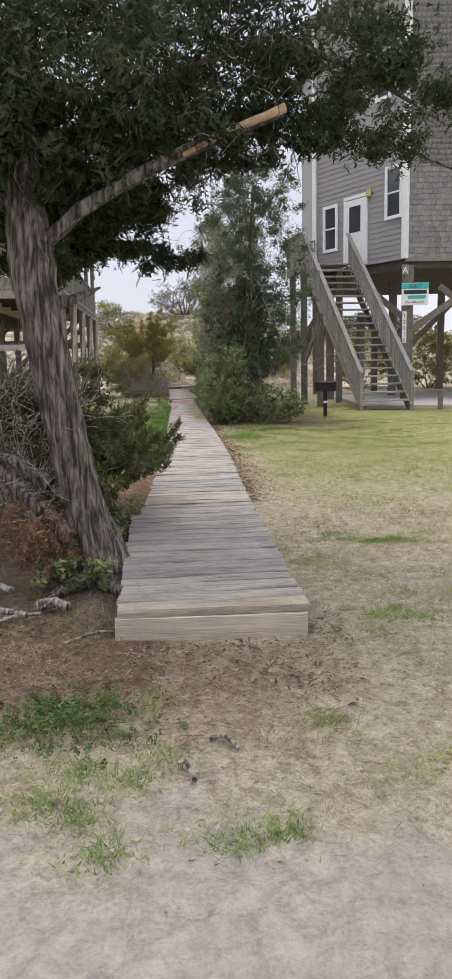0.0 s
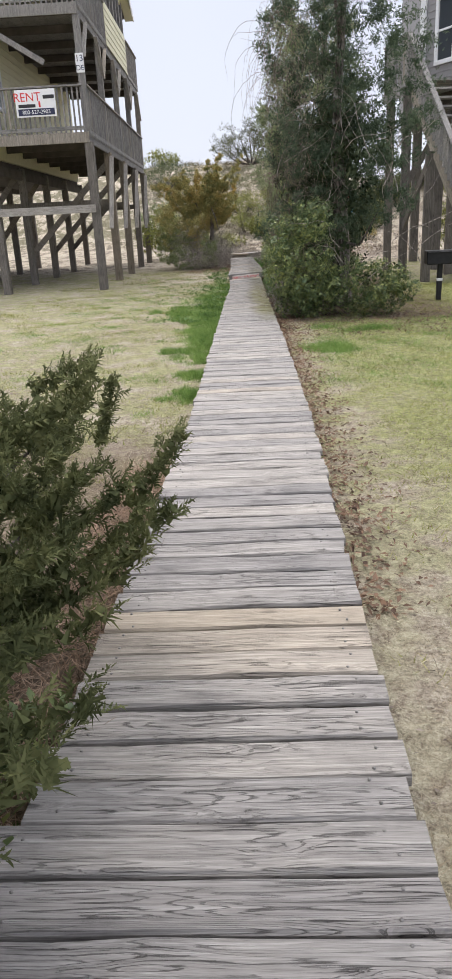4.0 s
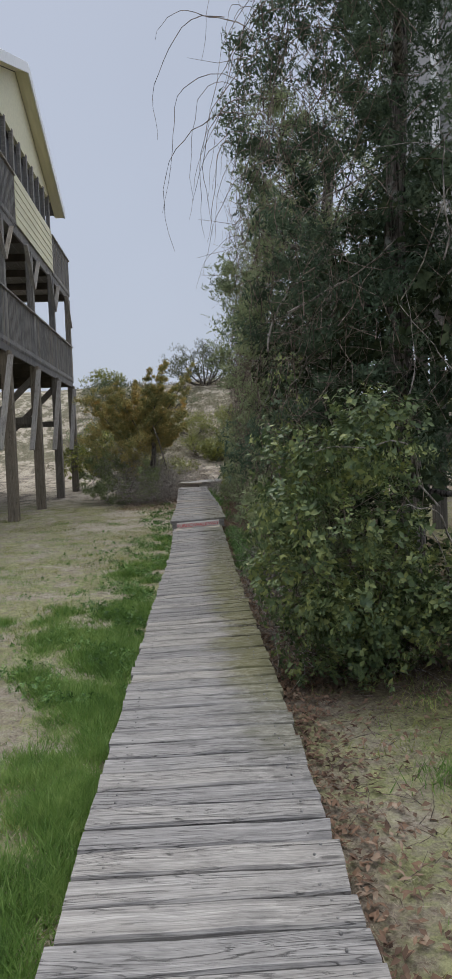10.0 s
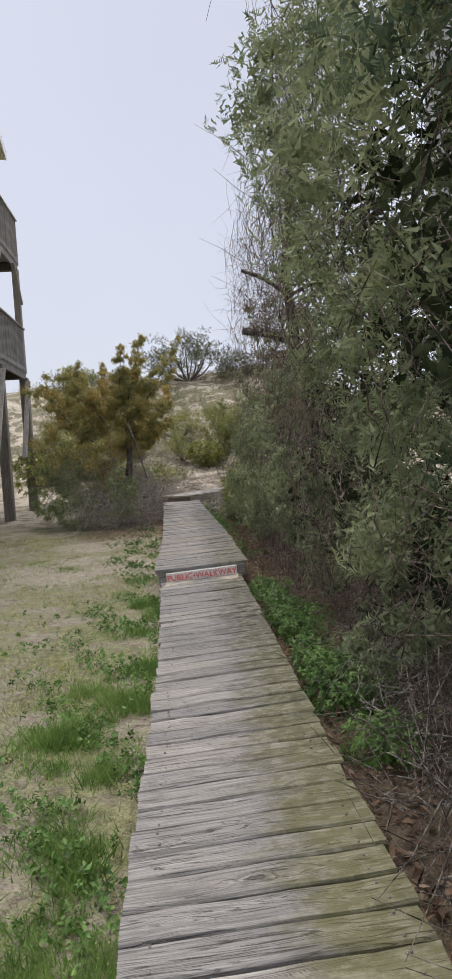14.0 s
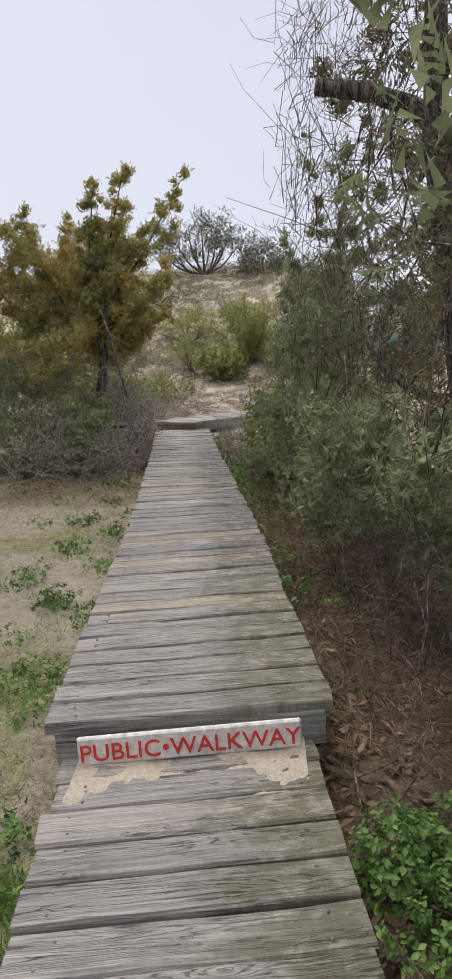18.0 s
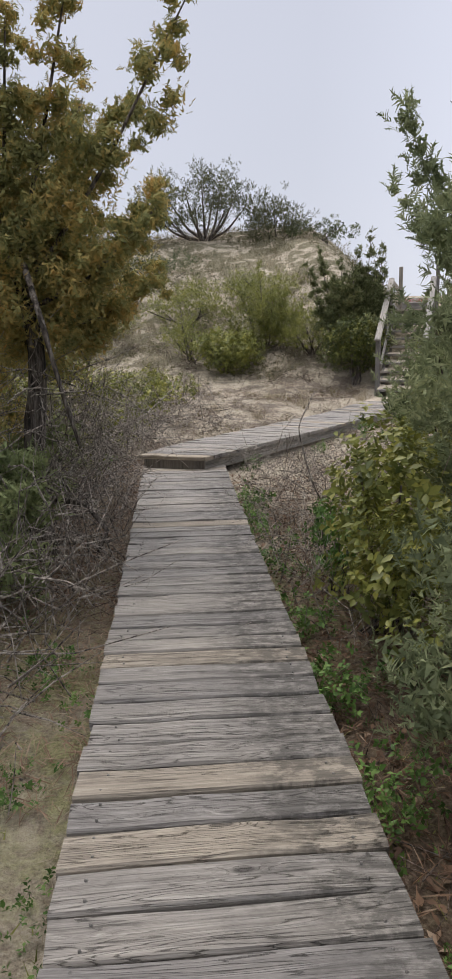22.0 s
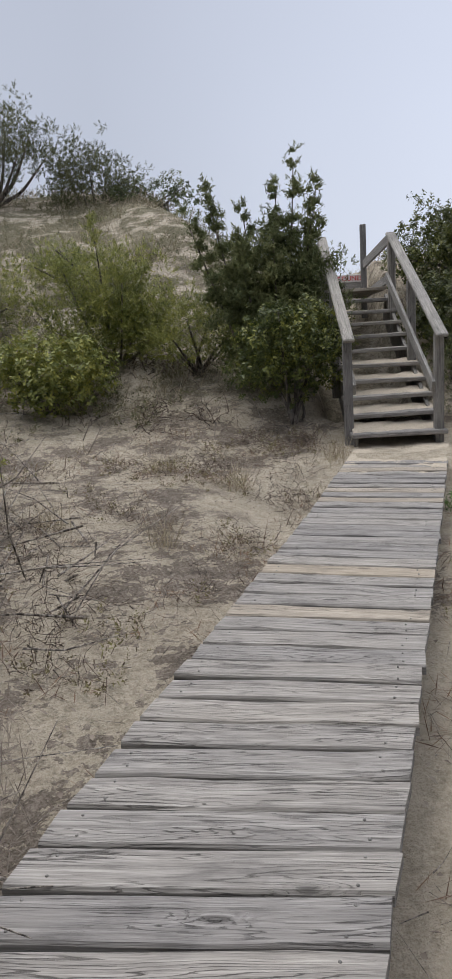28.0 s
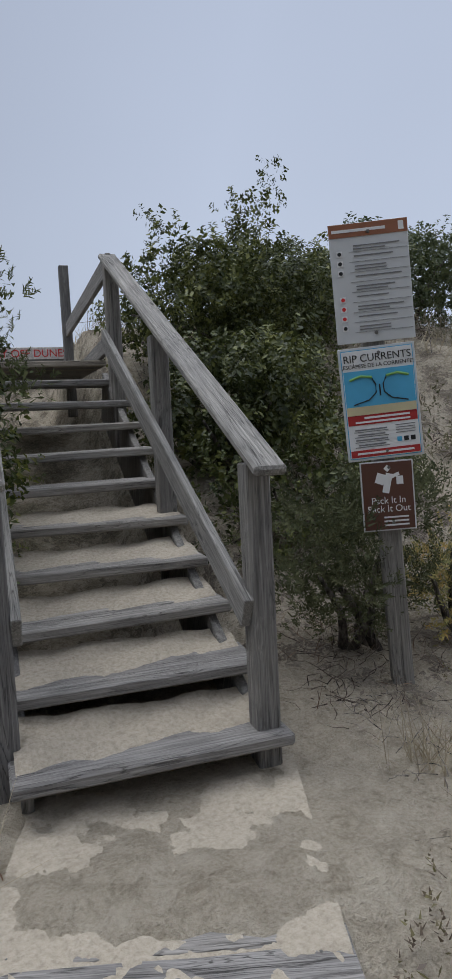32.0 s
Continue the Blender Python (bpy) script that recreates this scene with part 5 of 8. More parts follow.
# the rust-tinged cedar on the left
rust = thing("cedar_tree", "rust-tinged red cedar with ragged upswept boughs", "tree", (-3.0, 31.9, 0))
rtrunk = [on_land(-2.75, 31.6, -0.1), (-2.85, 31.7, 0.7), (-2.75, 31.7, 1.5), (-2.9, 31.8, 2.1), (-3.0, 31.8, 2.5)]
tube("trunk", rtrunk, 0.10, 0.02, BARK, rust, 10, "", 0.08, 8)
pf = crown_puffs(RG, (-3.7, 32.2, 1.6), (1.2, 1.5, 1.05), 120, 0.22, hollow=0.15) + crown_puffs(RG, (-2.75, 32.0, 1.9), (0.45, 0.7, 0.55), 34, 0.2) + crown_puffs(RG, (-4.0, 31.6, 2.7), (0.8, 0.8, 0.5), 40, 0.2)
arms = [((-2.9, 31.7, 2.0), (-2.34, 31.5, 3.85)), ((-2.85, 31.7, 1.9), (-1.60, 31.4, 3.65)), ((-3.0, 31.8, 2.2), (-2.75, 31.5, 3.6)), ((-3.2, 31.9, 2.0), (-3.75, 31.6, 3.3)), ((-2.85, 31.7, 1.8), (-1.80, 31.3, 2.45)), ((-3.3, 32.0, 2.0), (-4.6, 32.2, 3.0)), ((-2.9, 31.8, 1.6), (-2.0, 33.0, 2.9)), ((-3.0, 31.8, 2.1), (-2.6, 33.0, 3.6)), ((-2.8, 31.7, 1.7), (-1.95, 32.2, 2.05)), ((-2.9, 31.8, 2.0), (-2.1, 31.9, 3.2)), ((-3.1, 31.8, 2.2), (-3.3, 32.4, 3.4)), ((-3.3, 31.8, 1.6), (-4.2, 31.3, 2.6))]
for k, (a, c) in enumerate(arms):
    a, c = np.array(a), np.array(c)
    m2 = (a + c) / 2 + np.array([0, 0, -0.12])
    tube("limb", [a, m2, c * 0.9 + m2 * 0.1], 0.02, 0.005, BARK, rust, 6, "", 0.08, k)
    pf += bough_puffs(RG, a, c, 40, 0.20, 0.075, 0.12, 0.75, 0.12)
foliage("crown", pf, SPRAY, 440, 0.064, CEDAR_RUST, rust, 52, (0.25, 0, 0.3), core=30, coarse=1.0)
low = thing("juniper_shrub", "low grey-green cedar growth under the rusty cedar", "shrub", (-3.2, 30.6, 0))
pf = crown_puffs(RG, (-3.35, 30.6, 0.4), (0.95, 0.5, 0.3), 44, 0.17) + crown_puffs(RG, (-2.95, 32.4, 0.6), (0.22, 1.6, 0.4), 18, 0.13) + crown_puffs(RG, (-4.0, 31.4, 0.8), (0.8, 0.6, 0.6), 40, 0.2) + crown_puffs(rd, (-2.8, 30.7, 0.75), (0.28, 0.6, 0.4), 28, 0.14)
foliage("crown", pf, SPRAY, 280, 0.11, CEDAR_SOFT, low, 53, (0.2, 0, 0.3))
tube("stem", [on_land(-3.3, 30.8, -0.03), (-3.3, 30.7, 0.4), (-3.1, 30.6, 0.8)], 0.03, 0.01, BARK, low, 6)
for k, path in enumerate([[(-2.75, 31.5, 2.1), (-2.58, 31.2, 1.75), (-2.46, 31.15, 1.3), (-2.38, 31.2, 0.95)], [(-2.6, 31.3, 0.6), (-2.35, 31.1, 0.62), (-2.2, 31.05, 0.45), (-2.28, 31.1, 0.3)]]):
    tube("dead_limb", path, 0.022, 0.010, BARK, rust, 7, "dark dead limb", 0.12, k)
far_l = thing("wax_myrtle", "yellow-green wax myrtle behind the cedar", "shrub", (-5.2, 36.0, 0))
foliage("crown", crown_puffs(RG, (-5.0, 36.2, 1.2), (1.6, 1.3, 1.0), 60, 0.3), LEAFY, 90, 0.15, MYRTLE, far_l, 54)
tube("stem", [on_land(-5.1, 36.3, -0.05), (-5, 36.3, 0.5), (-5, 36.2, 1.2)], 0.05, 0.015, BARK, far_l, 6)
n = 420
twl = tagged(new("dead_brush"), "grey dead twigs under the rusty cedar", "brush", kind="stuff")
twig_cloud("twigs", np.concatenate([in_box(rt, 260, (-4.3, 30.2, 0.2), (-2.35, 33.0, 1.4)), in_box(rt, 260, (-3.9, 33.0, 0.3), (-2.75, 36.5, 1.0))]), random_ways(rt, 520, 0.1), rt.uniform(0.3, 1.0, 520), TWIG, twl, 55, 0.005)
n = 1000
st = np.concatenate([in_box(rt, 400, (-3.9, 30.6, 0.05), (-2.55, 33.6, 1.5)), in_box(rt, 600, (-4.3, 33.2, 0.05), (-2.85, 37.4, 0.8))])
twig_cloud("twigs", st, random_ways(rt, n, 0.25), rt.uniform(0.25, 0.8, n), TWIG, twl, 56, 0.0045, 0.6)
brier = thing("greenbrier", "yellow-green leaves of a brier trailing through dead twigs", "vine", (-3.3, 35.2, 0), kind="stuff")
n = 700
at = in_box(rt, n, (-4.2, 33.6, 0.15), (-2.8, 37.2, 0.85))
v, f = scatter_sprays(LEAFY, at, random_ways(rt, n, 0.4), rt.uniform(0.05, 0.11, n), rt)
world_part(raw("leaves", v, f, MYRTLE), brier)

# shrubs along the second run, right hand
myr = [("upright grey-green cedar with open boughs", (0.05, 30.6), (0.55, 1.0, 1.2), 1.35, 90, 0.2, CEDAR, SPRAY, 240, 0.12), ("leafy green shrub leaning over the planks", (-0.62, 30.3), (0.22, 1.2, 0.42), 0.68, 50, 0.15, MYRTLE, LEAFY, 220, 0.10), ("bushy yellow-green wax myrtle shrub", (0.55, 33.2), (0.55, 0.8, 0.45), 0.7, 44, 0.19, MYRTLE, LEAFY, 150, 0.11), ("small bright green leafy shrub", (-0.80, 30.9), (0.13, 0.5, 0.2), 0.42, 18, 0.11, GREEN, LEAFY, 220, 0.075), ("low yellow-green myrtle beside the planks", (0.25, 31.8), (0.45, 0.6, 0.75), 1.0, 50, 0.17, MYRTLE, SPRAY_FINE, 240, 0.11)]
for k, (lab, c, rad, zc, cnt, ps, mt, sp, den, sz) in enumerate(myr):
    e = thing("shrub", lab, "shrub", (c[0], c[1], 0))
    pf = crown_puffs(RG, (c[0], c[1], zc), rad, cnt, ps, hollow=0.25)
    if k == 0:
        for tip in ((-0.2, 30.9, 3.9), (0.1, 30.4, 3.4), (0.3, 31.2, 3.6), (-0.5, 31.0, 2.9), (-0.55, 30.2, 2.3), (-0.4, 31.6, 2.5)):
            pf += bough_puffs(RG, (0.15, 30.6, 1.6), tip, 14, 0.17, 0.05, 0.1, 0.5)
    foliage("leaves", pf, sp, den, sz, mt, e, 60 + k, (-0.1, 0, 0.4))
    for j in range(7):
        p = np.array(pf[j * 2][0])
        tube("stem", [on_land(c[0] + 0.05 * j - 0.15, c[1], -0.03), ((p[0] + c[0]) / 2, (p[1] + c[1]) / 2, p[2] * 0.55), tuple(p)], 0.016, 0.005, BARK, e, 5, "", 0.06, j)
vine2 = tagged(new("looping_vine"), "looping grey vine over the boardwalk edge", "vine")
tube("stem", [on_land(-0.62, 32.2, 0.0), (-0.85, 32.1, 0.55), (-0.95, 32.2, 0.95), (-0.8, 32.4, 1.2)], 0.008, 0.005, TWIG, vine2, 5)

# dune plants
def dune_shrub(label, c, rad, cnt, ps, mt, sp, den, sz, seed, name="dune_shrub", lift=0.5, stems=6, r=0.03, lean=(0, 0, 0.3), tips=()):
    z0 = float(land(c[0], c[1]))
    e = thing(name, label, "shrub", (c[0], c[1], z0))
    pf = crown_puffs(RG, (c[0], c[1], z0 + rad[2] * lift + rad[2] * 0.55), rad, cnt, ps, hollow=0.3)
    for tx, ty, tz in tips:
        a = np.array([c[0], c[1], z0 + rad[2]])
        b2 = np.array([c[0] + tx, c[1] + ty, z0 + tz])
        for j in range(12):
            s = j / 11
            pf.append((a * (1 - s) + b2 * s + RG.normal(0, 0.05, 3), ps * (1.1 - 0.75 * s), 1.0))
    foliage("leaves", pf, sp, den, sz, mt, e, seed, lean)
    for j in range(stems):
        p = np.array(pf[(j * 3) % len(pf)][0])
        a = np.array([c[0] + RG.normal(0, 0.06), c[1] + RG.normal(0, 0.06), z0 - 0.05])
        tube("stem", [a, (a + p) / 2 + RG.normal(0, 0.08, 3) * rad[0], p], r, r * 0.3, BARK, e, 5, "", 0.08, j)
    return e


BAY = leafy("evergreen_bay", [(0.1, (0.026, 0.036, 0.014)), (0.5, (0.085, 0.102, 0.034)), (0.85, (0.25, 0.26, 0.08))], 0.45)
OLIVE = leafy("dark_evergreen", [(0.1, (0.04, 0.055, 0.028)), (0.5, (0.095, 0.12, 0.055)), (0.85, (0.19, 0.205, 0.085))], 0.5)


YOUNG = leafy("young_cedar_green", [(0.1, (0.040, 0.052, 0.026)), (0.45, (0.140, 0.160, 0.074)), (0.8, (0.31, 0.32, 0.15))], 0.8, each=0.16)
CREST = leafy("wind_burnt_cedar", [(0.1, (0.035, 0.042, 0.024)), (0.45, (0.105, 0.115, 0.06)), (0.8, (0.21, 0.21, 0.11))], 0.8, each=0.16)
# darker copy of the myrtle leaf, shade put into its colours
MYRTLE_DEEP = leafy("shaded_myrtle_leaf", [(0.1, (0.03, 0.045, 0.016)), (0.5, (0.10, 0.125, 0.035)), (0.85, (0.34, 0.34, 0.08))], 0.42)


def wind_cedar(label, base, tips, seed, r, spread):
    """A wind-flattened crest tree: bare limbs fan out of one foot and end in flat plates of foliage."""
    z0 = float(land(base[0], base[1]))
    e = thing("crest_cedar", label, "tree", (base[0], base[1], z0))
    pf = []
    for k, (x, y, z) in enumerate(tips):
        a = np.array([base[0] + RG.normal(0, 0.12), base[1] + RG.normal(0, 0.1), z0 - 0.1])
        c = np.array([x, y, z])
        m2 = a * 0.45 + c * 0.55 + np.array([0, 0, -0.25])
        tube("limb", [a, m2, c], r, r * 0.25, BARK, e, 6, "", 0.08, k)
        for _ in range(24):
            pf.append((c + RG.normal(0, 1, 3) * np.array([spread, spread, 0.26]) + np.array([0, 0, 0.04]), 0.19 * RG.uniform(0.6, 1.3), 0.7))
    foliage("crown", pf, SPRAY_FINE, 110, 0.15, CREST, e, seed, (0, 0, 0.3))
    return e


wind_cedar("dark flat-topped cedar with bare fanning limbs", (-2.8, 51.2), [(-4.5, 51.2, 5.75), (-4.0, 50.8, 5.55), (-3.9, 51.6, 6.1), (-3.4, 51.2, 6.45), (-2.8, 51.0, 6.6), (-2.2, 51.4, 6.45), (-1.7, 51.0, 6.2), (-1.4, 51.3, 5.85), (-2.0, 50.7, 5.75), (-3.0, 50.6, 5.7), (-3.7, 51.0, 5.35), (-2.5, 51.7, 6.1)], 70, 0.06, 0.34)
wind_cedar("open dark cedar beside the crest tree", (-0.5, 51.2), [(-0.9, 51.2, 5.5), (-0.5, 51.0, 5.7), (-0.1, 51.3, 5.5), (0.2, 51.0, 5.2), (-0.7, 50.8, 5.1), (-1.1, 51.4, 5.1)], 71, 0.04, 0.26)
dune_shrub("low shrub mat on the dune crest", (1.0, 51.0), (1.3, 0.8, 0.25), 34, 0.2, OLIVE, LEAFY, 80, 0.13, 72)
dune_shrub("low yellow-green bush on the dune crest", (-8.2, 52.0), (1.3, 1.0, 0.4), 44, 0.25, MYRTLE, LEAFY, 80, 0.14, 73)
dune_shrub("dark cedar mound on the dune slope", (-7.2, 48.0), (1.5, 1.2, 0.7), 70, 0.3, OLIVE, SPRAY_FINE, 90, 0.16, 74)
def spire(label, name, c, tips, body, mt, sp, den, sz, seed, r0=0.2, cat="tree"):
    """A young tree: a stem, and upswept pointed boughs round it."""
    z0 = float(land(*c))
    e = thing(name, label, cat, (c[0], c[1], z0))
    pf = []
    for k, (x, y, z) in enumerate(tips):
        root = np.array([c[0] * 0.55 + x * 0.45, c[1] * 0.55 + y * 0.45, z0 + 0.18 * (z - z0)])
        pf += bough_puffs(RG, root, (x, y, z), 30, r0 * 1.05, 0.05, 0.05, 0.5, 0.0)
        tube("stem", [(c[0], c[1], z0 - 0.05), tuple(root), (x, y, z - 0.15)], 0.03, 0.006, BARK, e, 5, "", 0.08, k)
    pf += crown_puffs(RG, (c[0], c[1], z0 + body[2]), body, int(60 * body[0] * body[2] / 0.5) + 20, r0, hollow=0.1)
    foliage("crown", pf, sp, den, sz, mt, e, seed, (0, 0, 0.5))
    return e


spire("tall yellow-green myrtle at the dune's foot", "wax_myrtle", (-0.9, 43.6), [(-1.08, 43.5, 3.3), (-0.5, 43.5, 2.7), (-1.5, 43.5, 2.75), (-0.1, 43.6, 2.4), (-1.9, 43.6, 2.3), (-0.8, 43.2, 2.6)], (0.95, 0.6, 0.75), MYRTLE, SPRAY_FINE, 130, 0.12, 75, 0.22, "shrub")
dune_shrub("bright yellow-green myrtle at the dune's foot", (-1.75, 42.7), (0.75, 0.5, 0.42), 80, 0.19, MYRTLE, LEAFY, 170, 0.10, 76)
dune_shrub("yellow-green myrtle on the dune's foot", (-2.6, 43.4), (0.7, 0.6, 0.45), 60, 0.2, MYRTLE, SPRAY_FINE, 160, 0.11, 176)
dune_shrub("olive green shrub on the dune slope", (-2.9, 45.3), (1.2, 0.9, 0.5), 80, 0.22, MYRTLE, SPRAY_FINE, 140, 0.12, 77)
dune_shrub("olive green shrub on the dune slope", (-4.8, 44.6), (1.1, 0.9, 0.4), 60, 0.2, MYRTLE, SPRAY_FINE, 140, 0.11, 78)
dune_shrub("low olive shrub high on the dune slope", (-0.9, 46.6), (1.3, 0.9, 0.35), 60, 0.22, MYRTLE, SPRAY_FINE, 130, 0.12, 178)
dune_shrub("low green shrub on the dune slope", (-4.0, 47.6), (1.2, 0.8, 0.35), 50, 0.22, OLIVE, SPRAY_FINE, 130, 0.12, 179)
dune_shrub("dark leafy shrub at the dune's foot", (0.1, 43.0), (0.85, 0.6, 0.45), 70, 0.2, MYRTLE, SPRAY_FINE, 170, 0.11, 79)
spire("young cedar with pointed tops beside the stair", "young_cedar", (0.95, 42.3), [(1.18, 42.2, 3.75), (1.45, 42.2, 3.5), (0.98, 42.3, 3.45), (0.14, 42.3, 3.45), (-0.12, 42.2, 3.15), (0.6, 42.4, 3.2), (1.3, 42.0, 3.1), (0.4, 42.0, 2.9), (1.5, 42.4, 2.9), (0.8, 41.9, 2.9)], (0.85, 0.6, 1.0), YOUNG, SPRAY, 135, 0.10, 80, 0.26)
dune_shrub("leafy green bush crowding the stair rail", (0.82, 41.4), (0.72, 0.4, 0.62), 120, 0.15, MYRTLE_DEEP, LEAFY, 200, 0.08, 81, lift=0.75)
dune_shrub("dense dark evergreen bush beside the stair", (4.2, 43.5), (1.2, 0.8, 0.55), 170, 0.23, BAY, LEAFY, 140, 0.09, 82, tips=((0.5, 0, 1.85), (0.1, 0, 1.6), (-0.75, 0, 1.35)))
dune_shrub("dark evergreen bush behind the sign", (3.45, 42.3), (0.85, 0.5, 0.5), 90, 0.2, BAY, LEAFY, 190, 0.09, 83)
dune_shrub("rounded evergreen bush on the dune shoulder", (5.6, 44.2), (1.0, 0.8, 0.42), 90, 0.22, BAY, LEAFY, 150, 0.10, 183)
dune_shrub("dark bush on the dune top", (7.9, 44.8), (1.6, 1.0, 0.55), 100, 0.26, OLIVE, LEAFY, 120, 0.11, 84)
dune_shrub("dark bush on the dune top", (10.4, 44.4), (1.8, 1.2, 0.6), 90, 0.28, OLIVE, LEAFY, 100, 0.12, 85)
dune_shrub("feathery cedar seedling at the foot of the sign", (2.8, 40.65), (0.60, 0.36, 0.42), 60, 0.14, CREST, SPRAY_FINE, 380, 0.09, 86, "cedar_seedling")
dune_shrub("low dark scrub on the slope behind the sign", (3.35, 41.5), (0.85, 0.45, 0.38), 70, 0.16, BAY, LEAFY, 200, 0.08, 91)
dune_shrub("rust-tipped cedar seedling in sand", (3.35, 40.5), (0.35, 0.28, 0.24), 20, 0.12, CEDAR_RUST, SPRAY_FINE, 380, 0.09, 87, "cedar_seedling")
dune_shrub("low yellow-green bush beside the boardwalk bend", (-3.3, 37.9), (0.9, 0.9, 0.4), 44, 0.2, MYRTLE, LEAFY, 150, 0.105, 88)
dune_shrub("yellow-green bush beside the boardwalk bend", (-3.0, 39.6), (0.75, 0.5, 0.3), 30, 0.17, MYRTLE, LEAFY, 180, 0.095, 89)
dune_shrub("green cedar clump on the sandy slope", (-6.2, 40.5), (1.2, 1.0, 1.1), 60, 0.3, CEDAR, SPRAY, 110, 0.15, 90)
for k, (x, y, s) in enumerate([(0.35, 37.0, 0.12), (-1.28, 34.55, 0.10), (0.95, 37.6, 0.11), (0.55, 36.6, 0.13), (1.9, 37.2, 0.16), (-0.45, 35.6, 0.09), (1.2, 38.6, 0.1), (-2.95, 34.6, 0.13)]):
    dune_shrub("small green herb in the sand", (x, y), (s, s, s * 0.7), 5, s * 0.55, GREEN, LEAFY, 900, 0.05, 100 + k, "sand_herb", stems=2, r=0.004)

SPRAY_LOW = cedar_spray(RG, 9, 0.06)
DUNE_MAT = leafy("dune_mat_leaf", [(0.1, (0.07, 0.07, 0.035)), (0.35, (0.15, 0.145, 0.07)), (0.6, (0.22, 0.19, 0.13)), (0.85, (0.33, 0.29, 0.22))], 0.6)
cover = tagged(new("dune_cover"), "low olive scrub scattered over the dune face", "scrub", kind="stuff")
cp = in_box(RG, 3200, (-9, 41.8, 0), (10.5, 53, 0))
cp = cp[(lumps(cp[:, 0], cp[:, 1], 4.1, 5.0) + 0.4 * lumps(cp[:, 0], cp[:, 1], 1.7, 1.0) > 0.05) & (np.abs(cp[:, 0] - (1.55 + 0.287 * (cp[:, 1] - 40.3))) > 1.0)]
foliage("leaves", [((x, y, float(land(x, y)) + 0.06), RG.uniform(0.10, 0.30), 0.45) for x, y, _ in cp], SPRAY_LOW, 42, 0.17, DUNE_MAT, cover, 95, (0, 0, 0.4), core=4)

litter = tagged(new("dune_litter"), "dead grey-brown twigs and grass on the sand", "dead brush", kind="stuff")


def clear_of_walk(p, pad=0.03):
    """True where a point lies off the planks and the stair."""
    along, across = run3_offset(p[:, 0], p[:, 1])
    ok = ~((np.abs(across - W3 / 2) < W3 / 2 + pad) & (along > -0.5) & (along < 7.2))
    ok &= ~((p[:, 1] < 34.6) & (p[:, 1] > 3.95) & (p[:, 0] > np.interp(p[:, 1], [s[0] for s in LEFT_1 + LEFT_2[1:]], [s[1] for s in LEFT_1 + LEFT_2[1:]]) - pad) & (p[:, 0] < np.interp(p[:, 1], [s[0] for s in RIGHT_1 + RIGHT_2[1:]], [s[1] for s in RIGHT_1 + RIGHT_2[1:]]) + pad))
    return ok & ~((p[:, 1] > 39.4) & (p[:, 0] > 0.95) & (p[:, 0] < 2.15 + 0.29 * (p[:, 1] - 40)))


def scatter_litter(n, lo, hi, h, length, seed, mat, r=0.003, flat=0.3, patchy=0.0, over=0.0):
    """Short dead twigs and straws lying about, in patches where asked."""
    rng = np.random.default_rng(seed)
    p = in_box(rng, n, (*lo, 0), (*hi, 1))
    if patchy:
        w = lumps(p[:, 0], p[:, 1], 1.9, 0.3) + 0.7 * lumps(p[:, 0], p[:, 1], 0.7, 1.1)
        p = p[w + rng.normal(0, 0.12, n) > patchy - 0.35]
    p[:, 2] = land(p[:, 0], p[:, 1]) + p[:, 2] * h
    p = p[clear_of_walk(p, 0.03 - over)]
    w = random_ways(rng, len(p), 0.1)
    w[:, 2] *= flat
    w /= np.linalg.norm(w, axis=1, keepdims=True)
    twig_cloud("twigs", p, w, rng.uniform(*length, len(p)), mat, litter, seed, r, 0.55, 0.0, 2)


leaf_fall = tagged(new("leaf_litter"), "brown fallen leaves beside the boardwalk", "leaf litter", kind="stuff")


def scatter_leaves(n, lo, hi, size, seed, mat, edge=None, h=0.03, slim=0.45, patchy=None, over=0.0, rise=0.35):
    rng = np.random.default_rng(seed)
    p = in_box(rng, n, (*lo, 0), (*hi, 1))
    if patchy is not None:
        w = lumps(p[:, 0], p[:, 1], 1.9, 0.3) + 0.7 * lumps(p[:, 0], p[:, 1], 0.7, 1.1) + 0.3 * lumps(p[:, 0], p[:, 1], 0.3, 0.6)
        p = p[w + rng.normal(0, 0.15, n) > patchy]
        n = len(p)
    if edge is not None:
        right = np.interp(p[:, 1], [s[0] for s in RIGHT_1 + RIGHT_2[1:]], [s[1] for s in RIGHT_1 + RIGHT_2[1:]])
        p[:, 0] = right + 0.01 + np.abs(rng.normal(0, edge, n))
    p[:, 2] = land(p[:, 0], p[:, 1]) + 0.004 + p[:, 2] * h
    p = p[clear_of_walk(p, -over)]
    n = len(p)
    a = rng.uniform(0, 2 * np.pi, n)
    u = np.stack([np.cos(a), np.sin(a), rng.normal(0, rise, n)], 1) * (size * rng.uniform(0.5, 1.4, n))[:, None]
    w = np.stack([-np.sin(a), np.cos(a), rng.normal(0, 0.35, n)], 1) * (size * slim * rng.uniform(0.5, 1.4, n))[:, None]
    lift = np.array([0, 0, 1.0]) * (size * min(1.0, slim * 2) * rng.uniform(0.0, 0.5, n))[:, None]
    v = np.stack([p - u, p + w + lift, p + u, p - w + lift], 1).reshape(-1, 3)
    k = np.arange(n)[:, None] * 4
    world_part(raw("leaves", v, np.concatenate([k + [[0, 1, 2]], k + [[0, 2, 3]]]), mat), leaf_fall)


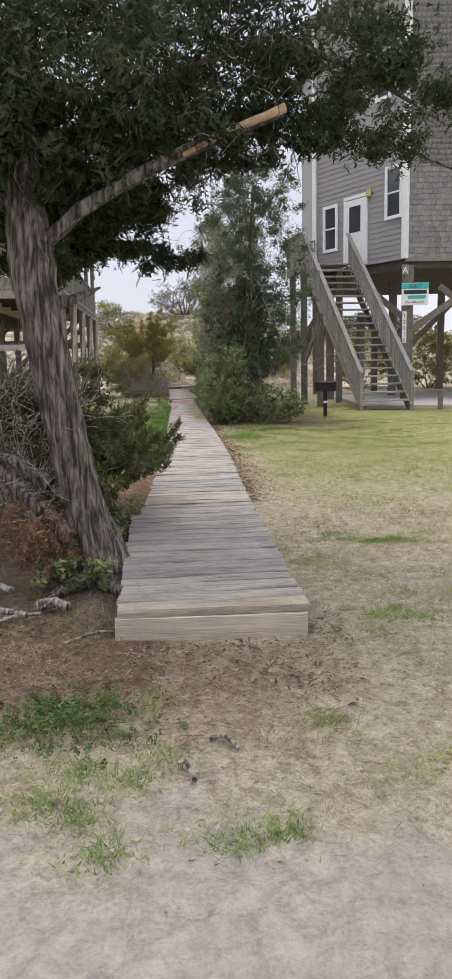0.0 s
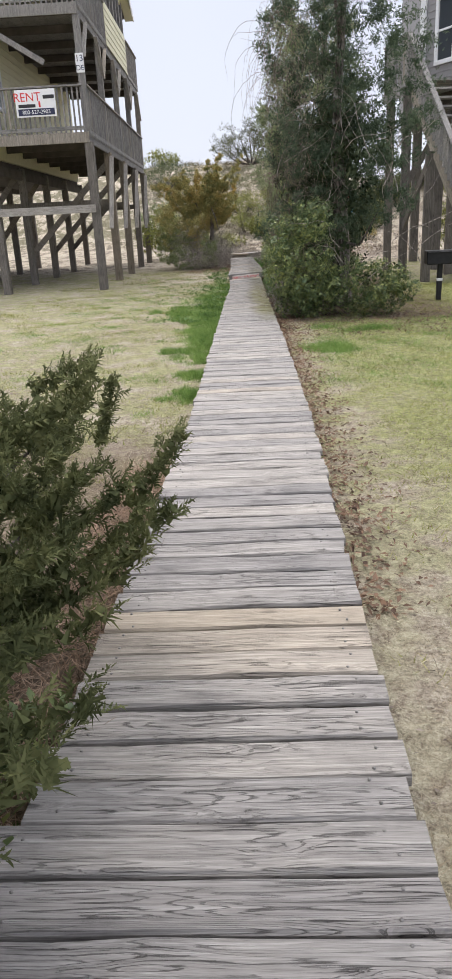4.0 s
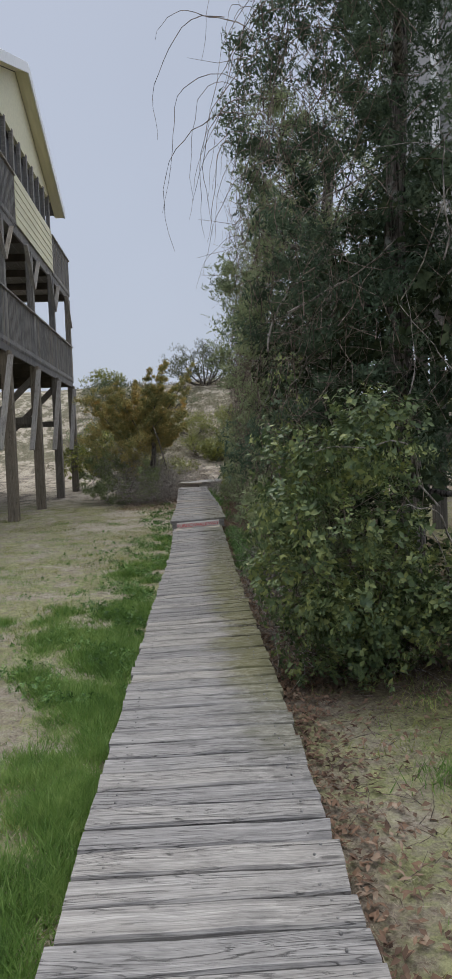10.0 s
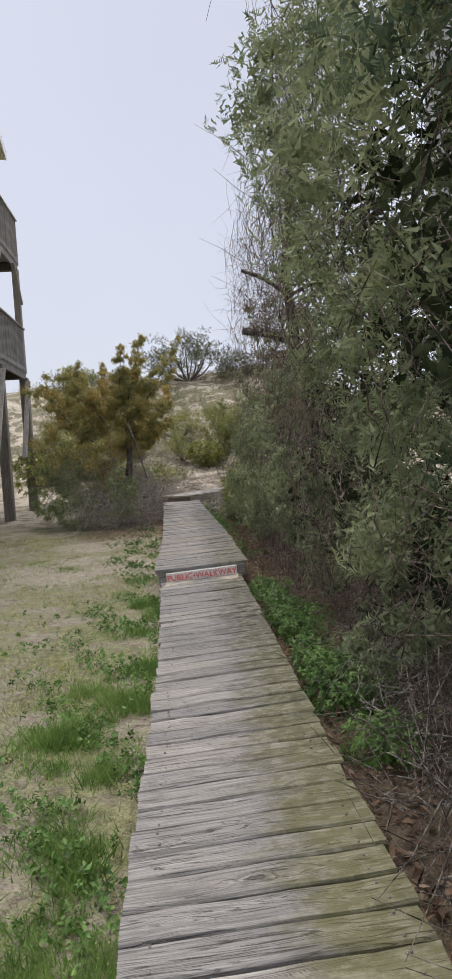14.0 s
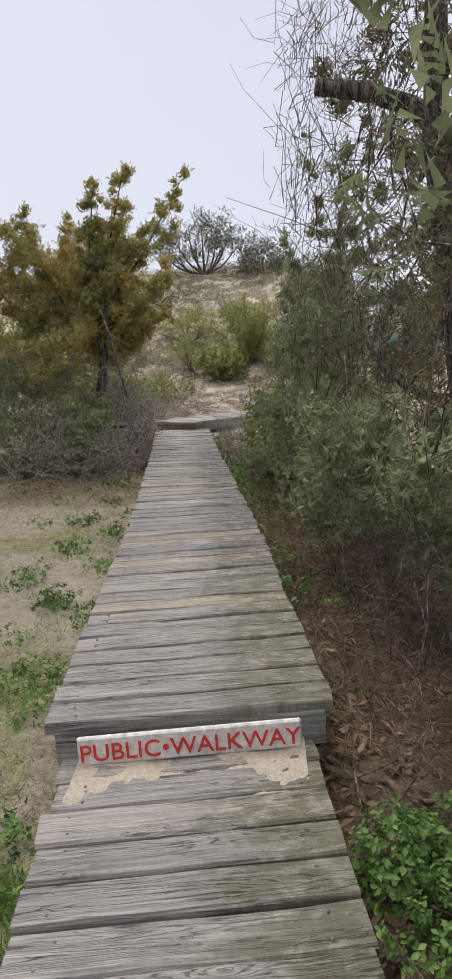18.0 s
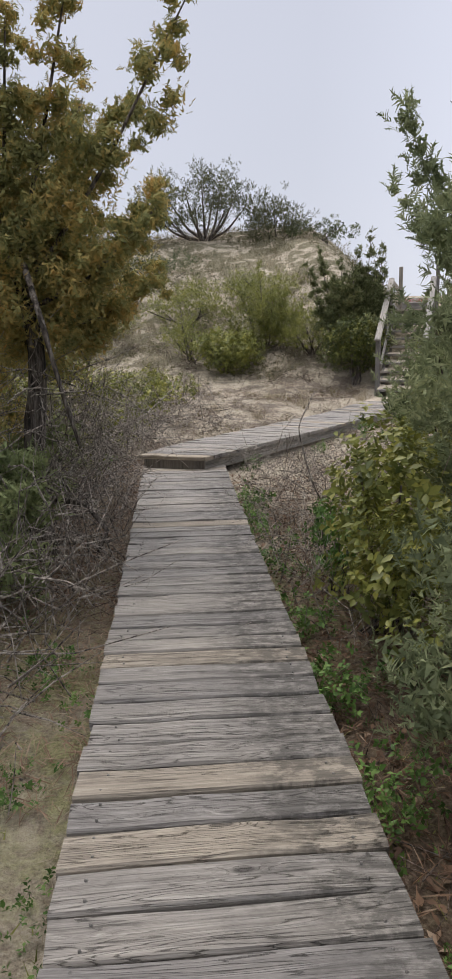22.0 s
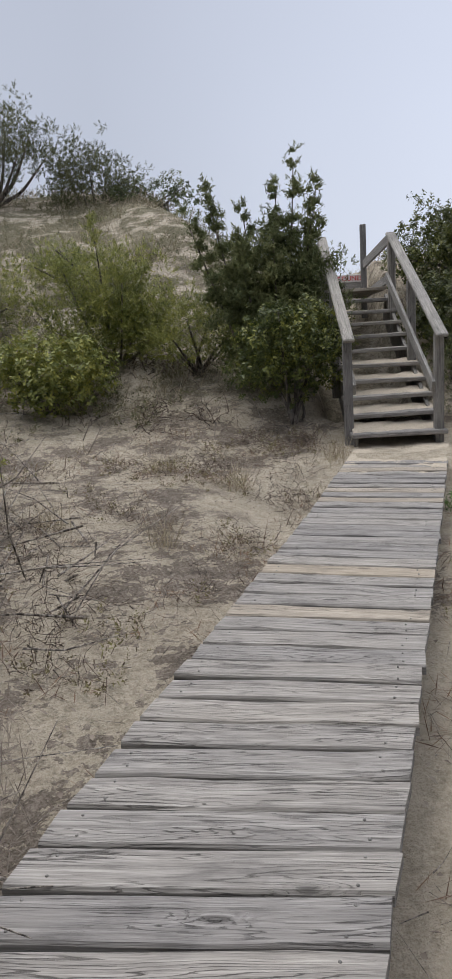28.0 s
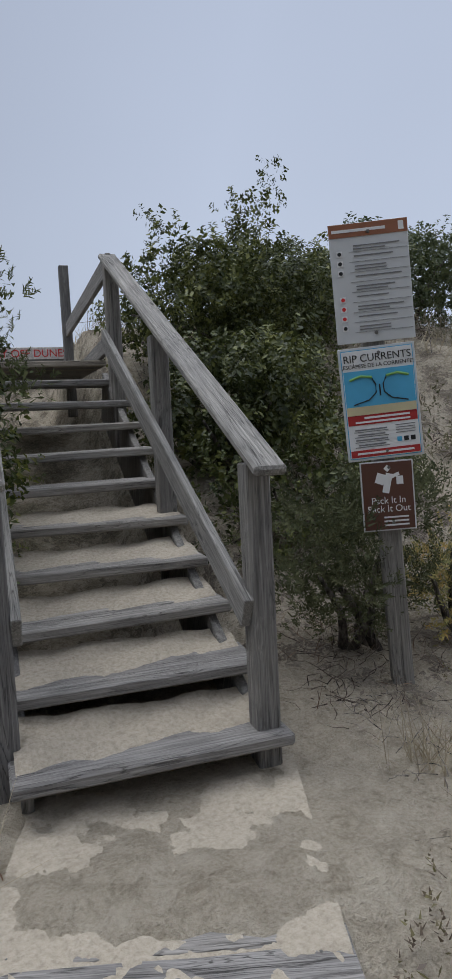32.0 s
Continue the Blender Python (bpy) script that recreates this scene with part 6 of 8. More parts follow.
# ---- litter ----
STRAW = bark("dry_straw", (0.33, 0.27, 0.19), (0.52, 0.45, 0.34))
RUST_STRAW = bark("reddish_straw", (0.27, 0.185, 0.13), (0.47, 0.36, 0.27))
SCRUB_LEAF = leafy("low_scrub_leaf", [(0.1, (0.08, 0.06, 0.045)), (0.35, (0.17, 0.13, 0.095)), (0.6, (0.20, 0.18, 0.085)), (0.85, (0.30, 0.28, 0.12))], 0.7)
DEAD_LEAF = leafy("dead_leaf", [(0.1, (0.07, 0.042, 0.03)), (0.4, (0.16, 0.10, 0.068)), (0.65, (0.25, 0.155, 0.10)), (0.9, (0.40, 0.31, 0.23))], 0.75, 0.25)
RED_STRAW = leafy("fallen_red_straw", [(0.1, (0.16, 0.10, 0.07)), (0.5, (0.34, 0.23, 0.16)), (0.9, (0.52, 0.40, 0.30))], 0.75, 0.2)
PALE_STRAW = leafy("fallen_pale_straw", [(0.1, (0.22, 0.18, 0.12)), (0.5, (0.42, 0.36, 0.26)), (0.9, (0.58, 0.52, 0.41))], 0.75, 0.2)
GREY_LEAF = leafy("bleached_dead_leaf", [(0.1, (0.15, 0.12, 0.10)), (0.5, (0.30, 0.255, 0.215)), (0.9, (0.48, 0.42, 0.36))], 0.8, 0.3)
scatter_litter(1500, (-3.9, 34.6), (1.2, 41.2), 0.05, (0.06, 0.30), 120, TWIG, 0.0015, 0.25, 0.25)
scatter_litter(420, (-3.6, 34.8), (-2.3, 38.2), 0.45, (0.3, 0.9), 121, TWIG, 0.0045, 1.0)
scatter_litter(60, (-2.6, 37.0), (-1.6, 39.8), 0.15, (0.5, 1.0), 221, TWIG, 0.006, 0.8)
scatter_litter(1500, (-1.4, 33.6), (5.2, 41.2), 0.05, (0.06, 0.28), 122, TWIG, 0.0015, 0.25, 0.25)
scatter_litter(1000, (1.0, 36.4), (5.2, 41.0), 0.12, (0.10, 0.3), 123, VINE, 0.0015, 0.6, 0.35)
scatter_litter(1000, (-3.9, 36.5), (0.5, 41.2), 0.10, (0.10, 0.3), 223, VINE, 0.0015, 0.6, 0.4)
scatter_litter(1100, (-1.1, 24.6), (0.3, 34.6), 0.10, (0.08, 0.35), 124, VINE, 0.0024, 0.5)
scatter_litter(900, (-1.4, 30.0), (0.0, 34.6), 0.35, (0.2, 0.6), 224, TWIG, 0.003, 0.9)
scatter_litter(700, (-0.9, 24.6), (0.3, 33.0), 0.04, (0.04, 0.16), 135, RUSTY, 0.0022)
scatter_litter(1000, (-3.4, 30.2), (-2.0, 35.4), 0.15, (0.10, 0.4), 125, VINE, 0.0024, 0.5)
scatter_litter(900, (-3.2, 30.5), (-2.0, 35.0), 0.04, (0.04, 0.18), 136, RUSTY, 0.0024)
scatter_litter(900, (-6.5, 40.8), (7.5, 47.0), 0.2, (0.2, 0.6), 126, TWIG, 0.004, 0.6, 0.2)
scatter_litter(900, (0.1, 14.6), (3.4, 17.4), 0.04, (0.05, 0.22), 127, VINE, 0.002)
scatter_litter(1500, (-0.1, 16.9), (1.0, 21.5), 0.4, (0.15, 0.5), 228, TWIG, 0.0028, 0.9)
scatter_litter(1100, (-0.7, 17.3), (0.9, 28.6), 0.12, (0.12, 0.55), 128, VINE, 0.0026, 0.6)
scatter_litter(1600, (-0.6, 3.0), (1.2, 4.4), 0.02, (0.03, 0.10), 129, RUSTY, 0.0011)
scatter_litter(900, (-0.45, 6.3), (0.25, 9.2), 0.07, (0.06, 0.22), 130, RUST_STRAW, 0.0016, 0.5, 0.0, 0.10)
scatter_litter(700, (-0.6, 2.4), (3.0, 4.6), 0.008, (0.02, 0.09), 131, STRAW, 0.0011)
scatter_litter(700, (0.4, 4.4), (1.9, 14.0), 0.02, (0.04, 0.14), 132, STRAW, 0.0014)
scatter_leaves(3200, (0, 7.5), (1, 17.0), 0.018, 140, DEAD_LEAF, 0.16)
scatter_leaves(5000, (0, 16.8), (1, 34.2), 0.022, 141, DEAD_LEAF, 0.34)
scatter_leaves(1500, (-0.5, 3.3), (1.3, 4.3), 0.014, 142, DEAD_LEAF)
scatter_leaves(1500, (0.1, 14.8), (3.2, 17.2), 0.02, 143, DEAD_LEAF)
scatter_leaves(1600, (-3.3, 30.6), (-2.1, 35.2), 0.022, 144, DEAD_LEAF)
scatter_leaves(4200, (-3.6, 34.4), (5.0, 41.4), 0.017, 145, GREY_LEAF)
scatter_leaves(13000, (-3.9, 34.3), (1.4, 41.4), 0.05, 150, GREY_LEAF, h=0.06, slim=0.035, patchy=0.35, rise=0.6)
scatter_leaves(11000, (-3.9, 34.3), (1.4, 41.4), 0.05, 151, DEAD_LEAF, h=0.06, slim=0.045, patchy=0.35, rise=0.6)
scatter_leaves(16000, (-1.3, 33.4), (5.4, 41.6), 0.05, 152, GREY_LEAF, h=0.06, slim=0.035, patchy=0.3, rise=0.6)
scatter_leaves(15000, (-1.3, 33.4), (5.4, 41.6), 0.05, 153, DEAD_LEAF, h=0.08, slim=0.045, patchy=0.3, rise=0.7)
scatter_leaves(16000, (-6.0, 41.4), (9.0, 46.5), 0.09, 154, GREY_LEAF, h=0.08, slim=0.03, patchy=0.0, rise=0.7)
scatter_leaves(9000, (-0.5, 6.2), (0.28, 9.3), 0.05, 155, RED_STRAW, h=0.09, slim=0.035, over=0.14, rise=0.45)
scatter_leaves(9000, (-0.6, 2.4), (3.4, 5.0), 0.022, 156, PALE_STRAW, h=0.010, slim=0.035, rise=0.3)
scatter_leaves(15000, (0.3, 4.4), (2.6, 15.0), 0.03, 157, PALE_STRAW, h=0.012, slim=0.03, rise=0.3)
scatter_leaves(9000, (-2.6, 8.5), (-0.1, 17.0), 0.03, 158, PALE_STRAW, h=0.02, slim=0.03, rise=0.35)
scatter_leaves(12000, (-4.6, 24.0), (-1.5, 31.0), 0.03, 160, PALE_STRAW, h=0.02, slim=0.04, rise=0.4)
scatter_leaves(9000, (-3.6, 30.4), (-2.0, 36.5), 0.06, 161, GREY_LEAF, h=0.2, slim=0.03, rise=0.9)
scatter_leaves(9000, (-1.1, 24.5), (0.3, 34.0), 0.05, 159, DEAD_LEAF, h=0.08, slim=0.05, rise=0.6)
scatter_leaves(1200, (-0.5, 2.2), (4.0, 7.0), 0.012, 146, GREY_LEAF)
scatter_leaves(9000, (-3.3, 28.8), (-1.85, 34.6), 0.045, 162, RED_STRAW, h=0.05, slim=0.05, rise=0.5)


scatter_leaves(5000, (-0.6, 3.0), (1.0, 4.0), 0.03, 163, RED_STRAW, h=0.012, slim=0.035, rise=0.25)


low_scrub = tagged(new("low_scrub"), "low brown-green scrub tangled over the sand beside the boardwalk", "scrub", kind="stuff")
sp2 = np.concatenate([in_box(RG, 520, (-0.9, 34.6, 0), (5.2, 41.0, 0)), in_box(RG, 300, (-3.8, 35.5, 0), (0.8, 41.6, 0))])
sp2 = sp2[(lumps(sp2[:, 0], sp2[:, 1], 1.9, 0.3) + 0.7 * lumps(sp2[:, 0], sp2[:, 1], 0.7, 1.1) > 0.05) & clear_of_walk(sp2, 0.14)]
foliage("leaves", [((x, y, float(land(x, y)) + 0.03), RG.uniform(0.06, 0.16), 0.5) for x, y, _ in sp2], SPRAY_LOW, 260, 0.075, SCRUB_LEAF, low_scrub, 96, (0, 0, 0.4), core=8)


def brush_clumps(n, lo, hi, per, height, seed, mat, r):
    """Low tangles of dead stems that rise from one foot and bend over."""
    rng = np.random.default_rng(seed)
    c = in_box(rng, n, (*lo, 0), (*hi, 1))
    c = c[(lumps(c[:, 0], c[:, 1], 1.9, 0.3) + 0.7 * lumps(c[:, 0], c[:, 1], 0.7, 1.1) + rng.normal(0, 0.15, n) > -0.05) & clear_of_walk(c, 0.2)]
    p = np.repeat(c, per, axis=0)
    p[:, :2] += rng.normal(0, 0.13, (len(p), 2))
    p = p[clear_of_walk(p, 0.06)]
    p[:, 2] = land(p[:, 0], p[:, 1]) + rng.uniform(0, 0.10, len(p))
    twig_cloud("twigs", p, random_ways(rng, len(p), 0.55), height * rng.uniform(0.5, 1.5, len(p)), mat, litter, seed, r, 0.75, -0.10, 5)


BROWN_TWIG = bark("brown_dead_stem", (0.13, 0.095, 0.075), (0.30, 0.24, 0.20))
brush_clumps(140, (-0.8, 34.8), (5.6, 41.0), 44, 0.17, 401, BROWN_TWIG, 0.0021)
brush_clumps(110, (-0.8, 34.8), (5.0, 40.6), 34, 0.15, 402, TWIG, 0.0017)
brush_clumps(90, (-3.9, 36.2), (0.6, 41.2), 40, 0.16, 403, BROWN_TWIG, 0.0018)
scatter_litter(1300, (-3.5, 28.8), (-2.05, 34.2), 0.7, (0.2, 0.65), 406, TWIG, 0.0042, 0.9)
scatter_litter(46, (-4.2, 34.2), (-2.7, 38.0), 0.4, (0.9, 1.7), 405, TWIG, 0.009, 0.5)
brush_clumps(120, (-5.0, 41.5), (7.5, 45.5), 24, 0.35, 404, BROWN_TWIG, 0.005)


# ---- grass ----
def blades(name, xy, height, material, seed, wide=0.0045, label="", cat="grass", splay=0.45):
    rng = np.random.default_rng(seed)
    xy = xy[clear_of_walk(xy, -0.015)]
    n = len(xy)
    a = rng.uniform(0, 2 * np.pi, n)
    h = height * rng.uniform(0.5, 1.4, n)
    b = np.stack([xy[:, 0], xy[:, 1], land(xy[:, 0], xy[:, 1]) - 0.004], 1)
    side = np.stack([np.cos(a), np.sin(a), 0 * a], 1) * wide * (0.6 + 0.8 * rng.uniform(size=(n, 1)))
    tilt = rng.normal(0, splay, (n, 2))
    tip = b + np.stack([tilt[:, 0] * h, tilt[:, 1] * h, h * 0.9], 1)
    v = np.stack([b + side, b - side, tip], 1).reshape(-1, 3)
    return tagged(raw(name, v, np.arange(3 * n).reshape(-1, 3), material), label, cat, kind="stuff")


def tufts(rng, centres, per, spread):
    c = np.repeat(np.asarray(centres, float), per, axis=0)
    return c + rng.normal(0, 1, c.shape) * np.asarray(spread)


CLOVER = leafy("clover_leaf", [(0.1, (0.03, 0.06, 0.018)), (0.5, (0.085, 0.15, 0.04)), (0.85, (0.17, 0.25, 0.075))], 0.6)
GRASS = leafy("lawn_blade", [(0.1, (0.15, 0.165, 0.05)), (0.5, (0.29, 0.30, 0.09)), (0.85, (0.44, 0.42, 0.17))], 0.6, 0.35)
LUSH = leafy("lush_blade", [(0.1, (0.09, 0.165, 0.04)), (0.5, (0.18, 0.295, 0.07)), (0.85, (0.31, 0.41, 0.13))], 0.55, 0.4)
DRY = leafy("dry_blade", [(0.1, (0.24, 0.195, 0.13)), (0.5, (0.41, 0.35, 0.25)), (0.85, (0.56, 0.50, 0.38))], 0.75, 0.3)
gr = np.random.default_rng(77)
cs = np.stack([gr.uniform(0.3, 8, 6500), 4.6 + 18.0 * gr.uniform(size=6500) ** 1.3], 1)
edge_r = cs[:, 0] + 0.0847 * cs[:, 1] - 1.44
keep = lumps(cs[:, 0], cs[:, 1], 3.1, 0.7) + lumps(cs[:, 0], cs[:, 1], 0.9, 2.0) * 0.6 + 0.9 * smooth(0.2, 0.9, edge_r) * smooth(5.5, 9.5, cs[:, 1]) + gr.normal(0, 0.25, len(cs)) > 0.35
keep &= edge_r > 0.25
blades("lawn_grass", tufts(gr, cs[keep], 19, (0.09, 0.09)), 0.034, GRASS, 1, 0.0032, "short yellow-green lawn grass", splay=0.8)
cs = np.stack([gr.uniform(-6, -0.3, 3600), 9.0 + 21 * gr.uniform(size=3600) ** 1.1], 1)
keep = (lumps(cs[:, 0], cs[:, 1], 3.3, 1.9) + lumps(cs[:, 0], cs[:, 1], 1.1, 0.4) * 0.6 > 0.05)
blades("lawn_grass", tufts(gr, cs[keep], 22, (0.10, 0.10)), 0.038, GRASS, 2, 0.0034, "patchy lawn grass with bare sand", splay=0.7)
n_e = 560
ey = gr.uniform(11.2, 24.3, n_e)
el = np.interp(ey, [s[0] for s in LEFT_1], [s[1] for s in LEFT_1])
ex = el - 0.02 - np.abs(gr.normal(0.0, 0.34, n_e)) * np.interp(ey, [11.2, 13, 16, 20, 24.3], [0.3, 0.5, 0.9, 1.5, 0.7])
clump = lumps(ex, ey, 1.0, 0.9) + 0.6 * smooth(0.35, 0.05, el - ex) * smooth(12.5, 16, ey) + gr.normal(0, 0.2, n_e) > 0.42 - 0.3 * smooth(13.0, 16.5, ey)
clump &= (ey < 19.2) | (lumps(ex, ey, 0.8, 0.3) + gr.normal(0, 0.2, n_e) > 0.45)
ec = np.stack([ex, ey], 1)[clump]
blades("edge_grass", tufts(gr, ec, 240, (0.055, 0.055)), 0.08, LUSH, 3, 0.003, "lush green grass clumps along the boardwalk edge", splay=0.5)
ec = tufts(gr, ec, 3, (0.15, 0.15))
blades("edge_grass", tufts(gr, ec, 90, (0.05, 0.05)), 0.045, LUSH, 13, 0.003, "short green grass along the boardwalk edge", splay=0.7)
weed = tagged(new("edge_weeds"), "low bright weeds among the grass", "weeds", kind="stuff")
n = 3600
wy2 = gr.uniform(16.5, 24.2, n)
wx = np.interp(wy2, [s[0] for s in LEFT_1], [s[1] for s in LEFT_1]) - 0.03 - np.abs(gr.normal(0, 0.5, n))
keep = lumps(wx, wy2, 1.1, 0.2) + gr.normal(0, 0.15, n) > 0.1
wx, wy2 = wx[keep], wy2[keep]
n = len(wx)
at = np.stack([wx, wy2, land(wx, wy2) + gr.uniform(0.0, 0.05, n)], 1)
v, f = scatter_sprays(LEAFY, at, random_ways(gr, n, 1.2), gr.uniform(0.03, 0.06, n), gr)
world_part(raw("leaves", v, f, GREEN), weed)
cs = np.stack([gr.uniform(-4.2, -0.8, 1500), gr.uniform(12.0, 27.0, 1500)], 1)
keep = lumps(cs[:, 0], cs[:, 1], 1.5, 2.6) + 0.5 * lumps(cs[:, 0], cs[:, 1], 0.5, 0.6) > 0.3
blades("lawn_grass", tufts(gr, cs[keep], 60, (0.10, 0.10)), 0.032, LUSH, 23, 0.003, "low green patches in the sandy lawn", splay=0.8)
# a patch of clover beside the start
at = np.stack([gr.normal(0.12, 0.17, 620), gr.normal(3.2, 0.13, 620), gr.uniform(0.0, 0.03, 620)], 1)
at[:, 2] += land(at[:, 0], at[:, 1])
v, f = scatter_sprays(LEAFY, at, random_ways(gr, len(at), 1.2), gr.uniform(0.018, 0.036, len(at)), gr)
world_part(raw("leaves", v, f, CLOVER), weed)
# low green patches in the lawn before the thicket
cs = np.stack([gr.uniform(0.7, 4.0, 700), gr.uniform(11.5, 16.8, 700)], 1)
keep = lumps(cs[:, 0], cs[:, 1], 1.4, 0.8) + 0.6 * lumps(cs[:, 0], cs[:, 1], 0.5, 1.6) > 0.05
blades("lawn_grass", tufts(gr, cs[keep], 55, (0.10, 0.10)), 0.03, LUSH, 24, 0.003, "low green patches in the lawn", splay=0.8)
# weeds and tufts left of the second run
n = 260
wy2 = gr.uniform(24.8, 30.4, n)
wx = np.interp(wy2, [s[0] for s in LEFT_2], [s[1] for s in LEFT_2]) - 0.06 - np.abs(gr.normal(0, 0.5, n))
cs = np.stack([wx, wy2], 1)
keep = lumps(wx, wy2, 0.9, 0.5) > 0.25
at = tufts(gr, cs[keep], 14, (0.06, 0.06))
at = np.concatenate([at, (land(at[:, 0], at[:, 1]) + gr.uniform(0.0, 0.06, len(at)))[:, None]], 1)
at = at[clear_of_walk(at, 0.0)]
v, f = scatter_sprays(LEAFY, at, random_ways(gr, len(at), 1.0), gr.uniform(0.025, 0.05, len(at)), gr)
world_part(raw("leaves", v, f, GREEN), weed)
# weeds along the right edge of the second run
n = 420
wy2 = gr.uniform(25.6, 33.6, n)
wx = np.interp(wy2, [s[0] for s in RIGHT_2], [s[1] for s in RIGHT_2]) + 0.03 + np.abs(gr.normal(0.05, 0.16, n))
keep = lumps(wx, wy2, 0.8, 1.5) > 0.2
at = tufts(gr, np.stack([wx, wy2], 1)[keep], 7, (0.05, 0.06))
at = np.concatenate([at, (land(at[:, 0], at[:, 1]) + gr.uniform(0.02, 0.16, len(at)))[:, None]], 1)
at = at[clear_of_walk(at, 0.0)]
v, f = scatter_sprays(LEAFY, at, random_ways(gr, len(at), 1.0), gr.uniform(0.035, 0.065, len(at)), gr)
world_part(raw("leaves", v, f, GREEN), weed)
# green tufts in the dry lawn: beside the start, and in the right-hand lawn
cs = np.array([(0.0, 3.15), (0.15, 3.2), (0.3, 3.1), (-0.15, 3.05), (0.05, 3.35), (-0.3, 3.2), (0.25, 2.85), (0.42, 2.8), (0.5, 2.95), (0.15, 2.68), (0.3, 2.62), (0.38, 2.45), (0.75, 2.5), (0.9, 2.55), (1.1, 3.2), (1.5, 4.3), (1.62, 4.4), (1.7, 4.25), (1.75, 5.9), (1.85, 5.9), (1.95, 5.95), (1.6, 6.0), (1.5, 6.15), (1.4, 6.0), (2.05, 5.85)])
blades("grass_tufts", tufts(gr, cs, 260, (0.055, 0.045)), 0.026, LUSH, 4, 0.0026, "green grass tufts in the dry lawn", splay=0.8)
cs = np.array([(0.80, 13.7), (0.95, 13.8), (0.70, 13.95), (0.88, 14.1), (1.05, 13.6), (1.0, 13.95), (1.3, 15.3), (1.5, 15.4), (1.65, 15.3), (0.85, 15.6)])
blades("grass_tufts", tufts(gr, cs, 420, (0.10, 0.09)), 0.075, LUSH, 14, 0.003, "green grass tufts in the lawn", splay=0.6)
cs = np.stack([gr.uniform(-0.6, 3.4, 2600), gr.uniform(2.5, 6.4, 2600)], 1)
keep = lumps(cs[:, 0], cs[:, 1], 1.7, 0.2) + gr.normal(0, 0.4, len(cs)) > -0.15
blades("dry_grass", tufts(gr, cs[keep], 26, (0.06, 0.06)), 0.016, DRY, 5, 0.0022, "flattened dry grass", splay=1.4)
keep = lumps(cs[:, 0], cs[:, 1], 1.3, 2.2) + gr.normal(0, 0.25, len(cs)) > 0.25
blades("lawn_grass", tufts(gr, cs[keep], 44, (0.06, 0.06)), 0.018, GRASS, 15, 0.0022, "thin yellow-green grass", splay=1.1)
cs = np.stack([gr.uniform(0.3, 3.6, 1800), gr.uniform(4.5, 16, 1800)], 1)
blades("dry_grass", tufts(gr, cs, 22, (0.1, 0.1)), 0.020, DRY, 6, 0.0024, "flattened dry grass", splay=1.3)
cs = np.stack([gr.uniform(-3.0, -0.2, 900), gr.uniform(8, 18, 900)], 1)
blades("dry_grass", tufts(gr, cs, 22, (0.1, 0.1)), 0.024, DRY, 7, 0.0024, "flattened dry grass", splay=1.3)
cs = np.array([(-2.62, 33.0), (-2.66, 33.4), (-2.6, 32.7), (-2.58, 32.5), (2.6, 39.7), (2.9, 39.9), (2.75, 39.5), (2.35, 39.9), (3.3, 40.0), (1.0, 40.0), (0.75, 40.1), (-1.2, 38.3), (-0.4, 39.4), (-1.9, 38.9), (-0.9, 40.2), (2.2, 38.6), (3.0, 38.4)])
blades("dune_grass", tufts(gr, cs, 70, (0.06, 0.06)), 0.26, DRY, 8, 0.0026, "dry dune grass")
cs = np.stack([gr.uniform(-7, 9, 260), gr.uniform(42.5, 56, 260)], 1)
blades("dune_grass", tufts(gr, cs, 40, (0.2, 0.2)), 0.26, DRY, 9, 0.006, "dry dune grass on the slope")


# ---- yellow house on pilings ----
def siding_paint(name, colour):
    m, t, b = nodes_of(name)
    rnd = own_random(t)
    n = tex_noise(t, coords(t, "Object", (0.6, 6, 6)), 2.0, 5.0, 0.6)
    col = ramp(t, n, [(0.3, tuple(c * 0.86 for c in colour)), (0.6, colour)])
    col = blend(t, 1.0, col, ramp(t, rnd, [(0, (0.94, 0.94, 0.93)), (1, (1.04, 1.04, 1.03))]), "MULTIPLY")
    t.links.new(col, b.inputs["Base Color"])
    b.inputs["Roughness"].default_value = 0.62
    return m


YELLOW = siding_paint("pale_yellow_paint", (0.70, 0.665, 0.46))
WHITE = plain("white_trim_paint", (0.78, 0.79, 0.80), 0.5, 0, 0.05)
# underfloor timber: the shade beneath the floors is put into its dark colour
SHADOWY = plain("shade_toned_underfloor_timber", (0.085, 0.072, 0.06), 0.9, 0, 0.3, 3)
GLASS_M, gt, gb = nodes_of("window_glass")
gb.inputs["Base Color"].default_value, gb.inputs["Roughness"].default_value = (0.05, 0.06, 0.07, 1), 0.06
gb.inputs["Specular IOR Level"].default_value = 0.9
SHINGLE_COL = wood("grey_cedar_shingle", (0.10, 0.10, 0.10), (0.245, 0.24, 0.24), (0.35, 0.345, 0.345), axis=2)
SIDING_GREY = siding_paint("weathered_grey_siding", (0.30, 0.295, 0.30))
BRACE = wood("pale_brace_timber", (0.12, 0.105, 0.09), (0.36, 0.34, 0.315), (0.48, 0.455, 0.42))


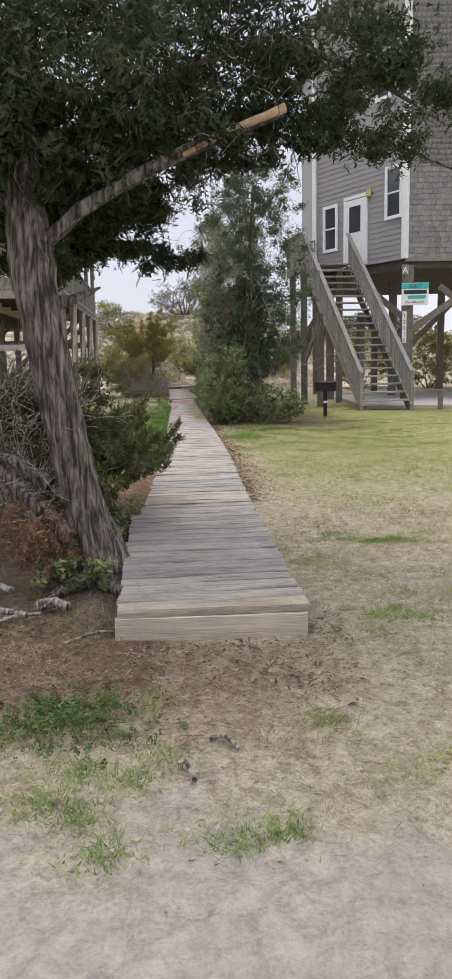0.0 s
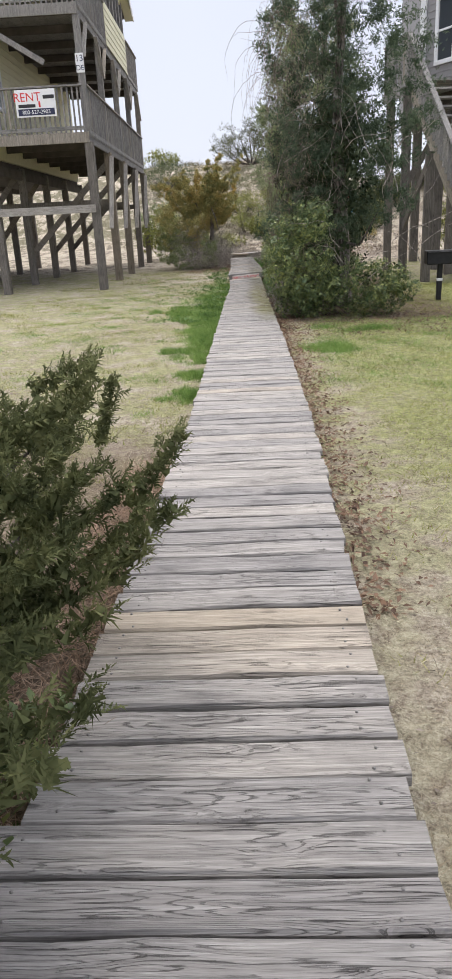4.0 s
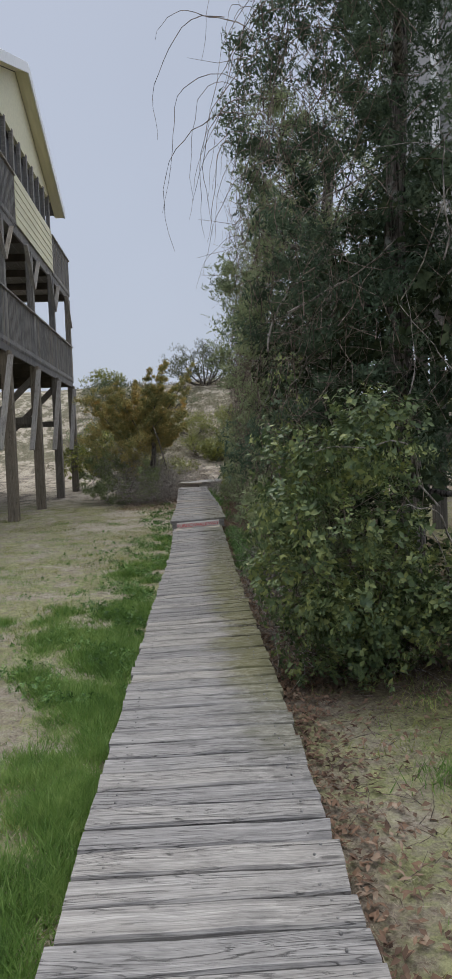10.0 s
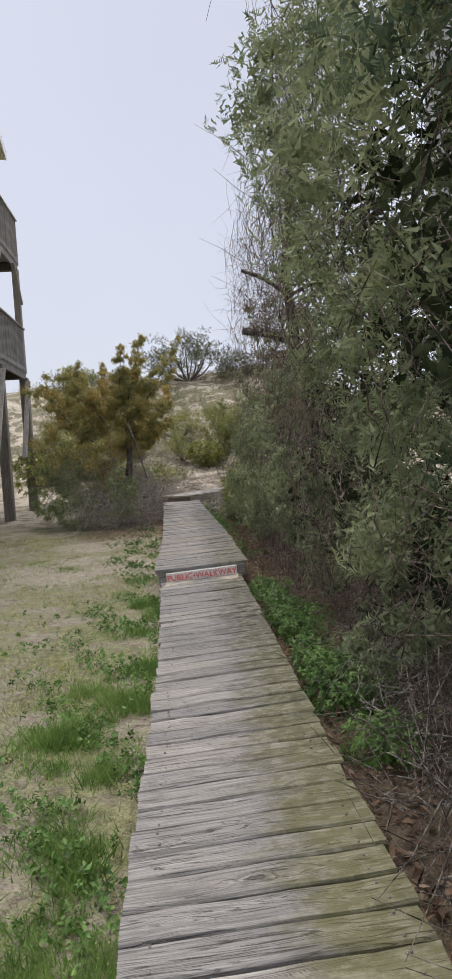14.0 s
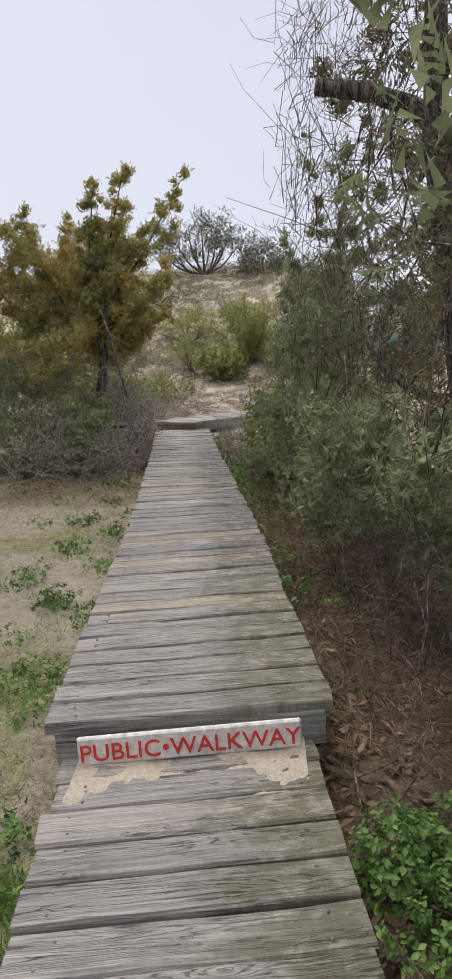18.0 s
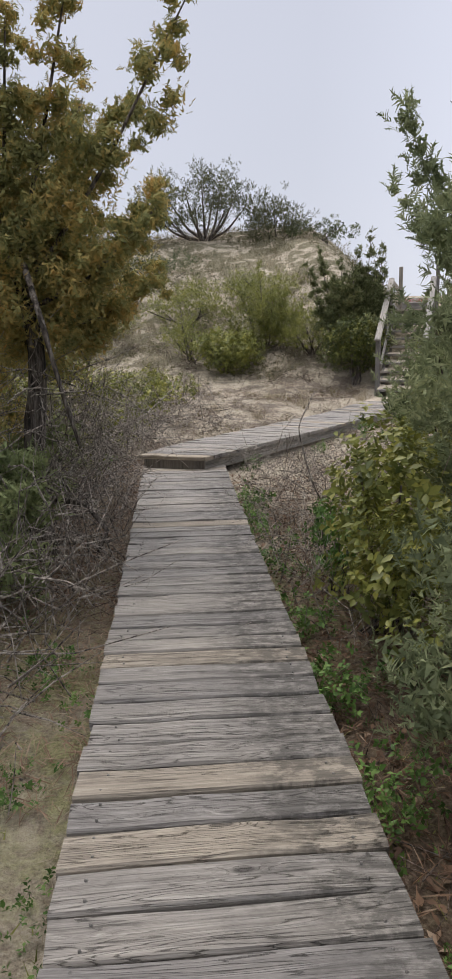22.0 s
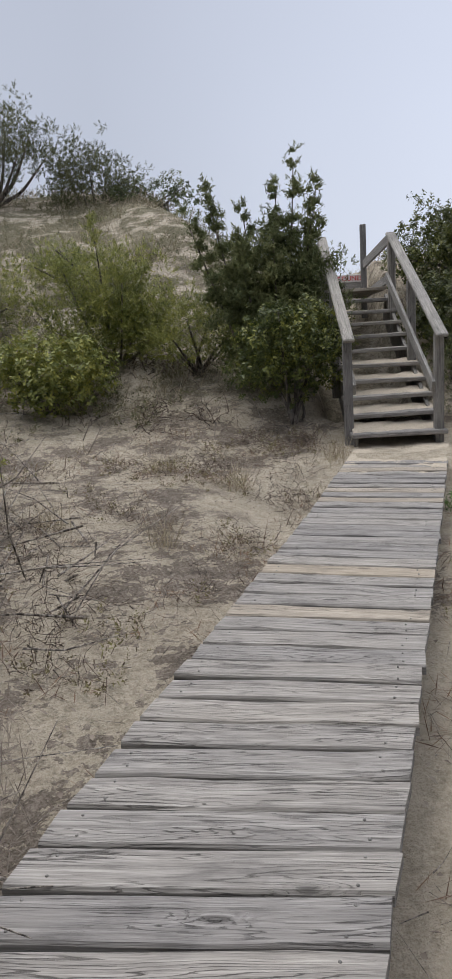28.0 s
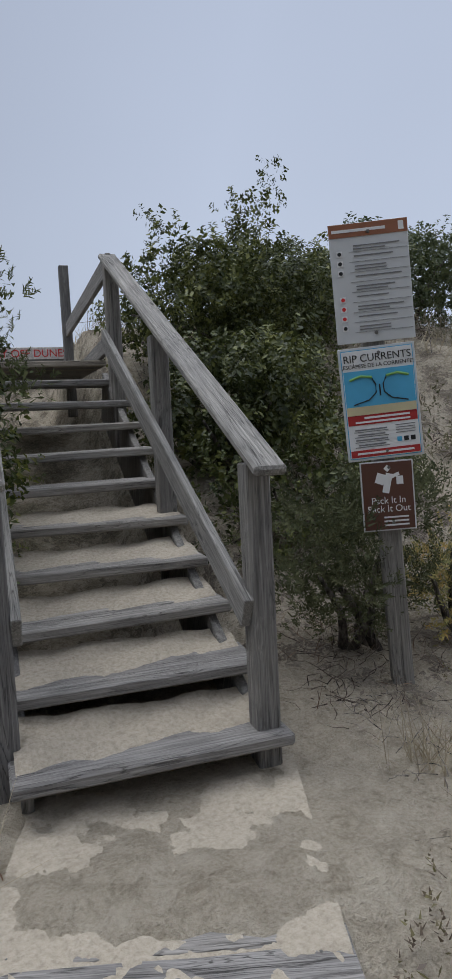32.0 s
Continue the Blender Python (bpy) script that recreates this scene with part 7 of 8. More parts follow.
def window(parent, local, w, h, name="window"):
    """A sash window facing local -y at its lower left corner, in the parent's frame."""
    m = parent.matrix_world @ local
    pane = new(name)
    pane.parent = parent
    pane.matrix_basis = local
    for nm, size, at in (("frame", (w + 0.2, 0.05, 0.1), (w / 2, -0.02, -0.05)), ("frame", (w + 0.2, 0.05, 0.1), (w / 2, -0.02, h + 0.05)), ("frame", (0.1, 0.05, h), (-0.05, -0.02, h / 2)), ("frame", (0.1, 0.05, h), (w + 0.05, -0.02, h / 2)), ("sash_bar", (w, 0.035, 0.05), (w / 2, -0.012, h / 2))):
        bm = bmesh.new()
        box(bm, size, at, bevel=0.004)
        part(nm, bm, WHITE, pane)
    bm = bmesh.new()
    box(bm, (w, 0.012, h), (w / 2, 0.0, h / 2), bevel=0)
    part("pane", bm, GLASS_M, pane)
    return pane


def lap_wall(parent, origin, along, length, z0, z1, course, material, name="clapboard", thick=0.022, slope=None):
    """Overlapping horizontal boards on a wall that starts at origin (parent's frame), runs along and faces right of it."""
    along = Vector(along).normalized()
    face = Vector((along.y, -along.x, 0))
    z, me = z0, None
    while z < z1 - 0.01:
        ln = length if slope is None else max(0.2, length * min(1.0, (slope - z) / max(0.01, slope - z0)))
        bm = bmesh.new()
        vs = [bm.verts.new(p) for p in ((0, 0.002, 0), (ln, 0.002, 0), (ln, -thick, 0), (0, -thick, 0), (0, 0.002, course * 1.12), (ln, 0.002, course * 1.12), (ln, -0.005, course * 1.12), (0, -0.005, course * 1.12))]
        for q in ((0, 1, 2, 3), (4, 7, 6, 5), (3, 2, 6, 7), (0, 4, 5, 1), (1, 5, 6, 2), (0, 3, 7, 4)):
            bm.faces.new([vs[i] for i in q])
        if slope is None and me is not None:
            bm.free()
            ob = new(name, me)
            ob.parent = parent
        else:
            ob = part(name, bm, material, parent)
            me = ob.data
        m = Matrix((along, -face, Vector((0, 0, 1)))).transposed().to_4x4()
        m.translation = Vector(origin) + Vector((0, 0, z))
        ob.matrix_basis = m
        z += course


def local_board(name, a, b, w, t, mat, parent, up=(0, 0, 1), label=""):
    m = parent.matrix_world
    return board(name, m @ Vector(a), m @ Vector(b), w, t, mat, parent, up, label=label)


def local_post(name, at, w, h, mat, parent, label=""):
    bm = bmesh.new()
    box(bm, (w, w, h), (0, 0, h / 2), bevel=0.008)
    ob = part(name, bm, mat, parent, label)
    ob.matrix_basis = Matrix.Translation(at)
    return ob


def railing(parent, a, b, z, height, step, mat, baluster_mat):
    """Balusters, bottom and top rail from a to b (parent's frame)."""
    a, b = Vector((*a, z)), Vector((*b, z))
    n = max(2, int((b - a).length / step))
    up = Vector((0, 0, height))
    local_board("top_rail", a + up, b + up, 0.13, 0.04, mat, parent)
    local_board("bottom_rail", a + Vector((0, 0, 0.1)), b + Vector((0, 0, 0.1)), 0.04, 0.09, mat, parent)
    bm = bmesh.new()
    box(bm, (0.04, 0.04, height), (0, 0, height / 2), bevel=0)
    first = part("baluster", bm, baluster_mat, parent)
    first.matrix_basis = Matrix.Translation(a)
    for k in range(1, n + 1):
        ob = new("baluster", first.data)
        ob.parent = parent
        ob.matrix_basis = Matrix.Translation(a + (b - a) * k / n)


house = thing("beach_house", "pale yellow clapboard beach house on tall pilings with two grey decks", "house", (-4.84, 24.5, 0.0), 5.8)
LEN, FL, UP = 11.6, 3.62, 6.40
bm = bmesh.new()
box(bm, (6.6, LEN - 0.1, 5.0), (-5.95, LEN / 2 + 0.05, 3.42 + 2.5), bevel=0.01)
part("wall", bm, YELLOW, house)
lap_wall(house, (-9.25, 0.0, 3.40), (1, 0, 0), 6.6, 0, 5.0, 0.19, YELLOW)
lap_wall(house, (-2.65, 0.0, 3.40), (0, 1, 0), LEN, 0.3, 5.0, 0.19, YELLOW)
local_board("corner_trim", (-2.66, -0.035, 3.38), (-2.66, -0.035, 8.4), 0.14, 0.03, WHITE, house, (0, 1, 0))
window(house, Matrix.Translation((-4.75, -0.03, 4.72)), 0.95, 1.45)
window(house, Matrix.Translation((-2.62, 1.3, 4.75)) @ pose(0, 0, 0, 0, 0, 90), 0.7, 1.4)
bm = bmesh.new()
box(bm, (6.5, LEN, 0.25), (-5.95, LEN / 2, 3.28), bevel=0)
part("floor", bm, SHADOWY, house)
for z in (FL, UP):
    for k in range(9):
        local_board("deck_board", (-2.6 + k * 0.29, 0.02, z + 0.21), (-2.6 + k * 0.29, LEN, z + 0.21), 0.28, 0.03, TIMBER, house)
    for k in range(8):
        y = 0.1 + k * (LEN - 0.2) / 7
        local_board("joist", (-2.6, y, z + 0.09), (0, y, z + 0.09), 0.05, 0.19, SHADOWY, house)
    local_board("rim_board", (-2.62, -0.02, z + 0.10), (0.02, -0.02, z + 0.10), 0.045, 0.24, TIMBER, house)
    local_board("rim_board", (0.0, -0.03, z + 0.10), (0.0, LEN, z + 0.10), 0.045, 0.26, TIMBER, house)
    local_board("rim_board", (-2.6, LEN, z + 0.10), (0.0, LEN, z + 0.10), 0.045, 0.24, TIMBER, house)
    railing(house, (-2.55, 0.0), (-0.05, 0.0), z + 0.22, 1.04, 0.125, RAIL, TIMBER)
    railing(house, (-2.55, LEN), (-0.05, LEN), z + 0.22, 1.04, 0.13, RAIL, TIMBER)
railing(house, (0.03, 0.05), (0.03, LEN), FL + 0.12, 1.14, 0.11, RAIL, TIMBER)
railing(house, (0.03, 0.05), (0.03, 4.2), UP + 0.12, 1.14, 0.11, RAIL, TIMBER)
railing(house, (0.03, 8.7), (0.03, LEN), UP + 0.12, 1.14, 0.11, RAIL, TIMBER)
bm = bmesh.new()
box(bm, (0.06, 4.5, 1.1), (0.0, 6.45, UP + 0.8), bevel=0)
part("half_wall", bm, YELLOW, house)
lap_wall(house, (0.045, 4.2, UP + 0.2), (0, 1, 0), 4.5, 0, 1.15, 0.19, YELLOW)
for k in range(5):
    y = 0.08 + k * (LEN - 0.16) / 4
    local_post("piling", (-0.02, y, -0.3), 0.21, FL + 0.3, PILE, house)
    local_post("deck_post", (-0.03, y, FL + 0.2), 0.16, UP - FL - 0.2, TIMBER, house)
    if k:
        local_board("brace", (0.10, y - 0.1, FL - 0.1), (0.10, y - 1.35, 1.55), 0.035, 0.12, BRACE, house, (1, 0, 0))
        local_board("brace", (0.06, y, UP - 0.9), (0.06, y - 0.75, UP - 0.02), 0.035, 0.10, BRACE, house, (1, 0, 0))
    if k < 4:
        local_board("brace", (0.06, y, UP - 0.9), (0.06, y + 0.75, UP - 0.02), 0.035, 0.10, BRACE, house, (1, 0, 0))
for x in (-2.62, -4.7, -6.8, -9.0):
    for k in range(5):
        local_post("piling", (x, 0.08 + k * (LEN - 0.16) / 4, -0.3), 0.2, 3.6, PILE, house)
    local_board("girder", (x, 0, 3.12), (x, LEN, 3.12), 0.1, 0.24, SHADOWY, house)
local_board("girt", (-2.6, -0.06, 2.05), (0, -0.06, 2.05), 0.04, 0.19, BRACE, house, label="pale cross girt")
local_board("brace", (-4.6, -0.08, 2.9), (-2.7, -0.08, 1.2), 0.04, 0.2, BRACE, house)
local_board("girt", (-9.0, -0.1, 3.0), (-2.7, -0.1, 3.0), 0.05, 0.14, WHITE, house)
for x, y, x2, y2 in ((-2.6, 2.9, -0.1, 2.9), (-2.6, 5.8, -0.1, 5.8), (-4.7, 2.9, -2.6, 2.9), (-4.7, 5.8, -2.7, 5.8), (-2.6, 8.7, -0.1, 8.7)):
    local_board("brace", (x, y, 0.9), (x2, y2, 3.3), 0.05, 0.16, PILE, house)
    local_board("girt", (x, y + 0.1, 2.3), (x2, y2 + 0.1, 2.3), 0.05, 0.16, PILE, house)
local_board("brace", (-2.45, -0.03, UP - 0.05), (-0.9, -0.03, UP - 1.0), 0.04, 0.13, TIMBER, house)
# screened upper porch and gable
for k in range(11):
    y = 1.6 + k * 0.71
    local_board("screen_post", (-0.02, y, UP + 1.3), (-0.02, y, 8.75), 0.09, 0.09, TIMBER, house, (1, 0, 0))
bm = bmesh.new()
box(bm, (0.02, 7.2, 1.6), (-0.12, 5.15, 7.75), bevel=0)
part("insect_screen", bm, plain("dark_screen", (0.05, 0.05, 0.052), 0.8), house)
bm = bmesh.new()
pk = [(0.0, 1.2, 8.7), (0.0, 9.1, 8.7), (0.0, 5.15, 10.35)]
for dx in (0.0, -0.1):
    bm.verts.ensure_lookup_table()
    for p in pk:
        bm.verts.new((p[0] + dx, p[1], p[2]))
bm.verts.ensure_lookup_table()
bm.faces.new(bm.verts[0:3])
bm.faces.new(reversed(bm.verts[3:6]))
for i, j in ((0, 1), (1, 2), (2, 0)):
    bm.faces.new((bm.verts[i], bm.verts[i + 3], bm.verts[j + 3], bm.verts[j]))
part("gable", bm, YELLOW, house)
ROOF = plain("grey_roof_shingle", (0.16, 0.155, 0.15), 0.9, 0, 0.25, 20, 0.5)
for y0, y1 in ((5.15, 0.55), (5.15, 9.75)):
    local_board("roof", (-4.1, y0, 10.5), (-4.1, y1, 8.58), 8.75, 0.14, ROOF, house, (0, 0, 1))
    local_board("rake_board", (0.3, y0, 10.45), (0.3, y1, 8.52), 0.03, 0.22, WHITE, house, (0, 0, 1), "white fascia board")
    local_board("soffit", (0.15, y0, 10.38), (0.15, y1, 8.46), 0.3, 0.02, YELLOW, house, (0, 0, 1))
bm = bmesh.new()
box(bm, (6.5, LEN, 1.3), (-5.95, LEN / 2, 9.0), bevel=0)
part("wall", bm, YELLOW, house)


def text(body, size, at, turn, material, parent, depth=0.002, align="CENTER"):
    c = bpy.data.curves.new("lettering", "FONT")
    c.body, c.size, c.align_x, c.extrude = body, size, align, depth
    c.materials.append(material)
    ob = new("lettering", c)
    ob.parent = parent
    ob.matrix_basis = Matrix.Translation(at) @ turn
    return ob


RED = plain("sign_red", (0.62, 0.03, 0.03), 0.45, 0, 0.05, 9, 0)
NAVY = plain("sign_navy", (0.015, 0.02, 0.06), 0.45, 0, 0.05, 9, 0)
PAPER = plain("sign_white", (0.80, 0.80, 0.80), 0.45, 0, 0.03, 9, 0)
INK = plain("sign_black", (0.015, 0.015, 0.015), 0.5, 0, 0.05, 9, 0)
TEAL = plain("sign_teal", (0.03, 0.42, 0.42), 0.45, 0, 0.05, 9, 0)
FACE = pose(0, 0, 0, 90, 0, 0)


def panel(name, size, at, mat, parent, bevel=0.006, label=""):
    bm = bmesh.new()
    box(bm, size, at, bevel=bevel)
    return part(name, bm, mat, parent, label)


rent = thing("rent_sign", "white rental sign with red and navy lettering on the railing", "sign")
rent.matrix_world = house.matrix_world @ Matrix.Translation((-1.20, -0.12, FL + 0.90)) @ Matrix.Scale(0.92, 4)
panel("board", (1.08, 0.02, 0.66), (0, 0, 0), PAPER, rent)
text("RENT", 0.30, (-0.22, -0.012, 0.05), FACE, RED, rent)
panel("bar", (0.30, 0.004, 0.09), (0.36, -0.013, 0.14), INK, rent, 0)
panel("bar", (0.46, 0.004, 0.08), (-0.24, -0.013, -0.06), INK, rent, 0)
panel("bar", (0.05, 0.004, 0.14), (0.10, -0.013, -0.03), RED, rent, 0)
panel("number_band", (0.98, 0.006, 0.16), (0, -0.012, -0.21), NAVY, rent, 0.002)
text("800-527-2903", 0.135, (0, -0.017, -0.255), FACE, PAPER, rent)
plate = thing("number_plate", "white unit plate screwed to the deck post", "sign")
plate.matrix_world = house.matrix_world @ Matrix.Translation((-0.03, -0.03, 5.35))
panel("board", (0.2, 0.02, 0.42), (0, 0, 0), PAPER, plate)
text("13", 0.2, (0, -0.012, 0.03), FACE, NAVY, plate)
text("DE", 0.16, (0, -0.012, -0.16), FACE, NAVY, plate)

# ---- grey shingled house with the long stair ----
grey = thing("shingle_house", "grey shingled house on pilings with a long outside stair", "house", (5.95, 23.4, 0))
GC, GL, GR = Vector((0, 0, 0)), Vector((-2.35, 3.3, 0)), Vector((6.5, 0.35, 0))
GZ0, GZ1 = 4.38, 12.2


def prism(name, pts, z0, z1, mat, parent):
    bm = bmesh.new()
    lo = [bm.verts.new((x, y, z0)) for x, y in pts]
    hi = [bm.verts.new((x, y, z1)) for x, y in pts]
    bm.faces.new(list(reversed(lo)))
    bm.faces.new(hi)
    for i in range(len(pts)):
        j = (i + 1) % len(pts)
        bm.faces.new((lo[i], lo[j], hi[j], hi[i]))
    bmesh.ops.recalc_face_normals(bm, faces=bm.faces)
    return part(name, bm, mat, parent)


foot = [(0.03, 0.03), (6.5, 0.38), (6.4, 9.0), (-2.3, 9.0), (-2.32, 3.33)]
prism("wall", foot, GZ0, GZ1, SIDING_GREY, grey)
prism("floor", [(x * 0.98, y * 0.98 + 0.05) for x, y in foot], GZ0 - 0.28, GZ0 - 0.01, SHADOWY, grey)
prism("roof", [(x * 1.08 - 0.1, y * 1.05 - 0.3) for x, y in foot], GZ1, GZ1 + 0.3, ROOF, grey)
lap_wall(grey, GL, GC - GL, (GL - GC).length, GZ0, GZ1, 0.155, SIDING_GREY, "siding_course")
# shingles one by one on the wall that faces the road
rs = np.random.default_rng(9)
along = (GR - GC).normalized()
sh_meshes = []
for w in (0.10, 0.13, 0.16, 0.19):
    bm = bmesh.new()
    vs = [bm.verts.new(p) for p in ((0, 0, 0), (w, 0, 0), (w, -0.018, 0), (0, -0.018, 0), (0, 0, 0.19), (w, 0, 0.19), (w, -0.003, 0.19), (0, -0.003, 0.19))]
    for q in ((0, 1, 2, 3), (4, 7, 6, 5), (3, 2, 6, 7), (1, 5, 6, 2), (0, 3, 7, 4)):
        bm.faces.new([vs[i] for i in q])
    me = bpy.data.meshes.new("shingle")
    bm.to_mesh(me)
    bm.free()
    me.materials.append(SHINGLE_COL)
    sh_meshes.append((w, me))
rot = math.atan2(along.y, along.x)
count, rest = 0, []
for r in range(46):
    z, s = GZ0 + r * 0.155, rs.uniform(0, 0.1)
    while s < 2.6:
        w, me = sh_meshes[rs.integers(4)]
        m = Matrix.Translation(GC + along * s + Vector((0, -0.004, z + rs.normal(0, 0.004)))) @ Matrix.Rotation(rot, 4, "Z")
        if count < 300 and z < 9.0:
            ob = new("shingle", me)
            ob.parent = grey
            ob.matrix_basis = m
            count += 1
        else:
            rest.append((m, me))
        s += w + 0.004
vv, ff, nn = [], [], 0
for m, me in rest:
    co = np.array([m @ v.co for v in me.vertices])
    vv.append(co)
    ff += [[i + nn for i in p.vertices] for p in me.polygons]
    nn += len(co)
ob = raw("upper_shingles", np.concatenate(vv), np.array(ff), SHINGLE_COL, grey)
ob["kind"] = "stuff"
lap_wall(grey, GC + along * 2.6, along, 3.8, GZ0, GZ1, 0.155, SIDING_GREY, "siding_course")
for p, w in ((GC + Vector((-0.02, -0.03, 0)), 0.17), (GL + Vector((-0.02, -0.04, 0)), 0.14)):
    local_board("corner_trim", p + Vector((0, 0, GZ0)), p + Vector((0, 0, GZ1)), w, 0.16, WHITE, grey, (0.6, 0.8, 0))
local_board("skirt_trim", GC + Vector((0, -0.03, GZ0 - 0.03)), GR + Vector((0, -0.03, GZ0 - 0.03)), 0.05, 0.12, RAIL, grey)
side = (GC - GL).normalized()
turn_side = math.degrees(math.atan2(side.y, side.x))
for d, w, h, z in ((3.35, 0.5, 1.35, 5.7), (0.55, 0.5, 1.3, 5.1), (2.9, 0.45, 1.1, 9.2)):
    window(grey, Matrix.Translation(GL + side * d + Vector((side.y, -side.x, 0)) * 0.035 + Vector((0, 0, z))) @ pose(0, 0, 0, 0, 0, turn_side), w, h)
door = new("door")
door.parent = grey
door.matrix_basis = Matrix.Translation(GL + side * 1.55 + Vector((side.y, -side.x, 0)) * 0.04 + Vector((0, 0, 4.42))) @ pose(0, 0, 0, 0, 0, turn_side)
panel("leaf", (0.85, 0.05, 2.05), (0.42, 0, 1.03), WHITE, door)
panel("door_pane", (0.5, 0.02, 0.8), (0.42, -0.03, 1.45), GLASS_M, door)
panel("frame", (0.1, 0.07, 2.15), (-0.05, 0, 1.07), WHITE, door)
panel("frame", (0.1, 0.07, 2.15), (0.9, 0, 1.07), WHITE, door)
panel("frame", (1.05, 0.07, 0.1), (0.42, 0, 2.13), WHITE, door)
porch_light = thing("porch_light", "small brass porch light beside the door", "lamp")
porch_light.matrix_world = grey.matrix_world @ Matrix.Translation(GL + side * 2.6 + Vector((side.y, -side.x, 0)) * 0.1 + Vector((0, 0, 6.55)))
panel("housing", (0.14, 0.14, 0.24), (0, 0, 0), plain("brass", (0.5, 0.38, 0.16), 0.4, 0.8), porch_light)
for x, y, w in ((0.12, 0.12, 0.3), (-1.9, 2.9, 0.25), (3.2, 0.5, 0.28), (6.2, 0.6, 0.28), (0.5, 4.0, 0.25), (3.2, 4.0, 0.25), (6.0, 4.2, 0.25), (-2.0, 6.5, 0.25), (0.6, 8.0, 0.25), (3.4, 8.2, 0.25)):
    local_post("piling", (x, y, -0.3), w, GZ0 + 0.1, PILE, grey)
for a, b2 in (((0.3, 0.2, 2.3), (2.9, 0.5, 4.0)), ((0.1, 0.3, 2.6), (-1.2, 1.9, 4.1)), ((3.0, 0.5, 2.2), (1.2, 0.5, 3.6)), ((3.4, 0.6, 1.4), (6.1, 0.7, 3.9)), ((0.4, 4, 1.2), (3.1, 4, 3.8))):
    local_board("brace", a, b2, 0.05, 0.2, PILE, grey)
rent2 = thing("rent_sign", "white and teal rental sign nailed to a piling", "sign")
rent2.matrix_world = grey.matrix_world @ Matrix.Translation((0.30, -0.10, 3.32))
panel("board", (0.82, 0.02, 0.66), (0, 0, 0), PAPER, rent2)
panel("header_band", (0.82, 0.006, 0.17), (0, -0.012, 0.235), TEAL, rent2, 0)
text("RENT", 0.15, (0, -0.017, 0.18), FACE, INK, rent2)
panel("bar", (0.70, 0.004, 0.12), (0, -0.012, 0.06), INK, rent2, 0)
panel("bar", (0.55, 0.004, 0.10), (0.05, -0.012, -0.09), TEAL, rent2, 0)
text("252-986-2241", 0.105, (0, -0.012, -0.27), FACE, INK, rent2)
nplate = thing("number_plate", "white vertical house number plate on a piling", "sign")
nplate.matrix_world = grey.matrix_world @ Matrix.Translation((0.0, -0.05, 2.35))
panel("board", (0.13, 0.02, 0.95), (0, 0, 0), PAPER, nplate)
for k, ch in enumerate("12510"):
    text(ch, 0.16, (0, -0.012, 0.29 - 0.185 * k), FACE, NAVY, nplate)
aplate = thing("letter_plate", "white letter plate on a piling", "sign")
aplate.matrix_world = grey.matrix_world @ Matrix.Translation((0.0, -0.05, 4.05))
panel("board", (0.2, 0.02, 0.3), (0, 0, 0), TIMBER, aplate)
text("A", 0.26, (0, -0.012, -0.1), FACE, PAPER, aplate)

# the outside stair of the grey house
gst = thing("outside_stair", "long steep grey timber stair with slatted railings up to a landing", "stairs", (4.8, 20.4, 0))
B0, T0 = Vector((4.82, 20.35, 0.05)), Vector((3.72, 24.7, 4.42))
run = Vector((T0.x - B0.x, T0.y - B0.y, 0))
u2 = run.normalized()
l2 = Vector((-u2.y, u2.x, 0))
N2, HW = 20, 0.70
for k in range(1, N2 + 1):
    p = B0 + run * ((k - 0.5) / N2) + Vector((0, 0, (T0.z - B0.z) * k / N2))
    board("tread", p + l2 * HW, p - l2 * HW, 0.26, 0.045, RAIL, gst)
for s in (HW, -HW):
    board("stringer", B0 + l2 * s + Vector((0, 0, 0.02)), T0 + l2 * s - Vector((0, 0, 0.12)), 0.05, 0.26, RAIL, gst)
    o = l2 * (s * 1.06)
    board("hand_rail", B0 + o + Vector((0, 0, 1.0)), T0 + o + Vector((0, 0, 0.98)), 0.13, 0.045, RAIL, gst)
    upright("newel", B0 + o - Vector((0, 0, 0.2)), 0.1, 0.1, 1.2, RAIL, gst, 14)
    bm = bmesh.new()
    box(bm, (0.035, 0.06, 0.85), (0, 0, 0.425), bevel=0)
    first = part("baluster", bm, RAIL, gst)
    inv = gst.matrix_world.inverted()
    for k in range(30):
        ob = first if k == 0 else new("baluster", first.data)
        ob.parent = gst
        ob.matrix_basis = inv @ Matrix.Translation(B0 + o + (T0 - B0) * ((k + 0.7) / 30.5) + Vector((0, 0, 0.12))) @ Matrix.Rotation(math.atan2(u2.y, u2.x), 4, "Z")
lo = T0 + l2 * 1.0
for k in range(11):
    p = T0 + u2 * (0.08 + k * 0.145)
    board("landing_board", p + l2 * 0.78, p - l2 * 0.75, 0.138, 0.04, RAIL, gst)
board("rim_board", T0 + l2 * 0.78 + Vector((0, 0, -0.13)), T0 + l2 * 0.78 + u2 * 1.6 + Vector((0, 0, -0.13)), 0.05, 0.24, RAIL, gst)
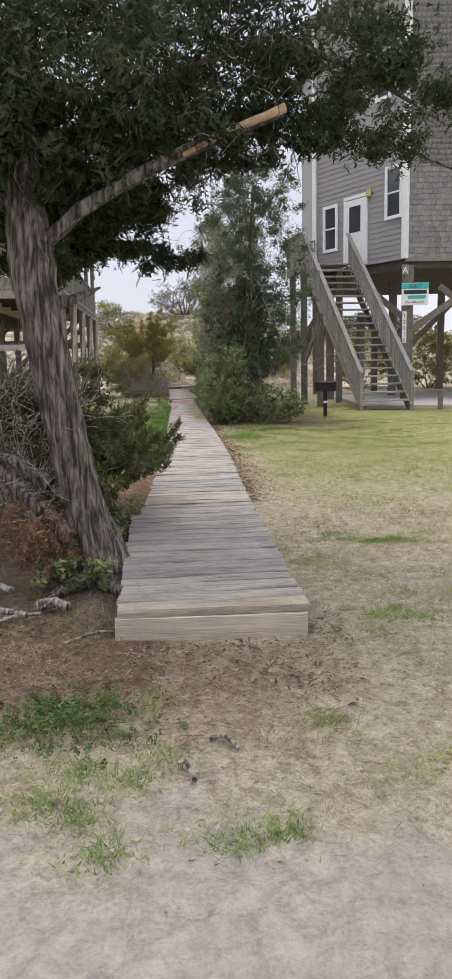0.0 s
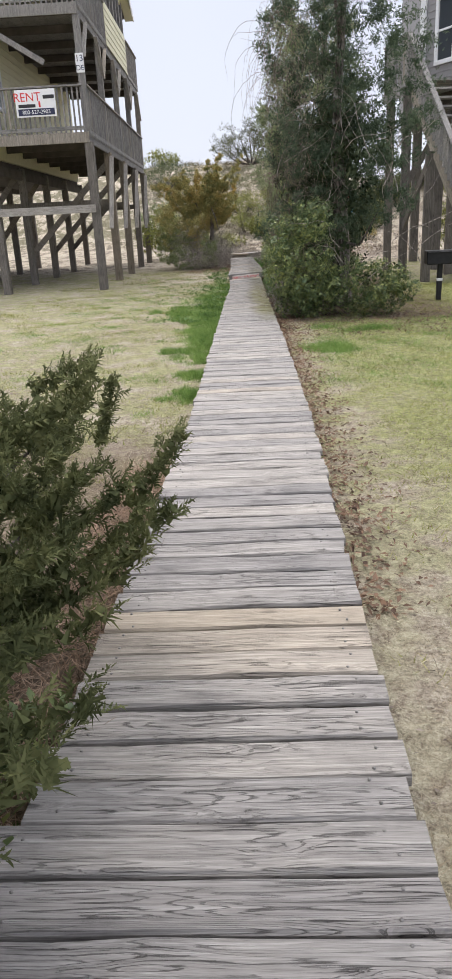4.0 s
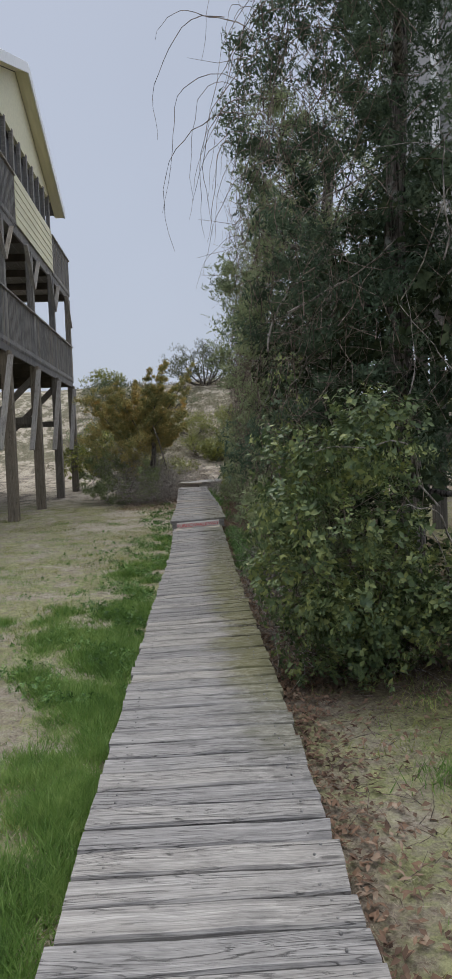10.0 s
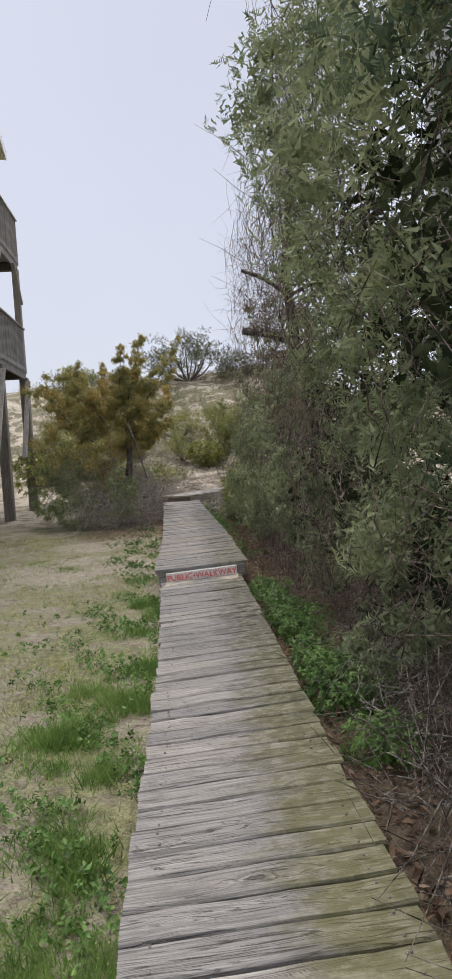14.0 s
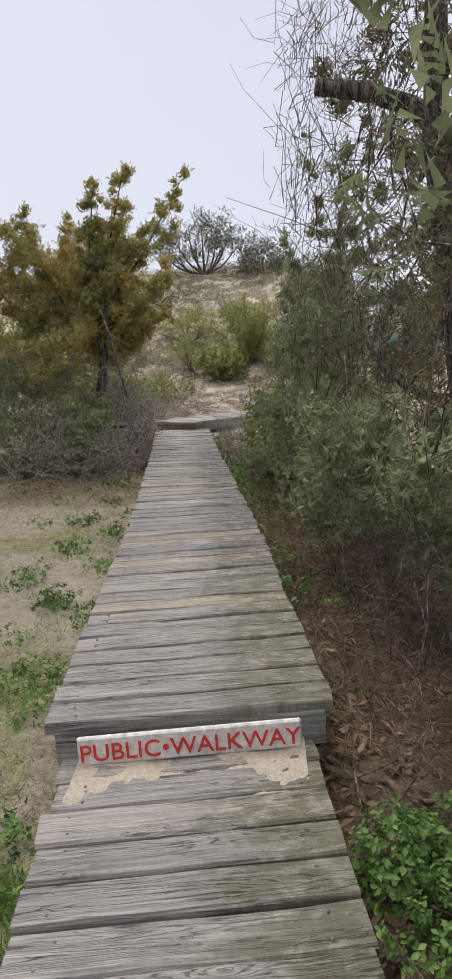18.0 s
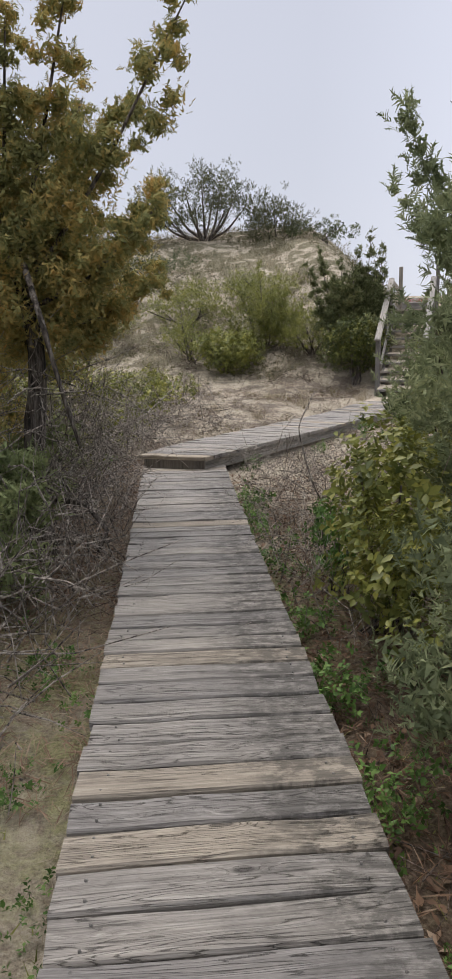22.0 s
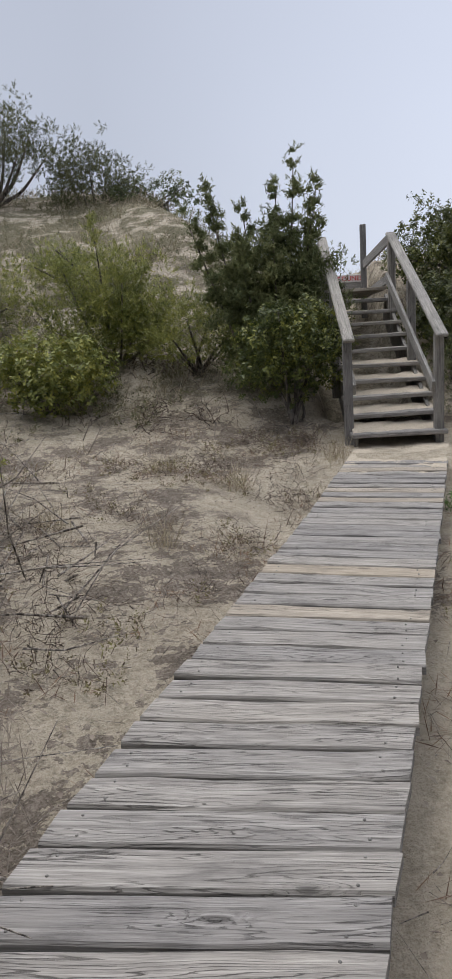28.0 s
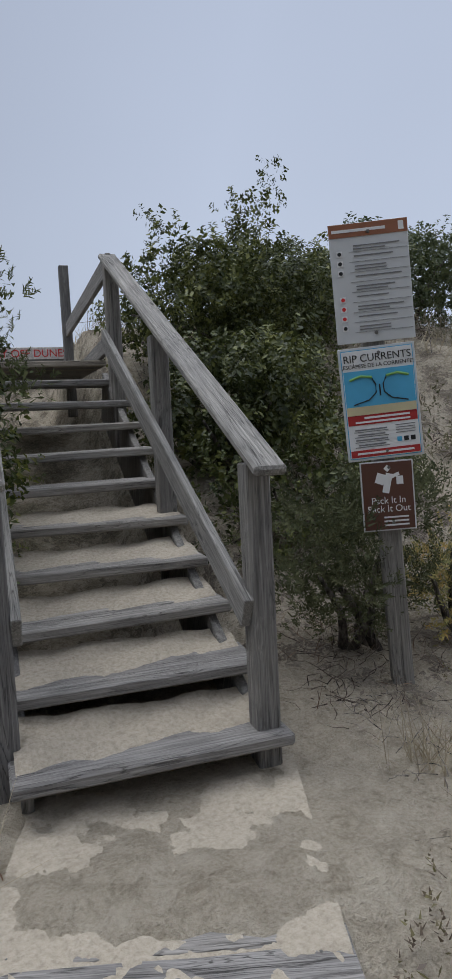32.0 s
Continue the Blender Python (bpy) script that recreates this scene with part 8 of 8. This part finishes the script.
for a, c in ((T0 + l2 * 0.76, T0 + l2 * 0.76 + u2 * 1.6), (T0 + l2 * 0.76 + u2 * 1.6, T0 - l2 * 0.2 + u2 * 1.6)):
    board("hand_rail", a + Vector((0, 0, 1.0)), c + Vector((0, 0, 1.0)), 0.13, 0.045, RAIL, gst)
    for k in range(11):
        p = a + (c - a) * k / 10
        upright("baluster", p, 0.05, 0.04, 1.0, RAIL, gst)
for x, y, h in ((2.98, 24.5, 4.3), (2.75, 26.1, 4.3), (4.15, 24.75, 4.3), (3.35, 23.1, 2.8), (4.6, 23.2, 2.8)):
    upright("support_post", (x, y, -0.2), 0.2, 0.2, h + 0.2, PILE, gst)
board("brace", (2.95, 24.4, 1.2), (3.35, 23.1, 2.7), 0.05, 0.15, PILE, gst)
board("brace", (3.0, 24.5, 2.2), (4.1, 24.75, 3.9), 0.05, 0.15, PILE, gst)

pad = tagged(new("pavement"), "pale concrete pad under the house", "pavement", kind="structure")
bm = bmesh.new()
box(bm, (9.0, 8.0, 0.10), (8.9, 25.0, 0.045), bevel=0.01)
world_part(part("slab", bm, plain("pale_concrete", (0.43, 0.41, 0.38), 0.9, 0, 0.15, 6), None), pad)
grill = thing("park_grill", "black steel box grill on a single post", "grill", (3.0, 19.0, 0))
BLACK = plain("black_steel", (0.014, 0.014, 0.015), 0.5, 0.3, 0.3, 14)
upright("post", (3.0, 19.0, -0.1), 0.09, 0.09, 0.72, BLACK, grill)
bm = bmesh.new()
box(bm, (0.52, 0.36, 0.24), (0, 0, 0.74), bevel=0.012)
part("firebox", bm, BLACK, grill)
bm = bmesh.new()
box(bm, (0.50, 0.04, 0.02), (0, -0.19, 0.83), bevel=0.004)
part("grate_bar", bm, BLACK, grill)
bm = bmesh.new()
box(bm, (0.10, 0.10, 0.05), (0, 0, 0.35), bevel=0.003)
part("label", bm, PAPER, grill)
stump = thing("timber_bollard", "short weathered timber bollard beside the stair", "post", (6.35, 20.6, 0))
upright("post", (6.35, 20.6, -0.1), 0.12, 0.12, 0.62, PILE, stump)
for x, y, r, lab in ((9.3, 33.0, 1.8, "green wax myrtle beyond the pilings"), (6.5, 34.0, 1.5, "green wax myrtle beyond the pilings"), (12.5, 31.5, 2.0, "green wax myrtle beyond the pilings")):
    dune_shrub(lab, (x, y), (r, r * 0.7, 1.3), 60, 0.34, MYRTLE, LEAFY, 60, 0.2, 300 + int(x), "wax_myrtle")

# ---- signs along the walk ----
walk_sign = thing("walkway_sign", "flaking white step board lettered in red", "sign", (-1.01, 24.36, D2 - 0.082), 4.6)
walk_sign.matrix_world = walk_sign.matrix_world @ pose(0, 0, 0, 0, -3.2, 0)
FLAKY = plain("flaking_white_paint", (0.66, 0.63, 0.60), 0.7, 0, 0.3, 40, 0.4)
panel("board", (0.70, 0.02, 0.094), (0, -0.014, 0.0), FLAKY, walk_sign)
text("PUBLIC\u2022WALKWAY", 0.079, (0, -0.026, -0.030), FACE, RED, walk_sign)
dune_sign = thing("dune_sign", "white riser board with worn red lettering", "sign")
dune_sign.matrix_world = Matrix.Translation(on_stair(5.235, SW / 2 - 0.02, 1.85)) @ pose(0, 0, 0, 0, 0, -16)
panel("board", (0.86, 0.012, 0.12), (0, 0, 0), FLAKY, dune_sign)
text("STAY OFF DUNES", 0.105, (0, -0.008, -0.036), FACE, RED, dune_sign)

sp = thing("sign_post", "grey timber post carrying three notice boards", "sign")
sp.matrix_world = Matrix.Translation((2.712, 40.291, 0.36)) @ pose(0, 0, 0, 0, -3.4, -37)
panel("post", (0.09, 0.06, 2.1), (0, 0.05, 0.95), TIMBER, sp)
ALU = plain("white_enamel", (0.62, 0.63, 0.64), 0.35, 0, 0.04, 6, 0)
BROWN = plain("sign_brown", (0.11, 0.045, 0.03), 0.4, 0, 0.06, 6, 0)
RUSTB = plain("sign_rust_band", (0.30, 0.12, 0.06), 0.4, 0, 0.06, 6, 0)
BLUE = plain("sign_blue", (0.10, 0.42, 0.68), 0.4, 0, 0.15, 3, 0)
SANDC = plain("sign_sand", (0.62, 0.55, 0.34), 0.4, 0, 0.1, 6, 0)
CRIM = plain("sign_crimson", (0.42, 0.03, 0.03), 0.4, 0, 0.05, 6, 0)
LEAFG = plain("sign_green", (0.18, 0.40, 0.10), 0.4, 0, 0.1, 6, 0)
rules = new("rules_board")
rules.parent = sp
rules.matrix_basis = pose(0.009, 0, 1.665, 0, 0.4, 0) @ Matrix.Diagonal((0.97, 1, 0.95, 1))
panel("plate", (0.325, 0.006, 0.50), (0, 0, 0.25), ALU, rules, 0.003)
panel("header_band", (0.325, 0.003, 0.055), (0, -0.004, 0.47), RUSTB, rules, 0)
panel("title_bar", (0.22, 0.002, 0.012), (-0.04, -0.006, 0.468), PAPER, rules, 0)
panel("badge", (0.022, 0.002, 0.035), (0.135, -0.006, 0.47), PAPER, rules, 0)
GREYT = plain("print_grey", (0.20, 0.20, 0.21), 0.5, 0, 0.05, 6, 0)
for k in range(9):
    z = 0.405 - 0.042 * k
    panel("text_bar", (0.19 - 0.03 * (k % 3), 0.002, 0.0045), (0.03 - 0.015 * (k % 3), -0.005, z), GREYT, rules, 0)
    if k % 2 == 0:
        panel("text_bar", (0.13, 0.002, 0.0045), (0.0, -0.005, z - 0.013), GREYT, rules, 0)
    panel("rule_line", (0.24, 0.002, 0.0012), (0.035, -0.005, z - 0.024), GREYT, rules, 0)
for k, (z, mt) in enumerate(((0.375, INK), (0.335, INK), (0.295, INK), (0.185, RED), (0.145, RED), (0.105, RED), (0.065, INK))):
    panel("pictogram", (0.024, 0.002, 0.024), (-0.125, -0.005, z), PAPER, rules, 0)
    bm = bmesh.new()
    bmesh.ops.create_cone(bm, cap_ends=True, segments=16, radius1=0.008, radius2=0.008, depth=0.002, matrix=pose(-0.125, -0.007, z, 90))
    part("pictogram_dot", bm, mt, rules)
rip = new("rip_board")
rip.parent = sp
rip.matrix_basis = pose(0.005, -0.004, 1.187, 0, -0.5, 0) @ Matrix.Diagonal((0.925, 1, 0.94, 1))
panel("plate", (0.335, 0.006, 0.49), (0, 0, 0.245), ALU, rip, 0.003)
panel("border", (0.315, 0.002, 0.47), (0, -0.004, 0.245), BLUE, rip, 0)
panel("sheet", (0.308, 0.002, 0.463), (0, -0.0055, 0.245), PAPER, rip, 0)
text("RIP CURRENTS", 0.045, (0, -0.008, 0.428), FACE, INK, rip, 0.0008)
text("\u00a1ESC\u00c1PESE DE LA CORRIENTE!", 0.0235, (0, -0.008, 0.402), FACE, INK, rip, 0.0008)
panel("sea", (0.304, 0.002, 0.17), (0, -0.0075, 0.305), BLUE, rip, 0)
panel("beach", (0.304, 0.002, 0.036), (0, -0.0095, 0.218), SANDC, rip, 0)
for s in (-1, 1):
    tubev, tubef = tube_arrays(np.array([(s * 0.12, -0.011, 0.245), (s * 0.05, -0.011, 0.262), (s * 0.018, -0.011, 0.29), (s * 0.016, -0.011, 0.325), (s * 0.03, -0.011, 0.352)]), np.full(5, 0.0028), 6)
    raw("current_arrow", tubev, tubef, INK, rip)
    tubev, tubef = tube_arrays(np.array([(s * 0.13, -0.0105, 0.352), (s * 0.08, -0.0105, 0.366), (s * 0.03, -0.0105, 0.358)]), np.full(3, 0.006), 6)
    raw("sandbar", tubev, tubef, LEAFG, rip)
panel("up_arrow", (0.006, 0.002, 0.05), (0, -0.0105, 0.30), INK, rip, 0)
panel("warning_band", (0.304, 0.002, 0.042), (0, -0.0075, 0.178), CRIM, rip, 0)
panel("text_bar", (0.2, 0.002, 0.009), (0.02, -0.009, 0.186), PAPER, rip, 0)
panel("text_bar", (0.24, 0.002, 0.008), (0.0, -0.009, 0.168), PAPER, rip, 0)
for k in range(4):
    panel("text_bar", (0.14 - 0.02 * (k % 2), 0.002, 0.006), (-0.055, -0.0075, 0.135 - 0.022 * k), GREYT, rip, 0)
    panel("text_bar", (0.15, 0.002, 0.003), (-0.055, -0.0075, 0.126 - 0.022 * k), GREYT, rip, 0)
    panel("text_bar", (0.085, 0.002, 0.003), (0.095, -0.0075, 0.142 - 0.011 * k), GREYT, rip, 0)
for k, mt in enumerate((BLUE, INK, INK)):
    panel("emblem", (0.02, 0.002, 0.02), (0.065 + 0.03 * k, -0.0075, 0.08), mt, rip, 0)
panel("warning_band", (0.304, 0.002, 0.03), (0, -0.0075, 0.032), CRIM, rip, 0)
panel("text_bar", (0.25, 0.002, 0.009), (0, -0.009, 0.032), PAPER, rip, 0)
pack = new("pack_board")
pack.parent = sp
pack.matrix_basis = pose(-0.005, -0.006, 0.888, 0, 1.2, 0) @ Matrix.Diagonal((0.925, 1, 0.965, 1))
panel("plate", (0.235, 0.006, 0.30), (0, 0, 0.15), ALU, pack, 0.003)
panel("face", (0.222, 0.002, 0.288), (0, -0.004, 0.15), BROWN, pack, 0)
text("Pack It In", 0.041, (0, -0.006, 0.118), FACE, PAPER, pack, 0.0008)
text("Pack It Out", 0.041, (0, -0.006, 0.082), FACE, PAPER, pack, 0.0008)
for size, at, tn in (((0.03, 0.002, 0.085), (0.0, -0.006, 0.205), 15), ((0.04, 0.002, 0.045), (-0.03, -0.006, 0.225), 20), ((0.05, 0.002, 0.014), (0.03, -0.006, 0.235), -20), ((0.022, 0.002, 0.022), (0.002, -0.006, 0.268), 45), ((0.03, 0.002, 0.035), (0.055, -0.006, 0.215), 0)):
    bm = bmesh.new()
    box(bm, size, (0, 0, 0), bevel=0)
    o = part("symbol", bm, PAPER, pack)
    o.matrix_basis = pose(*at, 0, tn, 0)
for k in range(3):
    panel("text_bar", (0.11, 0.002, 0.007), (0.03, -0.006, 0.058 - 0.017 * k), PAPER, pack, 0)
BOLT = plain("steel_bolt", (0.2, 0.19, 0.18), 0.4, 0.8)
for z in (1.70, 2.10, 1.22, 1.62, 0.92, 1.15):
    bm = bmesh.new()
    bmesh.ops.create_cone(bm, cap_ends=True, segments=10, radius1=0.008, radius2=0.006, depth=0.008, matrix=pose(0.01, -0.012, z, 90))
    part("bolt", bm, BOLT, sp)

# ---- planks, last ----
lay_planks(walkway_1, run_of_planks(LEFT_1, RIGHT_1, 4.03, 24.5, D1, 0.078), np.random.default_rng(11), fresh=(0, 22))
lay_planks(walkway_2, run_of_planks(LEFT_2, RIGHT_2, 24.38, 34.62, D2, 0.082), np.random.default_rng(12), fresh=(16, 52))
lay_planks(walkway_3, run_three(), np.random.default_rng(13), fresh=(0, 23, 34), stray=0.002)
